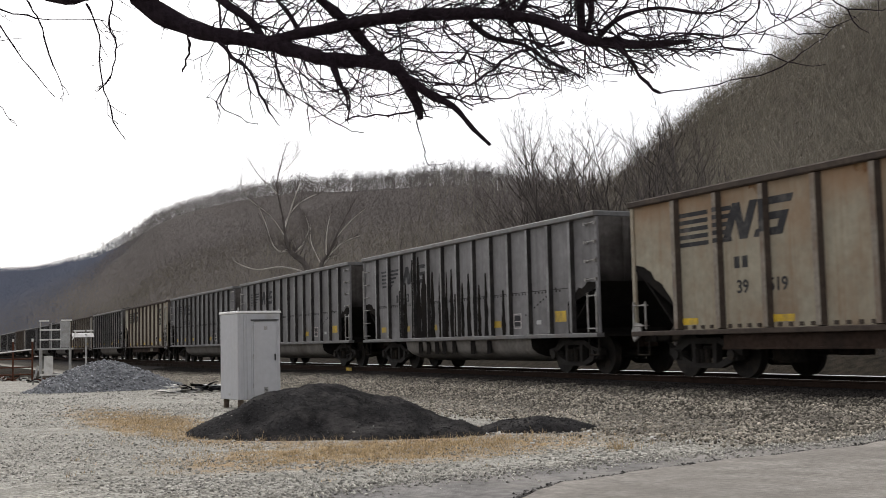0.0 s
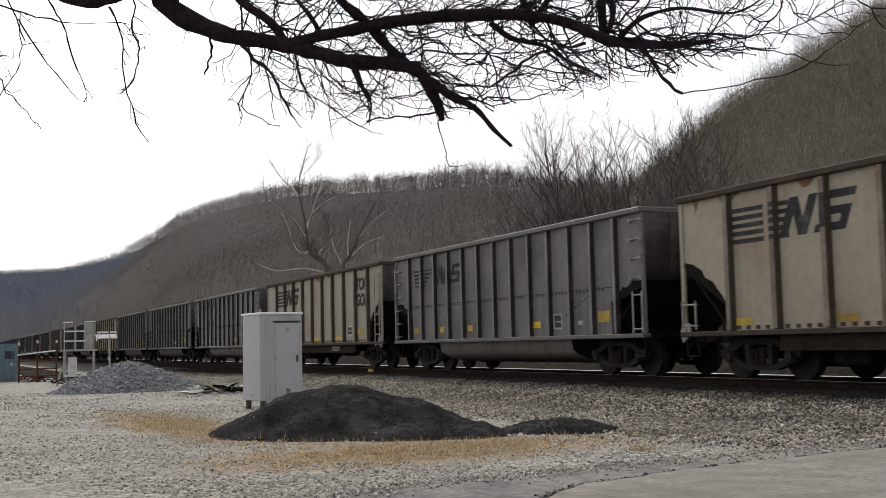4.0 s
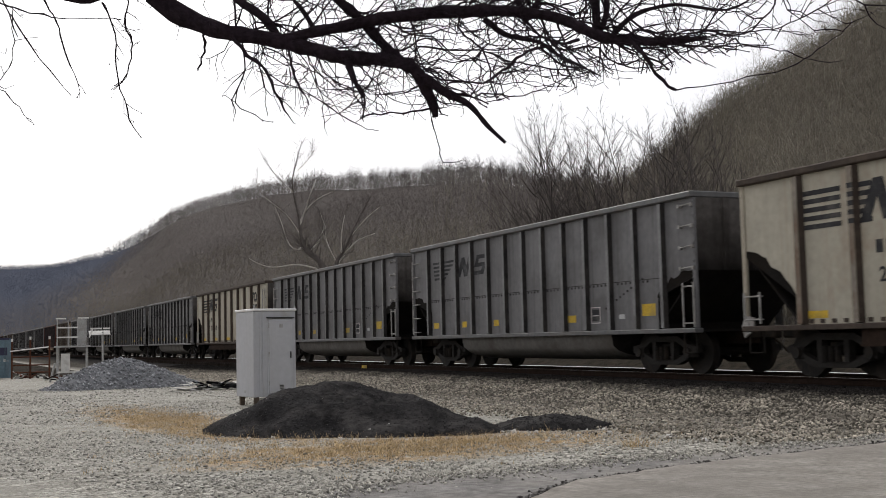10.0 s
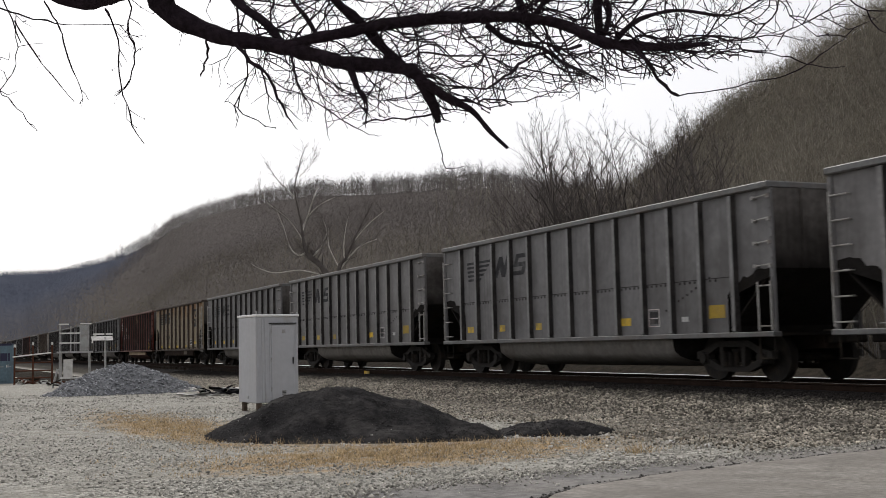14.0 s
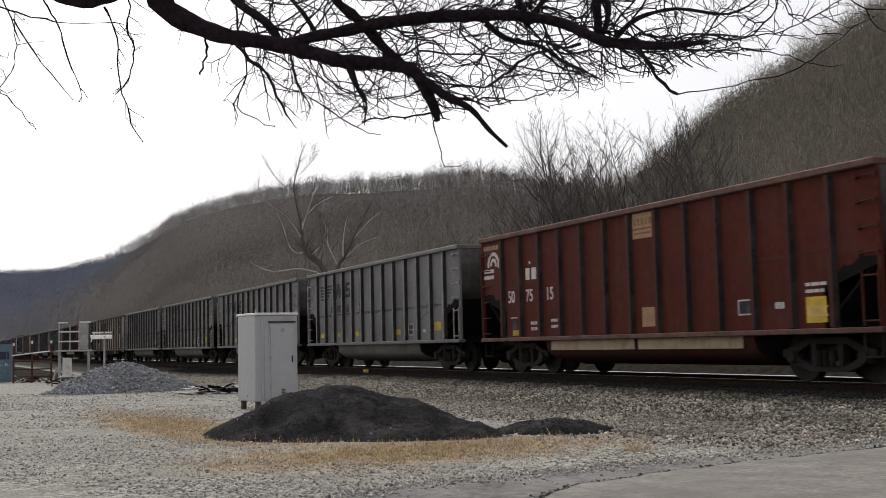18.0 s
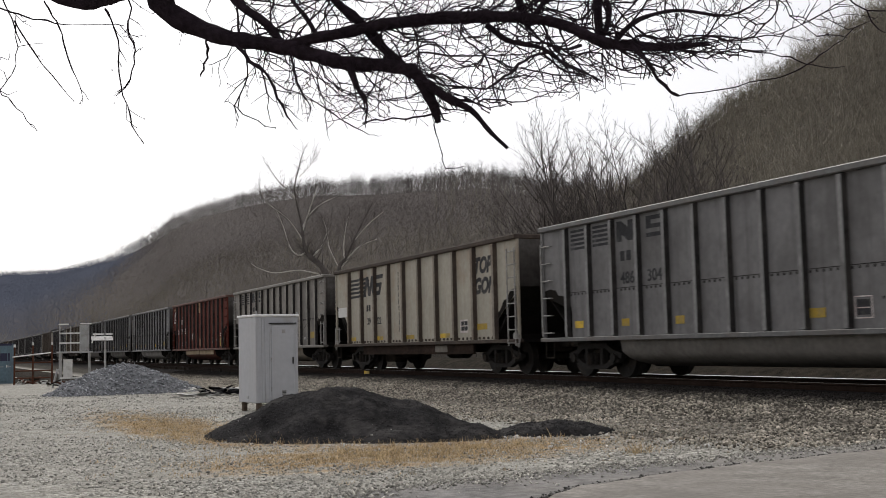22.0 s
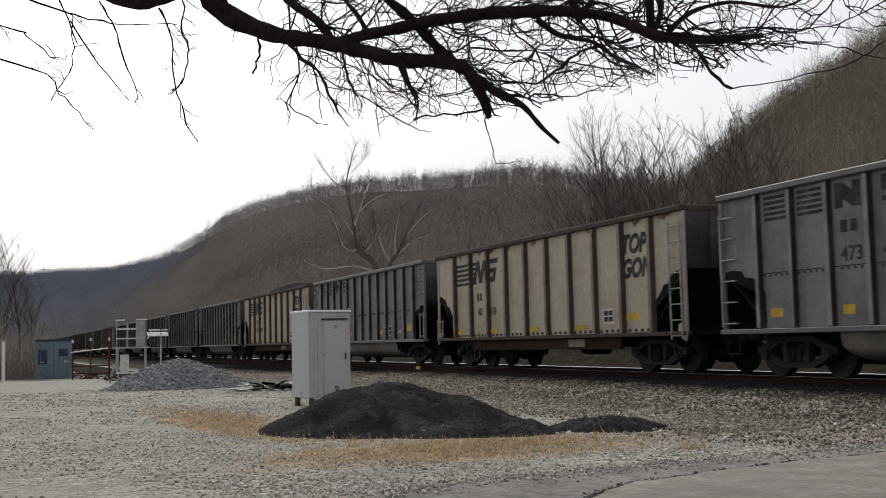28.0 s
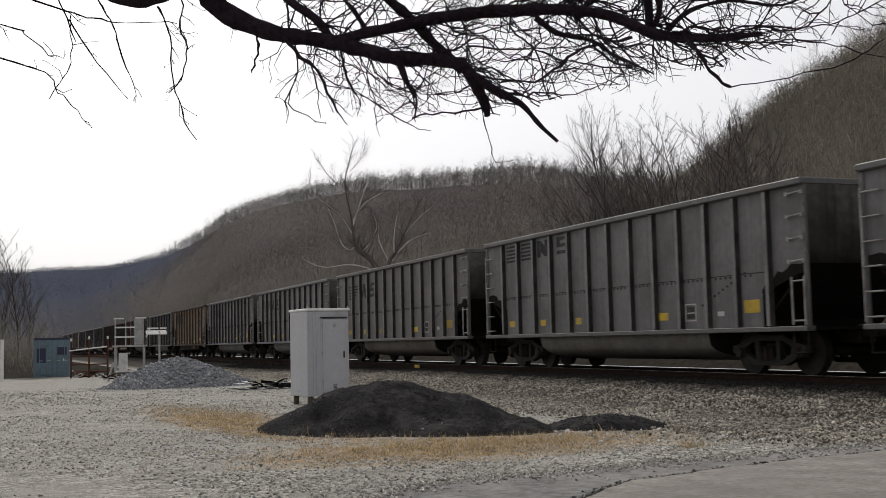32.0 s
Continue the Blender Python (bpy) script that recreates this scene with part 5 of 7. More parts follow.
def bark_tube(line, sides):
    """A smooth tapered tube along points of (x, y, z, radius)."""
    pts = [Vector(p) for p in line]
    fine = []
    n = len(pts)
    for i in range(n - 1):
        p0, p1, p2, p3 = pts[max(i - 1, 0)], pts[i], pts[i + 1], pts[min(i + 2, n - 1)]
        for s in range(4):
            u = s / 4
            fine.append(0.5 * (2 * p1 + (p2 - p0) * u + (2 * p0 - 5 * p1 + 4 * p2 - p3) * u * u + (3 * p1 - p0 - 3 * p2 + p3) * u ** 3))
    fine.append(pts[-1])
    if max(p.w for p in pts) < 0.0135:
        # thin twigs go from knot to knot
        kink = random.Random(int(pts[0].x * 1000) + int(pts[-1].z * 1000))
        fine = [Vector((p.x + kink.uniform(-0.007, 0.007), p.y, p.z + kink.uniform(-0.007, 0.007), p.w * 0.66 * kink.uniform(0.8, 1.3))) for p in fine]
    v, t = [], []
    for i, p in enumerate(fine):
        a, b = fine[max(i - 1, 0)].xyz, fine[min(i + 1, len(fine) - 1)].xyz
        d = (b - a).normalized()
        u = d.cross(Vector((0.3, -0.9, 0.31))).normalized()
        w = d.cross(u)
        knob = 1 + 0.10 * math.sin(i * 1.7 + p.x * 9) + 0.07 * math.sin(i * 3.1 + p.z * 13)
        for k in range(sides):
            g = 6.2832 * k / sides
            v.append(p.xyz + (u * math.cos(g) + w * math.sin(g)) * max(p.w, 0.0015) * knob * (1 + 0.08 * math.sin(3 * g + i)))
    for i in range(len(fine) - 1):
        for k in range(sides):
            a, b = i * sides + k, i * sides + (k + 1) % sides
            t += [(a, b, b + sides), (a, b + sides, a + sides)]
    for base in (0, (len(fine) - 1) * sides):
        for k in range(1, sides - 1):
            t.append((base, base + k, base + k + 1))
    return [tuple(x) for x in v], t, fine


def sycamore(label, seed, trunk, limbs):
    """A leafless sycamore: a dark lower trunk, pale spreading limbs, thin twigs on them. Lines of (x, height, radius), upright in one plane."""
    r = random.Random(seed)
    tree = tagged(new("sycamore_tree"), label, "tree", "sycamores on the river bank")
    tree.location = (0, 150, 0)
    segs = []
    for k, line in enumerate((trunk, *limbs)):
        deep = 0.0 if not k else r.uniform(-2.5, 2.5)
        pts = [(x + r.uniform(-0.12, 0.12), deep * i / len(line), z, w * (0.72 if k else 1.0)) for i, (x, z, w) in enumerate(line)]
        v, t, fine = bark_tube(pts, 8)
        soup("limb" if k else "trunk", v, t, M["bark_pale"] if k else M["bark_syc"], tree)
        for i in range(4 if not k else 1, len(fine) - 1):
            p, q = fine[i].xyz, fine[i + 1].xyz
            way = (q - p).normalized()
            for _ in range(3 if p.z > 13 else 1):
                d = (way * 0.6 + Vector((r.uniform(-1, 1), r.uniform(-0.5, 0.5), r.uniform(-0.3, 1)))).normalized()
                st, ln, w = p.lerp(q, r.random()), r.uniform(0.8, 2.6), max(0.03, fine[i].w * 0.3)
                for _ in range(3):
                    en = st + d * ln / 3
                    segs.append((st, en, w, w * 0.7, 2))
                    for _ in range(2):
                        e = (d + Vector((r.uniform(-1, 1), r.uniform(-0.6, 0.6), r.uniform(-0.4, 1))) * 0.8).normalized()
                        segs.append((en, en + e * r.uniform(0.4, 1.3), w * 0.55, 0.0, 2))
                    st, w = en, w * 0.7
                    d = (d + Vector((r.uniform(-1, 1), r.uniform(-0.5, 0.5), r.uniform(-0.5, 0.7))) * 0.35).normalized()
    v, t = tubes(segs, 3, 1.0)
    soup("crown", v, t, M["bark_syc"], tree)


M["bark_syc"] = material("grey_sycamore_bark", (0.135, 0.12, 0.11), 0.9, 0, 0.8, 0.3, (0.08, 0.07, 0.06), 0.5, 0.8, 0.0)
sycamore("leafless sycamore with pale limbs that spread to both sides", 210,
         [(52.6, -1.0, 0.55), (51.2, 6.0, 0.5), (49.5, 11.8, 0.42), (47.4, 13.9, 0.36), (46.7, 15.2, 0.22), (46.3, 18.6, 0.14), (45.4, 23.0, 0.1), (46.0, 26.0, 0.06), (46.9, 29.3, 0.03)],
         [[(46.9, 14.4, 0.22), (45.6, 14.1, 0.17), (44.6, 15.2, 0.12), (43.6, 18.1, 0.07), (42.6, 20.2, 0.03)],
          [(47.5, 13.8, 0.22), (48.7, 14.8, 0.17), (49.6, 16.0, 0.15), (50.0, 17.6, 0.1), (49.6, 19.4, 0.04)],
          [(46.35, 18.0, 0.16), (47.4, 19.9, 0.12), (49.3, 21.4, 0.08), (51.4, 22.4, 0.03)],
          [(46.4, 17.5, 0.13), (47.3, 21.0, 0.1), (48.2, 23.6, 0.05)],
          [(49.8, 11.2, 0.16), (46.0, 12.0, 0.12), (42.5, 11.6, 0.1), (40.2, 12.2, 0.07), (38.8, 12.9, 0.03)],
          [(46.5, 16.0, 0.12), (44.5, 19.0, 0.09), (41.5, 21.5, 0.05), (40.3, 24.0, 0.02)],
          [(45.5, 22.0, 0.12), (43.4, 24.2, 0.07), (42.0, 26.5, 0.03)], [(46.0, 25.0, 0.08), (48.0, 27.0, 0.05), (48.8, 29.0, 0.02)]])
sycamore("leaning leafless sycamore with forked pale limbs", 211,
         [(53.4, -1.0, 0.45), (52.4, 6.0, 0.4), (51.7, 11.9, 0.32), (52.6, 13.9, 0.2), (54.2, 17.0, 0.12), (55.6, 19.6, 0.08), (56.9, 22.0, 0.05)],
         [[(51.8, 12.2, 0.22), (53.4, 14.2, 0.18), (55.0, 15.6, 0.13), (57.6, 16.6, 0.06)],
          [(52.5, 13.6, 0.16), (52.5, 16.0, 0.12), (53.0, 18.6, 0.07), (54.0, 20.6, 0.03)],
          [(53.6, 15.8, 0.13), (56.2, 18.6, 0.09), (58.6, 20.6, 0.04)], [(51.8, 12.0, 0.13), (50.2, 15.4, 0.09), (50.4, 18.0, 0.04)]])


def limb(*line):
    line = [(x, y, z, w * (0.9 if w > 0.02 else 1.0)) for x, y, z, w in line]
    v, t, fine = bark_tube(line, 10 if line[1][3] > 0.015 else 6)
    soup("limb", v, t, M["bark_near"], near_tree)
    LIMB_LINES.append(fine)


trunk_line = [(-1.35, 5.7, -0.3, 0.34), (-1.33, 5.66, 0.3, 0.26), (-1.3, 5.6, 1.6, 0.23), (-1.25, 5.55, 2.9, 0.20), (-1.3, 5.6, 4.6, 0.14), (-1.5, 5.9, 6.5, 0.06)]
v, t, _ = bark_tube(trunk_line, 14)
soup("trunk", v, t, M["bark_near"], near_tree)
limb((-1.25, 5.55, 3.30, 0.150), (-0.30, 5.40, 3.75, 0.110), (0.60, 5.15, 3.70, 0.090), (1.50, 4.90, 3.45, 0.075), (2.80, 4.40, 3.25, 0.055), (3.60, 4.00, 3.10, 0.030))
limb((-1.20, 5.55, 3.00, 0.130), (-0.20, 5.35, 3.35, 0.105), (0.71, 5.02, 3.03, 0.065), (0.93, 4.95, 2.80, 0.056), (1.07, 4.89, 2.71, 0.045), (1.23, 4.82, 2.66, 0.038), (1.39, 4.76, 2.63, 0.036), (1.55, 4.69, 2.58, 0.036), (1.66, 4.64, 2.55, 0.036), (1.85, 4.56, 2.53, 0.032), (1.93, 4.52, 2.49, 0.032), (2.00, 4.51, 2.37, 0.027), (2.02, 4.50, 2.28, 0.013))
limb((1.39, 4.75, 2.63, 0.027), (1.55, 4.68, 2.67, 0.027), (1.71, 4.60, 2.70, 0.029), (1.89, 4.52, 2.73, 0.031), (2.07, 4.44, 2.74, 0.031), (2.25, 4.35, 2.74, 0.029), (2.48, 4.25, 2.71, 0.025), (2.60, 4.21, 2.66, 0.027), (2.71, 4.16, 2.61, 0.027), (2.89, 4.08, 2.59, 0.022), (3.11, 3.98, 2.60, 0.009))
limb((0.90, 5.07, 3.60, 0.033), (1.16, 4.89, 2.93, 0.020), (1.33, 4.82, 2.75, 0.020), (1.41, 4.80, 2.64, 0.018))
limb((1.50, 4.90, 3.45, 0.036), (1.57, 4.70, 2.92, 0.022), (1.72, 4.65, 2.74, 0.025), (1.84, 4.61, 2.60, 0.024), (1.92, 4.58, 2.52, 0.022))
limb((1.90, 4.48, 2.48, 0.023), (2.03, 4.43, 2.38, 0.020), (2.13, 4.39, 2.32, 0.013), (2.21, 4.36, 2.22, 0.010), (2.28, 4.34, 2.15, 0.007))
limb((1.64, 4.60, 2.54, 0.021), (1.67, 4.59, 2.45, 0.013), (1.71, 4.58, 2.36, 0.004))
limb((1.17, 4.74, 2.62, 0.012), (1.23, 4.72, 2.55, 0.012), (1.31, 4.70, 2.47, 0.010), (1.38, 4.68, 2.31, 0.006), (1.43, 4.66, 2.24, 0.003))
limb((1.06, 4.79, 2.64, 0.009), (1.06, 4.80, 2.56, 0.007), (1.04, 4.82, 2.48, 0.006))
limb((2.54, 4.13, 2.58, 0.012), (2.46, 4.17, 2.56, 0.010), (2.34, 4.22, 2.53, 0.010), (2.26, 4.27, 2.47, 0.010), (2.17, 4.31, 2.40, 0.007), (2.03, 4.37, 2.42, 0.006), (1.91, 4.43, 2.44, 0.006))
limb((2.75, 4.04, 2.57, 0.013), (2.81, 4.01, 2.49, 0.012), (2.86, 4.00, 2.41, 0.010), (2.93, 3.98, 2.35, 0.009))
limb((2.97, 4.04, 2.61, 0.007), (3.04, 4.01, 2.64, 0.006), (3.30, 3.89, 2.62, 0.004), (3.44, 3.83, 2.66, 0.004), (3.58, 3.76, 2.73, 0.004), (3.71, 3.69, 2.82, 0.002))
limb((2.96, 4.02, 2.36, 0.004), (3.18, 3.91, 2.40, 0.004), (3.41, 3.81, 2.45, 0.004), (3.52, 3.75, 2.52, 0.003), (3.63, 3.69, 2.61, 0.001))
limb((2.89, 4.08, 2.58, 0.006), (3.10, 3.99, 2.56, 0.006), (3.26, 3.92, 2.56, 0.004), (3.44, 3.84, 2.53, 0.004), (3.53, 3.80, 2.49, 0.003), (3.66, 3.74, 2.48, 0.002))
limb((2.79, 4.23, 2.66, 0.014), (2.88, 4.18, 2.74, 0.011), (3.04, 4.11, 2.78, 0.008), (3.25, 4.01, 2.75, 0.006), (3.38, 3.95, 2.82, 0.003))
limb((-1.20, 5.55, 2.90, 0.060), (0.32, 5.42, 3.04, 0.019), (0.47, 5.36, 2.94, 0.024), (0.61, 5.30, 2.90, 0.028), (0.75, 5.23, 2.93, 0.028), (0.87, 5.17, 3.02, 0.030), (0.95, 5.05, 3.62, 0.040))
limb((0.50, 5.20, 3.70, 0.012), (0.77, 5.12, 2.93, 0.006), (0.78, 5.13, 2.76, 0.006), (0.81, 5.13, 2.63, 0.005), (0.78, 5.15, 2.50, 0.004), (0.73, 5.18, 2.45, 0.002))
limb((0.67, 5.06, 2.82, 0.007), (0.72, 5.05, 2.68, 0.006), (0.74, 5.06, 2.48, 0.004), (0.79, 5.06, 2.30, 0.004), (0.84, 5.04, 2.21, 0.002))
limb((-0.90, 5.50, 3.30, 0.012), (0.18, 5.49, 2.92, 0.006), (0.30, 5.44, 2.87, 0.005), (0.42, 5.39, 2.83, 0.005), (0.56, 5.33, 2.81, 0.003), (0.78, 5.23, 2.80, 0.003))
limb((0.31, 5.44, 2.83, 0.005), (0.44, 5.40, 2.63, 0.004), (0.58, 5.36, 2.45, 0.002))
limb((0.32, 5.44, 2.85, 0.004), (0.33, 5.45, 2.67, 0.004), (0.30, 5.47, 2.56, 0.003), (0.23, 5.51, 2.47, 0.003))
limb((0.44, 5.37, 2.92, 0.006), (0.49, 5.36, 2.82, 0.005), (0.54, 5.35, 2.69, 0.005), (0.59, 5.35, 2.53, 0.003), (0.64, 5.33, 2.46, 0.002))
limb((1.28, 4.71, 2.47, 0.004), (1.50, 4.62, 2.36, 0.004), (1.68, 4.55, 2.23, 0.003), (1.76, 4.52, 2.21, 0.002))
limb((1.98, 4.46, 2.28, 0.004), (2.01, 4.46, 2.16, 0.003), (2.04, 4.46, 2.07, 0.003), (2.11, 4.43, 2.08, 0.001))
limb((-1.20, 5.50, 2.90, 0.010), (0.09, 5.66, 2.67, 0.005), (0.27, 5.60, 2.52, 0.004), (0.34, 5.57, 2.45, 0.003), (0.42, 5.55, 2.35, 0.002))
limb((-1.20, 5.50, 3.00, 0.010), (-0.00, 5.69, 2.86, 0.005), (0.12, 5.64, 2.80, 0.005), (0.26, 5.59, 2.68, 0.003), (0.21, 5.60, 2.76, 0.002))
limb((2.23, 4.42, 2.72, 0.014), (2.32, 4.39, 2.65, 0.012), (2.46, 4.33, 2.61, 0.009), (2.55, 4.29, 2.54, 0.008), (2.65, 4.25, 2.49, 0.005))
limb((2.23, 4.33, 2.45, 0.006), (2.35, 4.28, 2.46, 0.004), (2.46, 4.24, 2.43, 0.003))
limb((1.96, 4.56, 2.60, 0.006), (2.21, 4.44, 2.58, 0.006), (2.32, 4.40, 2.54, 0.005), (2.46, 4.34, 2.50, 0.005), (2.64, 4.26, 2.49, 0.003))
limb((2.40, 4.55, 3.30, 0.028), (2.41, 4.39, 2.74, 0.014), (2.48, 4.35, 2.82, 0.014), (2.58, 4.30, 2.90, 0.014))
limb((2.80, 4.40, 3.25, 0.031), (2.72, 4.26, 2.68, 0.018), (2.76, 4.23, 2.78, 0.012), (2.72, 4.24, 2.89, 0.012))
limb((1.20, 4.98, 3.52, 0.018), (1.42, 4.82, 2.93, 0.009), (1.51, 4.80, 2.79, 0.011), (1.57, 4.78, 2.69, 0.011))
limb((-0.30, 5.40, 3.75, 0.012), (-0.01, 5.57, 3.04, 0.006), (0.17, 5.49, 2.98, 0.006), (0.26, 5.46, 2.94, 0.006), (0.35, 5.43, 2.73, 0.004))
limb((1.39, 4.65, 2.57, 0.009), (1.41, 4.65, 2.50, 0.007), (1.44, 4.64, 2.41, 0.006), (1.48, 4.63, 2.32, 0.003))
limb((1.74, 4.59, 2.68, 0.006), (1.80, 4.57, 2.59, 0.006), (1.85, 4.56, 2.54, 0.006))


def twig_mass(rnd):
    """Thin crooked twigs with knots, spurs and buds, on all the limbs that hang in the open."""
    v, t = [], []
    across, deep, up = Vector((0.91, -0.41, 0)), Vector((0.41, 0.91, 0)), Vector((0, 0, 1))

    def stray(k):
        return across * rnd.uniform(-k, k) + up * rnd.uniform(-k, k) + deep * rnd.uniform(-k, k) * 0.5

    def piece(a, b, ra, rb):
        d = (b - a).normalized()
        u = d.orthogonal().normalized()
        w, n0 = d.cross(u), len(v)
        for q, rr in ((a, ra), (b, rb)):
            for k in range(3):
                v.append(q + (u * math.cos(2.0944 * k) + w * math.sin(2.0944 * k)) * rr)
        for k in range(3):
            j = (k + 1) % 3
            t.extend([(n0 + k, n0 + j, n0 + 3 + j), (n0 + k, n0 + 3 + j, n0 + 3 + k)])

    def bud(o, s):
        n1 = len(v)
        for q in ((s, 0, 0), (-s, 0, 0), (0, s, 0), (0, -s, 0), (0, 0, s * 1.4), (0, 0, -s * 1.4)):
            v.append(o + Vector(q))
        t.extend([(n1 + a_, n1 + b_, n1 + c_) for a_, b_, c_ in ((0, 2, 4), (2, 1, 4), (1, 3, 4), (3, 0, 4), (2, 0, 5), (1, 2, 5), (3, 1, 5), (0, 3, 5))])

    def twig(p, d, length, r, depth):
        n = max(2, int(length / 0.05))
        main, step = d.copy(), length / n
        for i in range(n):
            d = (d * 0.6 + main * 0.4 + stray(0.55)).normalized()
            q = p + d * step * rnd.uniform(0.6, 1.4)
            if q.z < 2.26 + 0.2 * max(0, q.x - 1.9):
                break
            ra, rb = r * (1 - 0.65 * i / n), r * (1 - 0.65 * (i + 1) / n)
            piece(p, q, ra, rb)
            main = (main + stray(0.12) + up * 0.02).normalized()
            if rnd.random() < 0.3:
                bud(q, rb + rnd.uniform(0.0008, 0.0022))
            if rnd.random() < 0.3:
                e = q + (d * 0.4 + stray(1.0)).normalized() * rnd.uniform(0.012, 0.05)
                piece(q, e, rb * 0.7, rb * 0.5)
                if rnd.random() < 0.6:
                    bud(e, rnd.uniform(0.0018, 0.0034))
            if depth and rnd.random() < 0.3:
                side = (d * 0.7 + stray(0.9)).normalized()
                twig(q, side, length * rnd.uniform(0.25, 0.65) * (1 - 0.4 * i / n), max(r * 0.66, 0.0019), depth - 1)
            p = q

    for line in LIMB_LINES:
        for a, b in zip(line[2:], line[3:]):
            thick, mid = a.w, (a.xyz + b.xyz) / 2
            left = mid.x < 1.1
            rate = (32 if thick > 0.012 else 16) * (0.42 if left else 1.0)
            count = (b.xyz - a.xyz).length * rate
            for _ in range(int(count) + (rnd.random() < count % 1)):
                d = ((b - a).xyz.normalized() * 0.75 + across * rnd.uniform(-0.15, 0.6) + stray(0.75)).normalized()
                p = a.xyz.lerp(b.xyz, rnd.random())
                if left:
                    twig(p, d, rnd.uniform(0.03, 0.16), rnd.uniform(0.002, 0.003), 1)
                elif thick > 0.012:
                    big = rnd.random() < 0.35
                    twig(p, d, rnd.uniform(0.45, 0.95) if big else rnd.uniform(0.15, 0.5), rnd.uniform(0.004, 0.0065) if big else rnd.uniform(0.0025, 0.0042), 2)
                else:
                    twig(p, d, rnd.uniform(0.06, 0.32), rnd.uniform(0.0022, 0.0034), 1)
    return v, t


v, t = twig_mass(random.Random(11))
tagged(soup("twig_mass", [tuple(x) for x in v], t, M["bark_near"], near_tree), "thin crooked budded twigs", kind="stuff")


# ---- things on the lot ----
M["cabinet"] = material("pale_grey_enamel", (0.42, 0.425, 0.44), 0.5, 0.0, 1.5, 0.06, (0.30, 0.28, 0.24), 0.12, 1.2, 0.03, 40, 0.2)
M["cabinet_roof"] = material("white_roof_enamel", (0.75, 0.75, 0.74), 0.5, 0, 2, 0.06, (0.5, 0.48, 0.44), 0.2, 2, 0.03)
M["black"] = material("black_plastic", (0.02, 0.02, 0.02), 0.5, 0, 8, 0.2, bump=0.05)
M["wood_old"] = material("weathered_timber", (0.14, 0.11, 0.085), 0.9, 0, 3, 0.3, (0.06, 0.05, 0.04), 0.4, 3, 0.5, 30)
M["coal_dirt"] = material("coal_dirt", (0.023, 0.022, 0.0225), 0.95, 0, 3, 0.5, (0.085, 0.08, 0.076), 0.45, 1.6, 1.0, 16)
M["coal_lump"] = material("coal_lumps", (0.055, 0.053, 0.053), 0.85, 0, 8, 0.3, bump=0.5, fine=40, islands=0.35)
M["grey_stone"] = material("blue_grey_crushed_stone", (0.30, 0.308, 0.32), 0.95, 0, 5, 0.35, bump=0.6, fine=20, islands=0.55)
M["blue"] = material("teal_blue_container_paint", (0.115, 0.18, 0.215), 0.6, 0, 1.5, 0.2, (0.10, 0.09, 0.08), 0.25, 1.0, 0.08, 30, 0.3)
M["navy"] = material("navy_patch", (0.02, 0.02, 0.055), 0.6, 0, 3, 0.2, bump=0.0)
M["galv"] = material("galvanised_steel", (0.38, 0.38, 0.37), 0.5, 0.3, 5, 0.25, (0.2, 0.17, 0.14), 0.3, 3, 0.1, 30)
M["rusty"] = material("rusty_pipe", (0.10, 0.042, 0.026), 0.85, 0.1, 5, 0.35, (0.04, 0.025, 0.02), 0.4, 3, 0.3, 30)
M["white"] = material("chalky_white_paint", (0.70, 0.69, 0.66), 0.7, 0, 5, 0.1, (0.4, 0.38, 0.34), 0.25, 3, 0.1)
M["pale_stone"] = material("pale_stone", (0.45, 0.43, 0.4), 0.9, 0, 4, 0.2, bump=0.2)
M["straw"] = material("dry_straw_grass", (0.46, 0.34, 0.19), 0.9, 0, 3, 0.3, bump=0.0, islands=0.5)


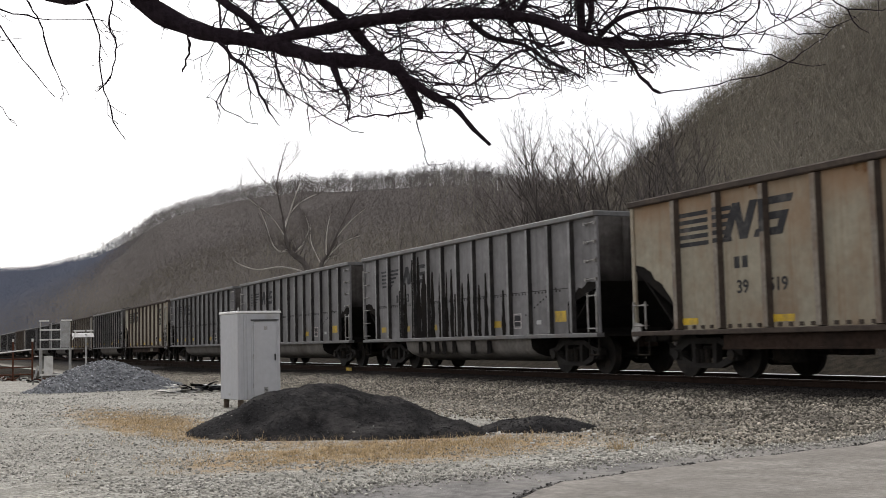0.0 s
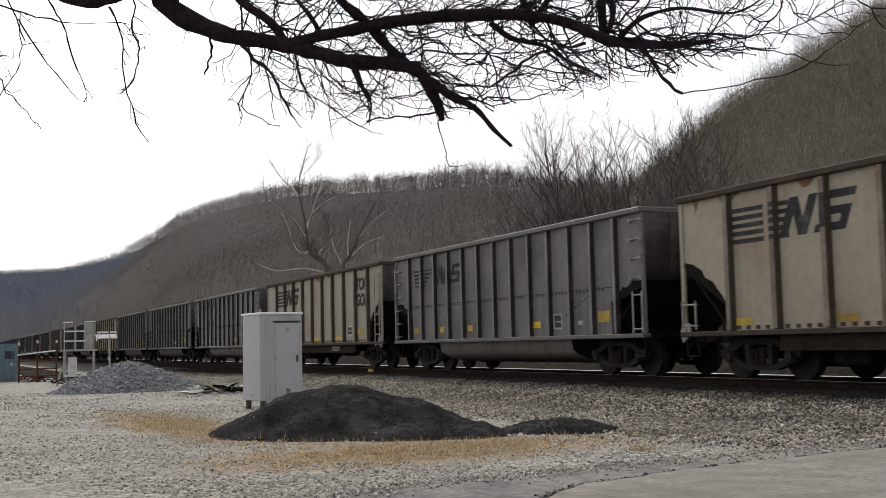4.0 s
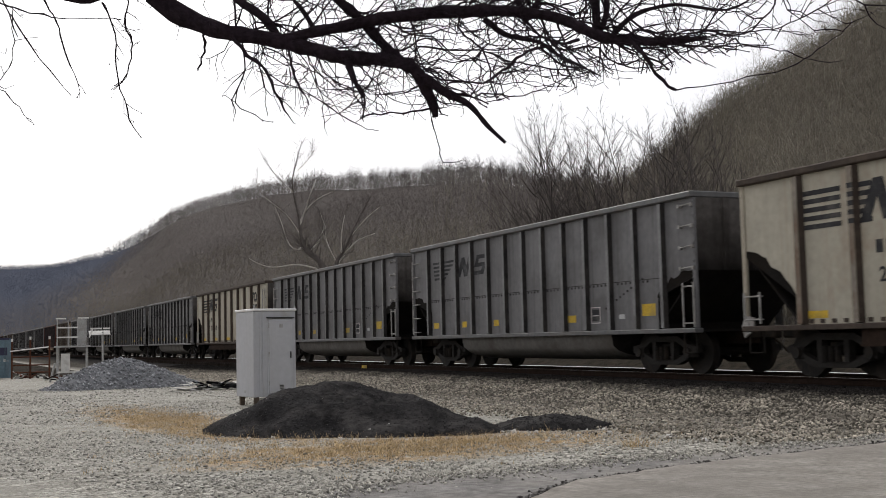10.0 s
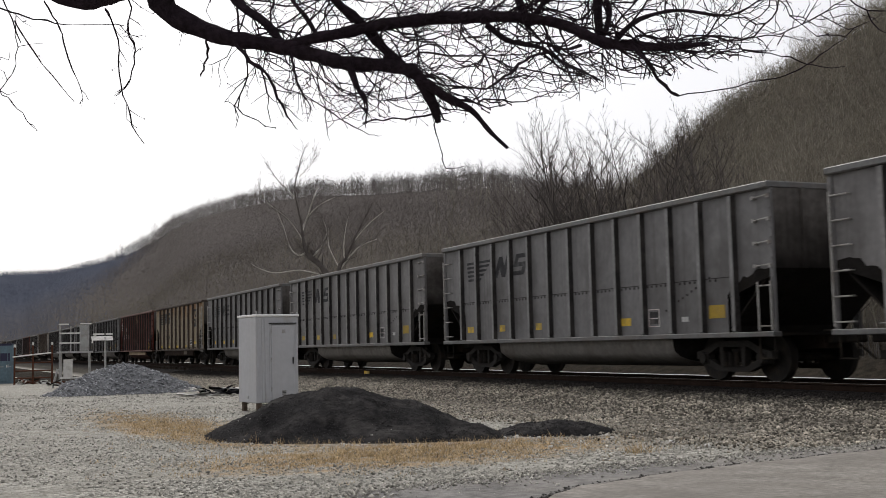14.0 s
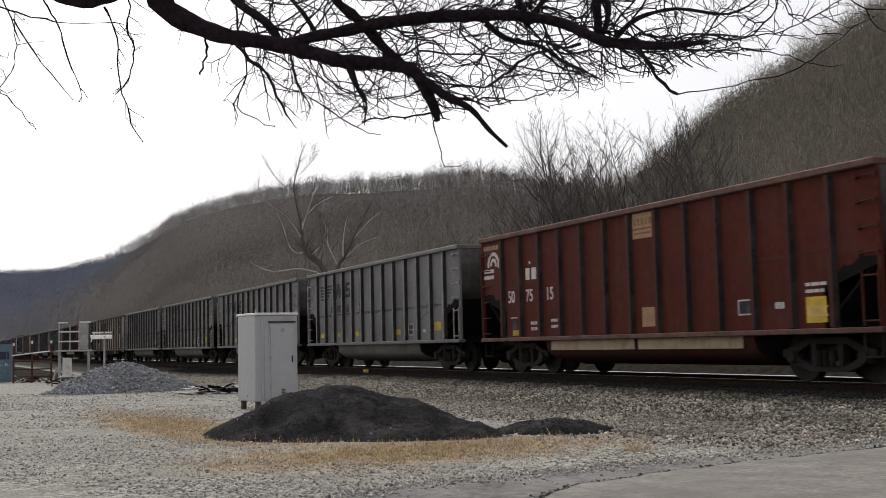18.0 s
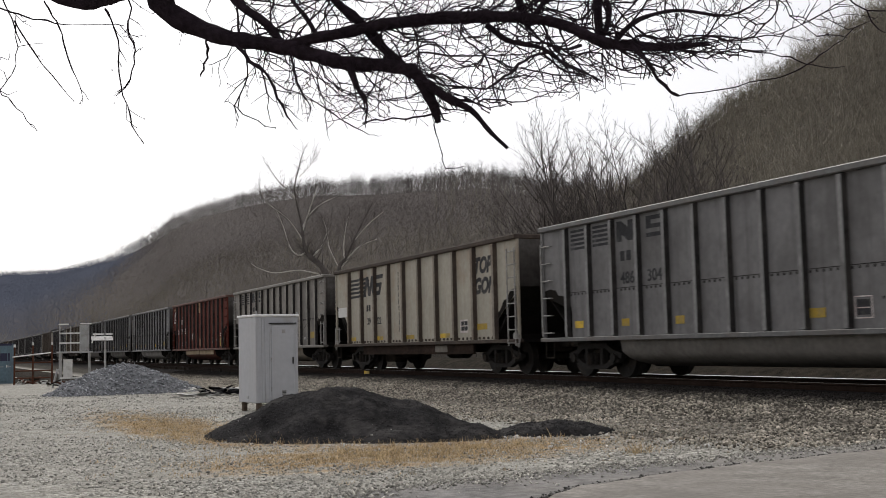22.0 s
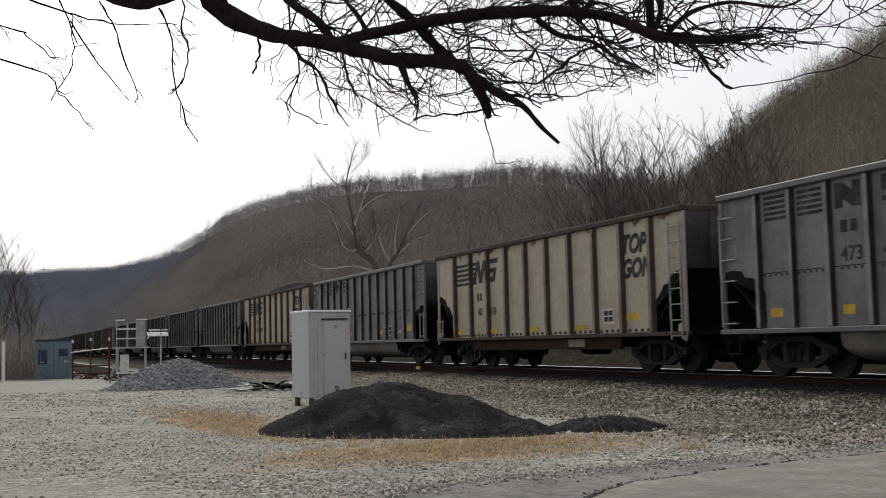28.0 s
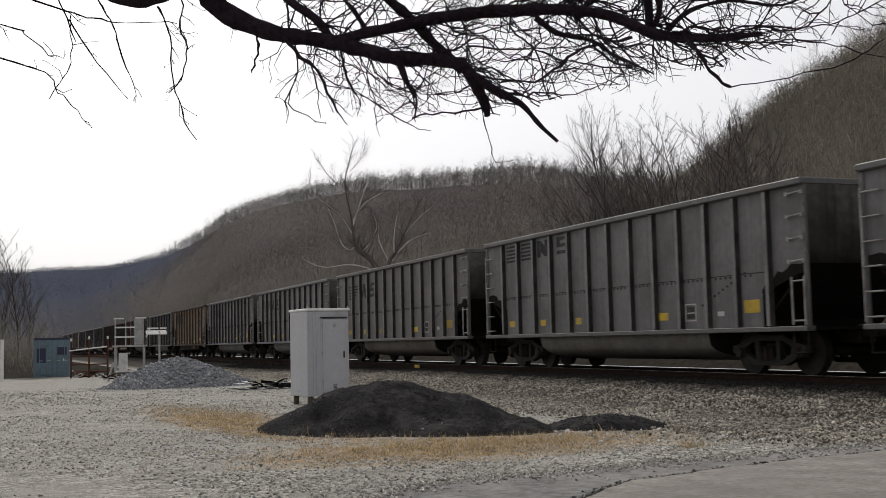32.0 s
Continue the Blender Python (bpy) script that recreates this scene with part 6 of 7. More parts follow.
def equipment_cabinet():
    """Tall steel cabinet on four short posts, with a recessed door."""
    w, d, h = 0.95, 0.98, 1.78
    ob = tagged(new("equipment_cabinet"), "pale grey steel trackside equipment cabinet on short posts", "cabinet")
    ob.matrix_basis = pose(6.07, 22.98, 0, 0, 0, 7)
    part("body", box(fresh(), 0, w, 0, d, 0.19, 0.19 + h, 0.012), M["cabinet"], ob)
    bm = fresh()
    box(bm, -0.02, w + 0.02, -0.03, d + 0.03, 0.19 + h, 0.19 + h + 0.05, 0.012)
    part("roof", bm, M["cabinet_roof"], ob, "white overhanging roof")
    part("lifting_eye", rod(rod(fresh(), (0.02, 0.0, 2.02), (0.02, 0.0, 2.09), 0.02, 8), (w - 0.02, 0.0, 2.02), (w - 0.02, 0.0, 2.06), 0.02, 8), M["galv"], ob)
    frame_bm = fresh()
    for a in (box(frame_bm, 0.30, 0.335, -0.012, 0, 0.24, 1.83), box(frame_bm, 0.86, 0.885, -0.012, 0, 0.24, 1.83)):
        pass
    part("door_frame", frame_bm, M["cabinet"], ob)
    door = part("door", box(fresh(), 0.338, 0.857, -0.03, -0.002, 0.26, 1.80, 0.008), M["cabinet"], ob)
    part("drip_edge", box(fresh(), 0.29, 0.895, -0.05, 0, 1.815, 1.84), M["black"], ob, "dark drip edge over the door")
    part("handle", box(fresh(), 0.80, 0.83, -0.06, -0.03, 0.98, 1.12, 0.008), M["black"], door, "dark door handle")
    part("vent", box(fresh(), 0.56, 0.66, -0.036, -0.03, 0.33, 0.44), M["galv"], door, "small louvred vent")
    for k in range(3):
        z = 0.35 + k * 0.03
        part("louvre", box(fresh(), 0.57, 0.65, -0.044, -0.036, z, z + 0.012), M["black"], door)
    part("label_plate", box(fresh(), 0.57, 0.65, -0.034, -0.03, 1.62, 1.70), M["galv"], door)
    for z in (0.42, 1.02, 1.62):
        part("hinge", rod(fresh(), (0.335, -0.03, z), (0.335, -0.03, z + 0.1), 0.014, 8), M["galv"], door)
    # folded corner strip beside the door
    for x in (0.03, 0.13, 0.20):
        part("rib", box(fresh(), x, x + 0.035, -0.015, 0, 0.2, 1.93), M["cabinet"], ob)
    part("latch", box(fresh(), -0.012, 0, 0.42, 0.5, 0.27, 0.33), M["galv"], ob)
    for x in (0.05, w - 0.13):
        for y in (0.05, d - 0.13):
            part("post", box(fresh(), x, x + 0.09, y, y + 0.09, -0.05, 0.19), M["wood_old"], ob, "short timber post")
    return ob


equipment_cabinet()
bricks = tagged(new("concrete_block"), "pale concrete block under the cabinet", "block")
part("block", box(fresh(), -0.2, 0.2, -0.1, 0.1, 0, 0.15, 0.012), M["white"], bricks)
bricks.matrix_basis = pose(6.07, 22.98, 0, 0, 0, 7) @ pose(0.42, 0.32, -0.004)


def heap(name, x, y, long, wide, high, turn, mat, label, seed, tail=0.0, rough=0.05, flat=2.0):
    """A heap of loose stuff: an uneven mound with ravelled flanks; tail: it runs out towards +long."""
    rnd = random.Random(seed)
    ox, oy = rnd.uniform(0, 50), rnd.uniform(0, 50)
    n, k = 72, 22
    v, t = [], []
    for i in range(k + 1):
        for j in range(n):
            a = 6.2832 * j / n
            wob = 1 + 0.14 * noise.noise((math.cos(a) * 1.3 + ox, math.sin(a) * 1.3, oy)) + 0.06 * noise.noise((math.cos(a) * 5 + ox, math.sin(a) * 5, oy))
            f = i / k
            lx, ly = math.cos(a) * long / 2 * f * wob, math.sin(a) * wide / 2 * f * wob
            if lx > 0:
                lx *= 1 + tail
            h = high * max(0.0, (1 - f ** flat) * (1 - 0.84 / flat * f)) + (noise.noise((lx * 2.2 + ox, ly * 2.2 + oy, 0)) * rough * 2.2 + noise.noise((lx * 9, ly * 9, ox)) * rough * 0.8) * min(1, 6 * (1 - f))
            v.append((lx, ly, h - 0.03 * (f == 1)))
    for i in range(k):
        for j in range(n):
            a, b = i * n + j, i * n + (j + 1) % n
            t += [(a, a + n, b + n), (a, b + n, b)]
    ob = soup(name, v, t, mat)
    ob.location, ob.rotation_euler = (x, y, float(land(x, y)) - 0.01), (0, 0, radians(turn))
    tagged(ob, label, "heap")
    return ob


def pebble(rnd):
    """A broken stone with flat faces and sharp edges."""
    bm = fresh()
    for _ in range(9):
        q = Vector((rnd.uniform(-1, 1), rnd.uniform(-1, 1), rnd.uniform(-1, 1))).normalized() * rnd.uniform(0.8, 1.25)
        bm.verts.new((q.x, q.y * 0.85, q.z * 0.7))
    bmesh.ops.convex_hull(bm, input=bm.verts[:])
    bmesh.ops.triangulate(bm, faces=bm.faces[:])
    bm.verts.index_update()
    v = np.array([tuple(x.co) for x in bm.verts])
    t = np.array([[x.index for x in f.verts] for f in bm.faces])
    bm.free()
    return v, t


def lozenge(rnd, sharp=0.3):
    """A small stone of eight facets."""
    v = np.array([(1, 0, 0), (-1, 0, 0), (0, 1, 0), (0, -1, 0), (0, 0, 0.42), (0, 0, -0.42)], float)
    v += np.array([[rnd.uniform(-sharp, sharp) for _ in range(3)] for _ in range(6)])
    return v, np.array(((0, 2, 4), (2, 1, 4), (1, 3, 4), (3, 0, 4), (2, 0, 5), (1, 2, 5), (3, 1, 5), (0, 3, 5)))


stone_kinds = [pebble(rnd) for _ in range(10)]
chip_kinds = [lozenge(rnd) for _ in range(10)]


def strew(name, kinds, xs, ys, zs, sizes, mat, label, rng, category="stones"):
    """Many stones in one mesh, each turned its own way."""
    n = len(xs)
    which = rng.integers(0, len(kinds), n)
    vs, ts, base = [], [], 0
    for k in range(len(kinds)):
        idx = np.nonzero(which == k)[0]
        if not len(idx):
            continue
        v, t = kinds[k]
        a, b = rng.uniform(0, 6.28, len(idx)), rng.uniform(-1.2, 1.2, len(idx))
        c, s, cb, sb = np.cos(a)[:, None], np.sin(a)[:, None], np.cos(b)[:, None], np.sin(b)[:, None]
        x0, y0, z0 = v[:, 0][None], v[:, 1][None], v[:, 2][None]
        y1, z1 = y0 * cb - z0 * sb, y0 * sb + z0 * cb
        w = np.stack([x0 * c - y1 * s, x0 * s + y1 * c, z1], -1) * sizes[idx][:, None, None]
        w += np.stack([xs[idx], ys[idx], zs[idx]], -1)[:, None, :]
        vs.append(w.reshape(-1, 3))
        ts.append((t[None] + (np.arange(len(idx)) * len(v))[:, None, None]).reshape(-1, 3) + base)
        base += len(idx) * len(v)
    return tagged(soup(name, np.concatenate(vs), np.concatenate(ts), mat), label, category, kind="stuff")


coal_heap = heap("coal_mound", 5.45, 16.25, 4.0, 3.3, 0.74, -49, M["coal_dirt"], "low black heap of coal dirt on the lot", 3, 0.45, 0.05)
small_heap = heap("coal_mound", 8.15, 14.3, 1.7, 1.35, 0.18, -30, M["coal_dirt"], "small flat black heap of coal dirt", 9, 0.1, 0.03, 4.0)
stone_heap = heap("stone_mound", 5.6, 38.0, 4.9, 3.8, 0.98, 8, M["grey_stone"], "blue-grey heap of crushed stone", 5, 0.1, 0.05)


def stones_on(ob, count, lo, hi, kinds, mat, name, label, seed):
    """Stones strewn over a heap's own surface."""
    rng = np.random.default_rng(seed)
    me = ob.data
    co = np.empty(len(me.vertices) * 3)
    me.vertices.foreach_get("co", co)
    co = co.reshape(-1, 3)
    m = np.array(Matrix.LocRotScale(ob.location, ob.rotation_euler, None))
    co = co @ m[:3, :3].T + m[:3, 3]
    tri = np.array([tuple(p.vertices) for p in me.polygons])
    a, b, c = co[tri[:, 0]], co[tri[:, 1]], co[tri[:, 2]]
    area = np.linalg.norm(np.cross(b - a, c - a), axis=1)
    pick = rng.choice(len(tri), count, p=area / area.sum())
    u, w = rng.random(count), rng.random(count)
    flip = u + w > 1
    u[flip], w[flip] = 1 - u[flip], 1 - w[flip]
    p = a[pick] + (b[pick] - a[pick]) * u[:, None] + (c[pick] - a[pick]) * w[:, None]
    size = lo + (hi - lo) * rng.random(count) ** 2.5
    return strew(name, kinds, p[:, 0], p[:, 1], p[:, 2] + size * 0.15, size, mat, label, rng)


stones_on(coal_heap, 12000, 0.004, 0.018, chip_kinds, M["coal_lump"], "coal_lumps", "black lumps on the coal heap", 1)
stones_on(small_heap, 1300, 0.005, 0.024, chip_kinds, M["coal_lump"], "coal_lumps", "black lumps on the small heap", 2)
stones_on(stone_heap, 4200, 0.02, 0.07, chip_kinds, M["grey_stone"], "heap_stones", "blue-grey stones of the heap", 3)

stones_on(coal_heap, 45, 0.008, 0.026, stone_kinds, M["pale_stone"], "pale_stones", "pale stones on the coal heap", 4)

# pale bits on the lot
rng = np.random.default_rng(21)
xs, ys = rng.uniform(4.2, 8.6, 60), np.zeros(60)
ys = 21.4 - 1.0 * xs + rng.uniform(-2.2, 1.2, 60)
strew("pale_stones", stone_kinds, xs, ys, land(xs, ys) + 0.01, rng.uniform(0.015, 0.05, 60), M["white"], "scattered pale stones on the lot", rng)

# ballast: dense near the crossing, thinning out down the track
def ballast():
    rng = np.random.default_rng(31)
    n = 100000
    y = 6 + 64 * rng.random(n) ** 1.9
    x = rng.uniform(7.8, 14.35, n)
    gone = rng.random(n) > ease(7.9, 9.9, x + 0.3 * np.sin(y * 1.1)) * (y > road_edge(x))
    x, y = x[~gone], y[~gone]
    z = np.maximum(bed_z(x, y), land(x, y) + 0.006)
    s = rng.uniform(0.015, 0.036, len(x)) * (1 + np.clip(y - 20, 0, 50) * 0.012)
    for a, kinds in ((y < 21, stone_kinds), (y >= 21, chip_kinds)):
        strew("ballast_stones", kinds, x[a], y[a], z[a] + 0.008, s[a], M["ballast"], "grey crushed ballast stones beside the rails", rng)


def lot_gravel():
    rng = np.random.default_rng(32)
    n = 120000
    r = 6.5 + 34 * rng.random(n) ** 1.7
    a = np.radians(rng.uniform(-1, 48, n))
    x, y = r * np.sin(a), r * np.cos(a)
    ok = (x < 9.6) & (y > road_edge(x) + 0.05)
    patch = np.sin(x * 1.1 + y * 0.4) + np.sin(y * 0.9 - x * 0.5 + 1) + np.sin(x * 2.7 + y * 1.9)
    ok &= rng.random(n) < 0.55 + 0.25 * patch
    x, y = x[ok], y[ok]
    s = 0.007 + 0.02 * rng.random(len(x)) ** 2.2
    s *= 1 + np.clip(r[ok] - 15, 0, 30) * 0.03
 
    # crumbs along the shoulder's border and the broken lip of the asphalt
    for border, lift, count, spread in ((road_edge, 0.02, 4200, 0.3), (road_lip, 0.02, 2200, 0.07)):
        bx = rng.uniform(2.0, 11.5, count)
        by = border(bx) - np.abs(rng.normal(0, spread, count)) * (1 if border is road_edge else -1) + 0.04
        bs = 0.006 + 0.018 * rng.random(count) ** 2
        strew("edge_stones", chip_kinds, bx, by, land(bx, by) + lift + bs * 0.2, bs, M["lot_stone"] if border is road_edge else M["crumb"], "loose crumbs along the road's broken edge", rng)
    strew("lot_stones", chip_kinds, x, y, land(x, y) + s * 0.2, s, M["lot_stone"], "loose pale gravel on the lot", rng)


M["crumb"] = material("dark_asphalt_crumbs", (0.12, 0.115, 0.108), 0.95, 0, 4, 0.3, bump=0.3, fine=40, islands=0.7)
M["lot_stone"] = material("pale_loose_gravel", (0.42, 0.405, 0.36), 0.95, 0, 4, 0.25, bump=0.3, fine=40, islands=0.5)
ballast()
lot_gravel()


def dry_grass():
    """Thin straw blades in tufts round the heaps."""
    rng = np.random.default_rng(41)
    v, t = [], []
    tufts = []
    for k in range(3000):
        if k % 2:
            x, y = rng.normal(3.75, 0.5), rng.normal(19.5, 2.7)
        else:
            x, y = rng.normal(5.4, 1.3), rng.normal(12.8, 0.75)
        if y > road_edge(x) + 0.3:
            tufts.append((x, y, rng.uniform(0.015, 0.06)))
    for u in np.linspace(0, 1, 40):
        tufts.append((4.1 + 3.4 * u + rng.normal(0, 0.15), 15.6 - 2.4 * u - 1.0 * math.sin(u * 3.1) + rng.normal(0, 0.15), rng.uniform(0.06, 0.16)))
    for k in range(10):
        tufts.append((7.5 + rng.normal(0, 0.12), 11.3 + rng.normal(0, 0.12), 0.16))
    for x, y, h in tufts:
        z = float(land(x, y))
        for b in range(9):
            a, l = rng.uniform(0, 6.28), h * rng.uniform(0.5, 1.3)
            bx, by = x + rng.normal(0, 0.05), y + rng.normal(0, 0.05)
            lean = rng.uniform(0.3, 1.3)
            n0, wd = len(v), 0.0035
            c, s = math.cos(a), math.sin(a)
            v += [(bx - s * wd, by + c * wd, z), (bx + s * wd, by - c * wd, z), (bx + c * wd, by + s * wd, z + wd), (bx + c * l * lean, by + s * l * lean, z + l)]
            t += [(n0, n0 + 1, n0 + 3), (n0 + 1, n0 + 2, n0 + 3), (n0 + 2, n0, n0 + 3)]
    tagged(soup("dry_grass", v, t, M["straw"]), "flattened straw-coloured dry grass round the heaps", "grass", kind="stuff")


dry_grass()


def storage_container():
    """The closed double doors of a small shipping container."""
    ob = tagged(new("storage_container"), "faded teal blue steel storage container with double doors", "container")
    z = float(land(3.2, 71))
    ob.matrix_basis = pose(3.22, 70.5, z, 0, 0, -3)
    w, h, d = 1.98, 2.27, 4.0
    part("body", box(fresh(), -w / 2, w / 2, 0, d, 0.05, h, 0.02), M["blue"], ob)
    for s in (-1, 1):
        door = part("door", box(fresh(), s * 0.015, s * (w / 2 - 0.06), -0.05, 0.0, 0.12, h - 0.1, 0.01), M["blue"], ob)
        for x in (0.28, 0.7):
            part("lock_bar", rod(fresh(), (s * x, -0.08, 0.1), (s * x, -0.08, h - 0.08), 0.018, 8), M["blue"], door)
            part("lever", box(fresh(), s * x - 0.02, s * x + 0.2, -0.1, -0.075, 0.95, 0.99), M["galv"], door)
    part("corner_post", box(fresh(), -w / 2 - 0.03, -w / 2 + 0.07, -0.06, 0.05, 0, h + 0.03), M["blue"], ob)
    part("corner_post", box(fresh(), w / 2 - 0.07, w / 2 + 0.03, -0.06, 0.05, 0, h + 0.03), M["blue"], ob)
    part("lintel", box(fresh(), -w / 2 - 0.03, w / 2 + 0.03, -0.06, 0.05, h - 0.08, h + 0.035), M["navy"], ob)
    part("sill", box(fresh(), -w / 2, w / 2, -0.05, 0.05, 0, 0.11), M["blue"], ob)
    part("patch", box(fresh(), -0.85, -0.35, -0.062, -0.05, 0.85, 1.7), M["navy"], ob, "dark navy patch")
    part("patch", box(fresh(), 0.28, 0.82, -0.062, -0.05, 1.3, 1.75), M["navy"], ob, "dark stencilled patch")
    part("notice", box(fresh(), 0.62, 0.74, -0.07, -0.05, 0.92, 1.08), M["white"], ob, "small white notice")


storage_container()


def loading_platform():
    """A steel service platform with railings on legs."""
    ob = tagged(new("loading_platform"), "grey steel service platform with railings", "platform")
    x0, y0 = 5.5, 57.5
    ob.matrix_basis = pose(x0, y0, float(land(x0, y0)), 0, 0, -8)
    w, d, h = 1.35, 1.2, 1.65
    part("deck", box(fresh(), -0.1, w + 0.2, -0.1, d, h, h + 0.08), M["galv"], ob)
    for x in (0, w):
        for y in (0, d - 0.1):
            part("leg", box(fresh(), x, x + 0.1, y, y + 0.1, -0.1, h), M["galv"], ob)
    for x in (0.02, 0.52, 0.95, w):
        tall = 1.36 if x != 0.52 else 1.3
        part("rail_post", box(fresh(), x, x + 0.05, -0.02, 0.05, h, h + tall), M["galv"], ob)
    for z in (0.45, 0.92):
        part("railing", box(fresh(), 0.02, 0.98, -0.03, 0.02, h + z, h + z + 0.07), M["white"], ob)
    part("cap", box(fresh(), -0.02, 0.45, -0.04, 0.06, h + 1.36, h + 1.42), M["white"], ob)
    part("cap", box(fresh(), 0.98, 1.5, -0.04, 0.06, h + 1.38, h + 1.44), M["white"], ob)
    part("back_panel", box(fresh(), 0.98, w, 0.1, 0.14, h + 0.1, h + 1.36), M["galv"], ob)
    part("front_plate", box(fresh(), 0.2, 0.62, 0.3, 0.36, 0.45, 1.35), M["white"], ob, "pale plate under the deck")
    part("cross_bar", box(fresh(), 0.05, w, -0.02, 0.03, 0.42, 0.5), M["white"], ob)
    part("brace", rod(fresh(), (w + 0.05, 0, h), (w + 0.05, 0.0, 0.3), 0.05, 6), M["galv"], ob)
    part("brace", rod(fresh(), (-0.05, 0, 0.9), (-0.3, 0.0, -0.1), 0.05, 6), M["galv"], ob)


loading_platform()


def panel_mast():
    """A thin mast with a tilted panel."""
    ob = tagged(new("panel_mast"), "thin mast with a tilted pale panel beside the stone heap", "mast")
    ob.matrix_basis = pose(7.0, 52.5, float(land(7.0, 52.5)))
    part("mast", rod(fresh(), (0, 0, -0.1), (0, 0, 2.25), 0.045, 8), M["galv"], ob)
    bm = box(fresh(), -0.6, 0.32, -0.015, 0.015, -0.16, 0.16)
    bmesh.ops.transform(bm, matrix=pose(0, 0, 2.2, -55), verts=bm.verts[:])
    part("panel", bm, M["galv"], ob)
    # white bars stand for the highlight along the panel's top edge
    part("lamp_bar", box(fresh(), -0.55, -0.06, -0.14, -0.1, 2.36, 2.43), M["white"], ob)
    part("lamp_bar", box(fresh(), 0.0, 0.3, -0.14, -0.1, 2.36, 2.43), M["white"], ob)
    part("strut", rod(fresh(), (-0.6, -0.15, 2.0), (-0.45, -0.1, 2.38), 0.03, 6), M["white"], ob)


panel_mast()


def pipe_railing():
    """Rusty posts and rails with white caps, beside the container."""
    ob = tagged(new("pipe_railing"), "rusty pipe railing with white-capped posts", "railing")
    ob.matrix_basis = pose(4.05, 66.5, float(land(4.05, 66.5)), 0, 0, -4)
    for x, h in ((0.0, 2.05), (0.95, 2.15), (1.95, 2.15)):
        part("post", rod(fresh(), (x, 0, -0.1), (x, 0, h), 0.05, 8), M["rusty"], ob)
        part("cap", rod(fresh(), (x, 0, h), (x, 0, h + 0.16), 0.055, 8), M["white"], ob, "white post cap")
    for z in (0.35, 0.75, 1.2):
        part("rail", rod(fresh(), (0, 0, z), (1.95, 0, z), 0.035, 6), M["rusty"], ob)
    part("top_rail", rod(fresh(), (-0.1, -0.05, 1.52), (1.9, -0.05, 1.72), 0.035, 6), M["white"], ob, "white top rail")


pipe_railing()


def scrap_heap(x, y, rnd, label):
    """Loose rusty and white scrap."""
    ob = tagged(new("scrap_pile"), label, "scrap")
    ob.location = (x, y, float(land(x, y)))
    for k in range(16):
        bm = box(fresh(), -rnd.uniform(0.15, 0.5), rnd.uniform(0.15, 0.5), -0.06, 0.06, -0.03, 0.03)
        bmesh.ops.transform(bm, matrix=pose(rnd.uniform(-0.9, 0.9), rnd.uniform(-0.4, 0.4), rnd.uniform(0.03, 0.3), rnd.uniform(-20, 20), rnd.uniform(-25, 25), rnd.uniform(0, 180)), verts=bm.verts[:])
        part("scrap_bar", bm, rnd.choice((M["rusty"], M["rusty"], M["white"], M["truck"])), ob)


scrap_heap(4.9, 67.5, random.Random(4), "low pile of rusty and white scrap by the railing")
scrap_heap(5.7, 56.6, random.Random(14), "tangle of dark scrap under the platform")


def rubbish(x, y, turn, rnd):
    """Flattened black and white sheeting."""
    ob = tagged(new("rubbish_pile"), "flattened black and white plastic sheeting on the gravel", "rubbish")
    ob.matrix_basis = pose(x, y, float(land(x, y)) + 0.01, 0, 0, turn)
    for k in range(13):
        bm = fresh()
        bmesh.ops.create_grid(bm, x_segments=5, y_segments=4, size=0.5)
        sx, sy = rnd.uniform(0.35, 0.75), rnd.uniform(0.3, 0.55)
        for q in bm.verts:
            q.co.x, q.co.y = q.co.x * sx, q.co.y * sy
            q.co.z = 0.05 + 0.05 * noise.noise((q.co.x * 7 + k, q.co.y * 7, k))
        res = bmesh.ops.extrude_face_region(bm, geom=bm.faces[:])
        for e in res["geom"]:
            if isinstance(e, bmesh.types.BMVert):
                e.co.z += 0.012
        bmesh.ops.transform(bm, matrix=pose(-0.65 + 1.45 * k / 12 + rnd.uniform(-0.1, 0.1), rnd.uniform(-0.25, 0.25), rnd.uniform(-0.02, 0.16), rnd.uniform(-18, 18), rnd.uniform(-20, 20), rnd.uniform(0, 180)), verts=bm.verts[:])
        white = k in (0, 1, 2, 3, 6, 10)
        part("sheet", bm, M["white"] if white else M["coal"], ob)


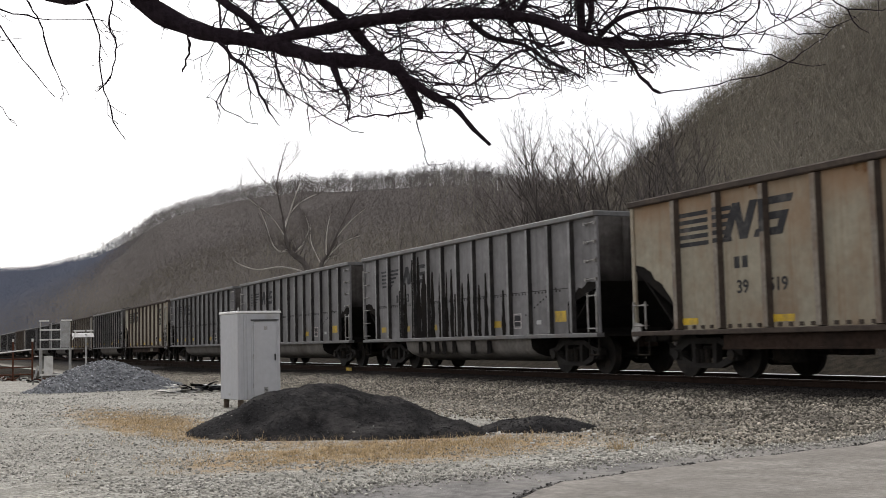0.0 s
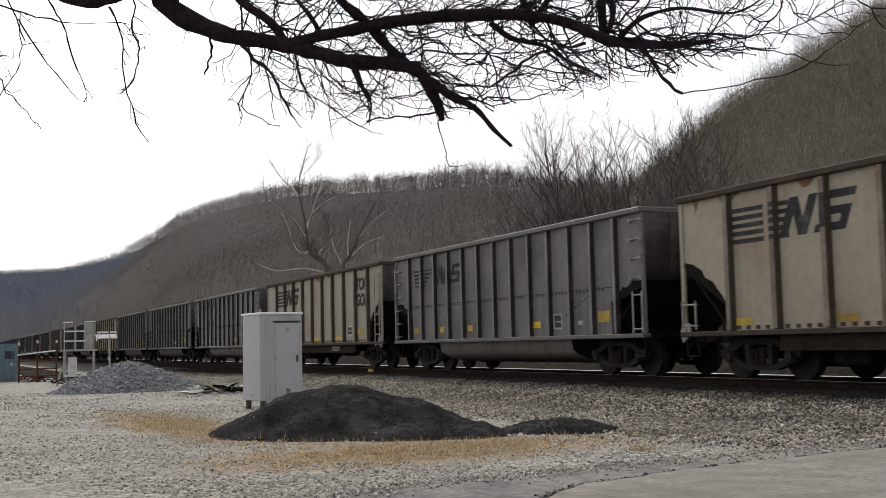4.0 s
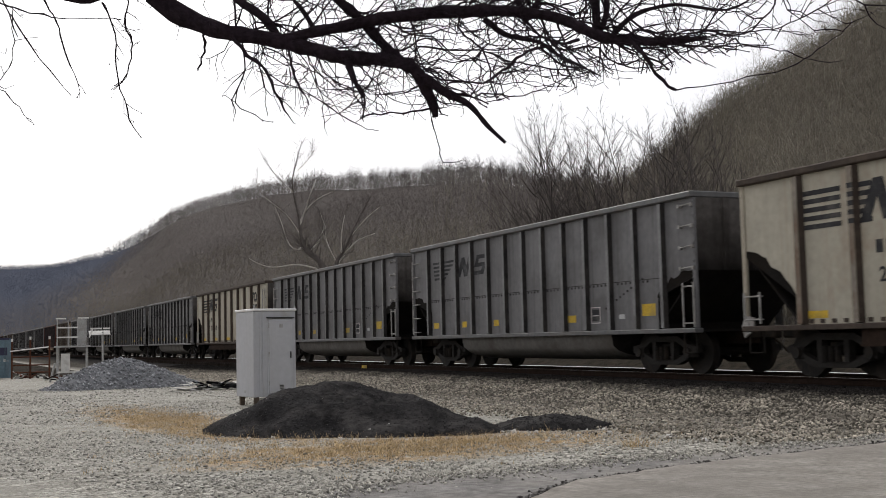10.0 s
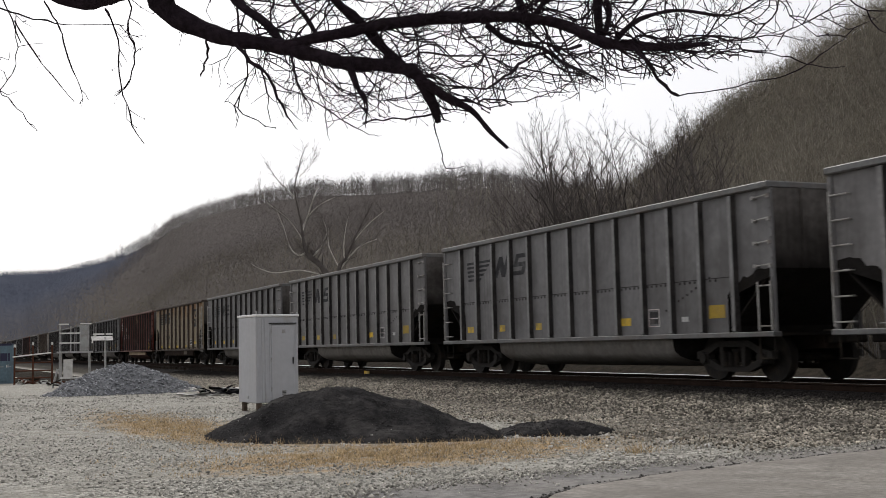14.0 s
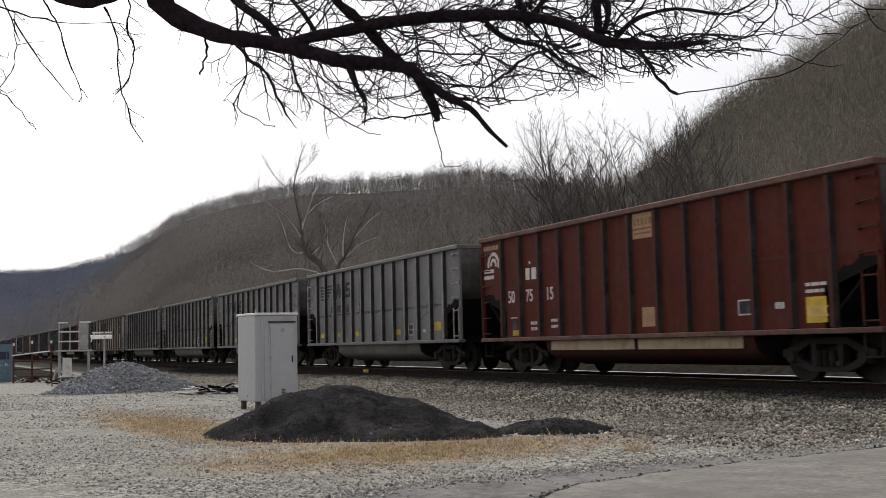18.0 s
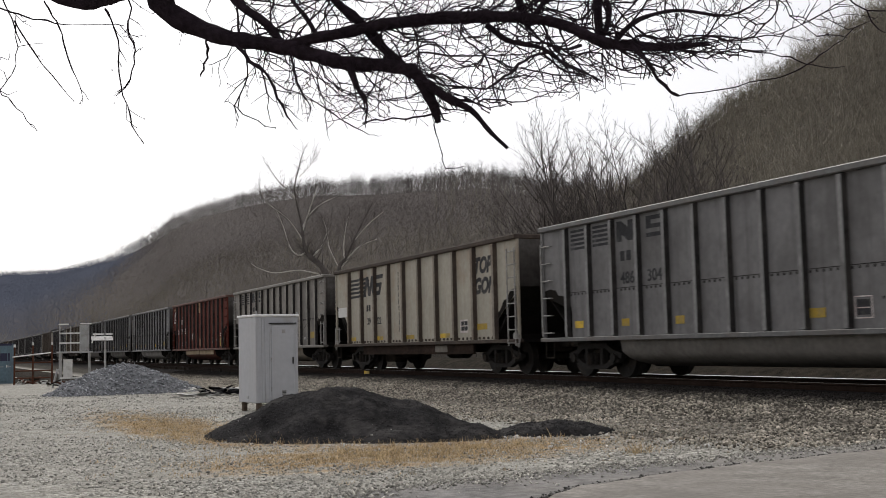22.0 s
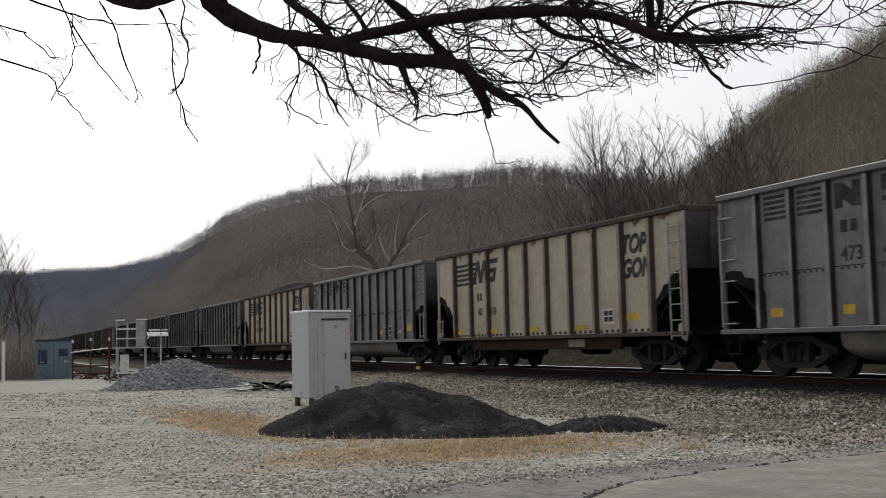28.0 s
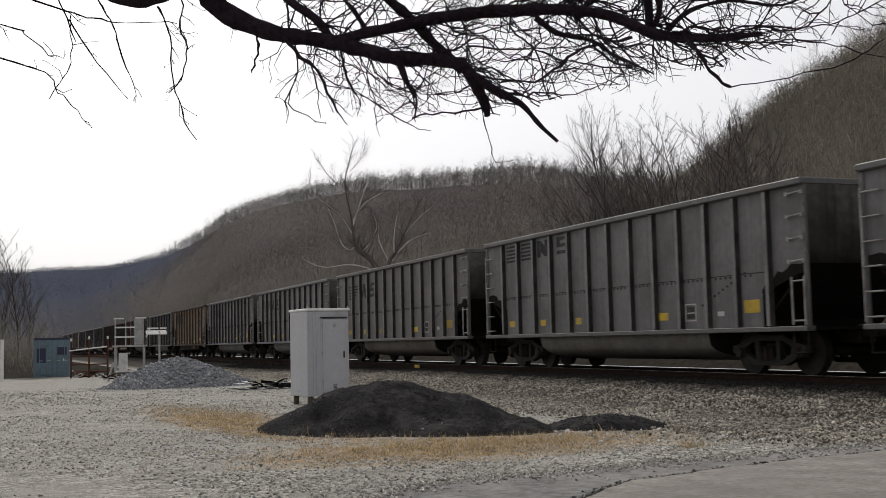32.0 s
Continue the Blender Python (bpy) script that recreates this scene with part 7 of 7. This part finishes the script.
rubbish(7.3, 32.6, -25, random.Random(6))
flag = tagged(new("rail_marker"), "small yellow marker clipped to the foot of the rail", "marker")
part("clip", box(fresh(), -0.03, 0.03, -0.03, 0.03, 0.0, 0.05), M["galv"], flag)
part("tag", box(fresh(), -0.06, -0.03, -0.24, 0.24, 0.0, 0.13, 0.004), M["yellow"], flag, "yellow plate")
flag.location = (TRACK_X - 0.7525 - 0.1, 39.75, RAIL_Z - 0.178)
post = tagged(new("gate_post"), "pale weathered post at the edge of the lot", "post")
part("shaft", box(fresh(), -0.09, 0.09, -0.09, 0.09, -0.1, 2.2, 0.01), M["white"], post)
part("cap", box(fresh(), -0.14, 0.14, -0.14, 0.14, 2.2, 2.26, 0.01), M["galv"], post)
post.location = (0.45, 66.0, float(land(0.45, 66.0)))


# ---- everything that moves ----
def train_shift(t):
    """Metres that the train has gone after t seconds; it gathers speed slowly."""
    return 16.2627 * t + 0.0229 * t * t - 0.00016 * t ** 3


# slack of the couplings: how far a joint between two cars stands from its even place
SLACK_AT = (2, 4, 7, 8, 10, 11, 12, 13, 14, 15, 20, 22, 24, 26, 27, 31, 32, 34)
SLACK = (0.04, -0.24, -0.22, 0.27, -0.12, -0.15, 0.07, -0.17, -0.09, -0.05, 0.11, 0.11, -0.13, -0.14, 0.11, 0.07, -0.04, 0.01)


def joint(j):
    """Where the coupling ahead of car j stands at the start."""
    return 4.785 + PITCH * j + float(np.interp(j, SLACK_AT, SLACK))


def turn_wheels(car, y0):
    """The wheelsets roll while their car is close by; far down the line they are too small to be seen turning."""
    rows, last = [], 0.0
    for k in range(0, 32 * FPS + 1):
        t = k / FPS
        gone = train_shift(t)
        if -14 < y0 - gone < 42 or k in (0, 32 * FPS):
            if rows and k - rows[-1][2] > 1:
                rows.append((t - 1 / FPS, rows[-1][1], k - 1))
                last = gone - rows[-1][1] * 0.457
            if not rows:
                last = gone
            rows.append((t, (gone - last) / 0.457, k))
    for w in [o for o in car.children_recursive if o.name.startswith("wheelset")]:
        x, y, z = w.location
        walk(w, [(t, pose(x, y, z, math.degrees(a))) for t, a, _ in rows])


def motions():
    for j, car in enumerate(train):
        y0 = (joint(j) + joint(j + 1)) / 2
        walk(car, [(t, pose(TRACK_X, y0 - train_shift(t), RAIL_Z)) for t in range(0, 33, 2)])
        turn_wheels(car, y0)


motions()
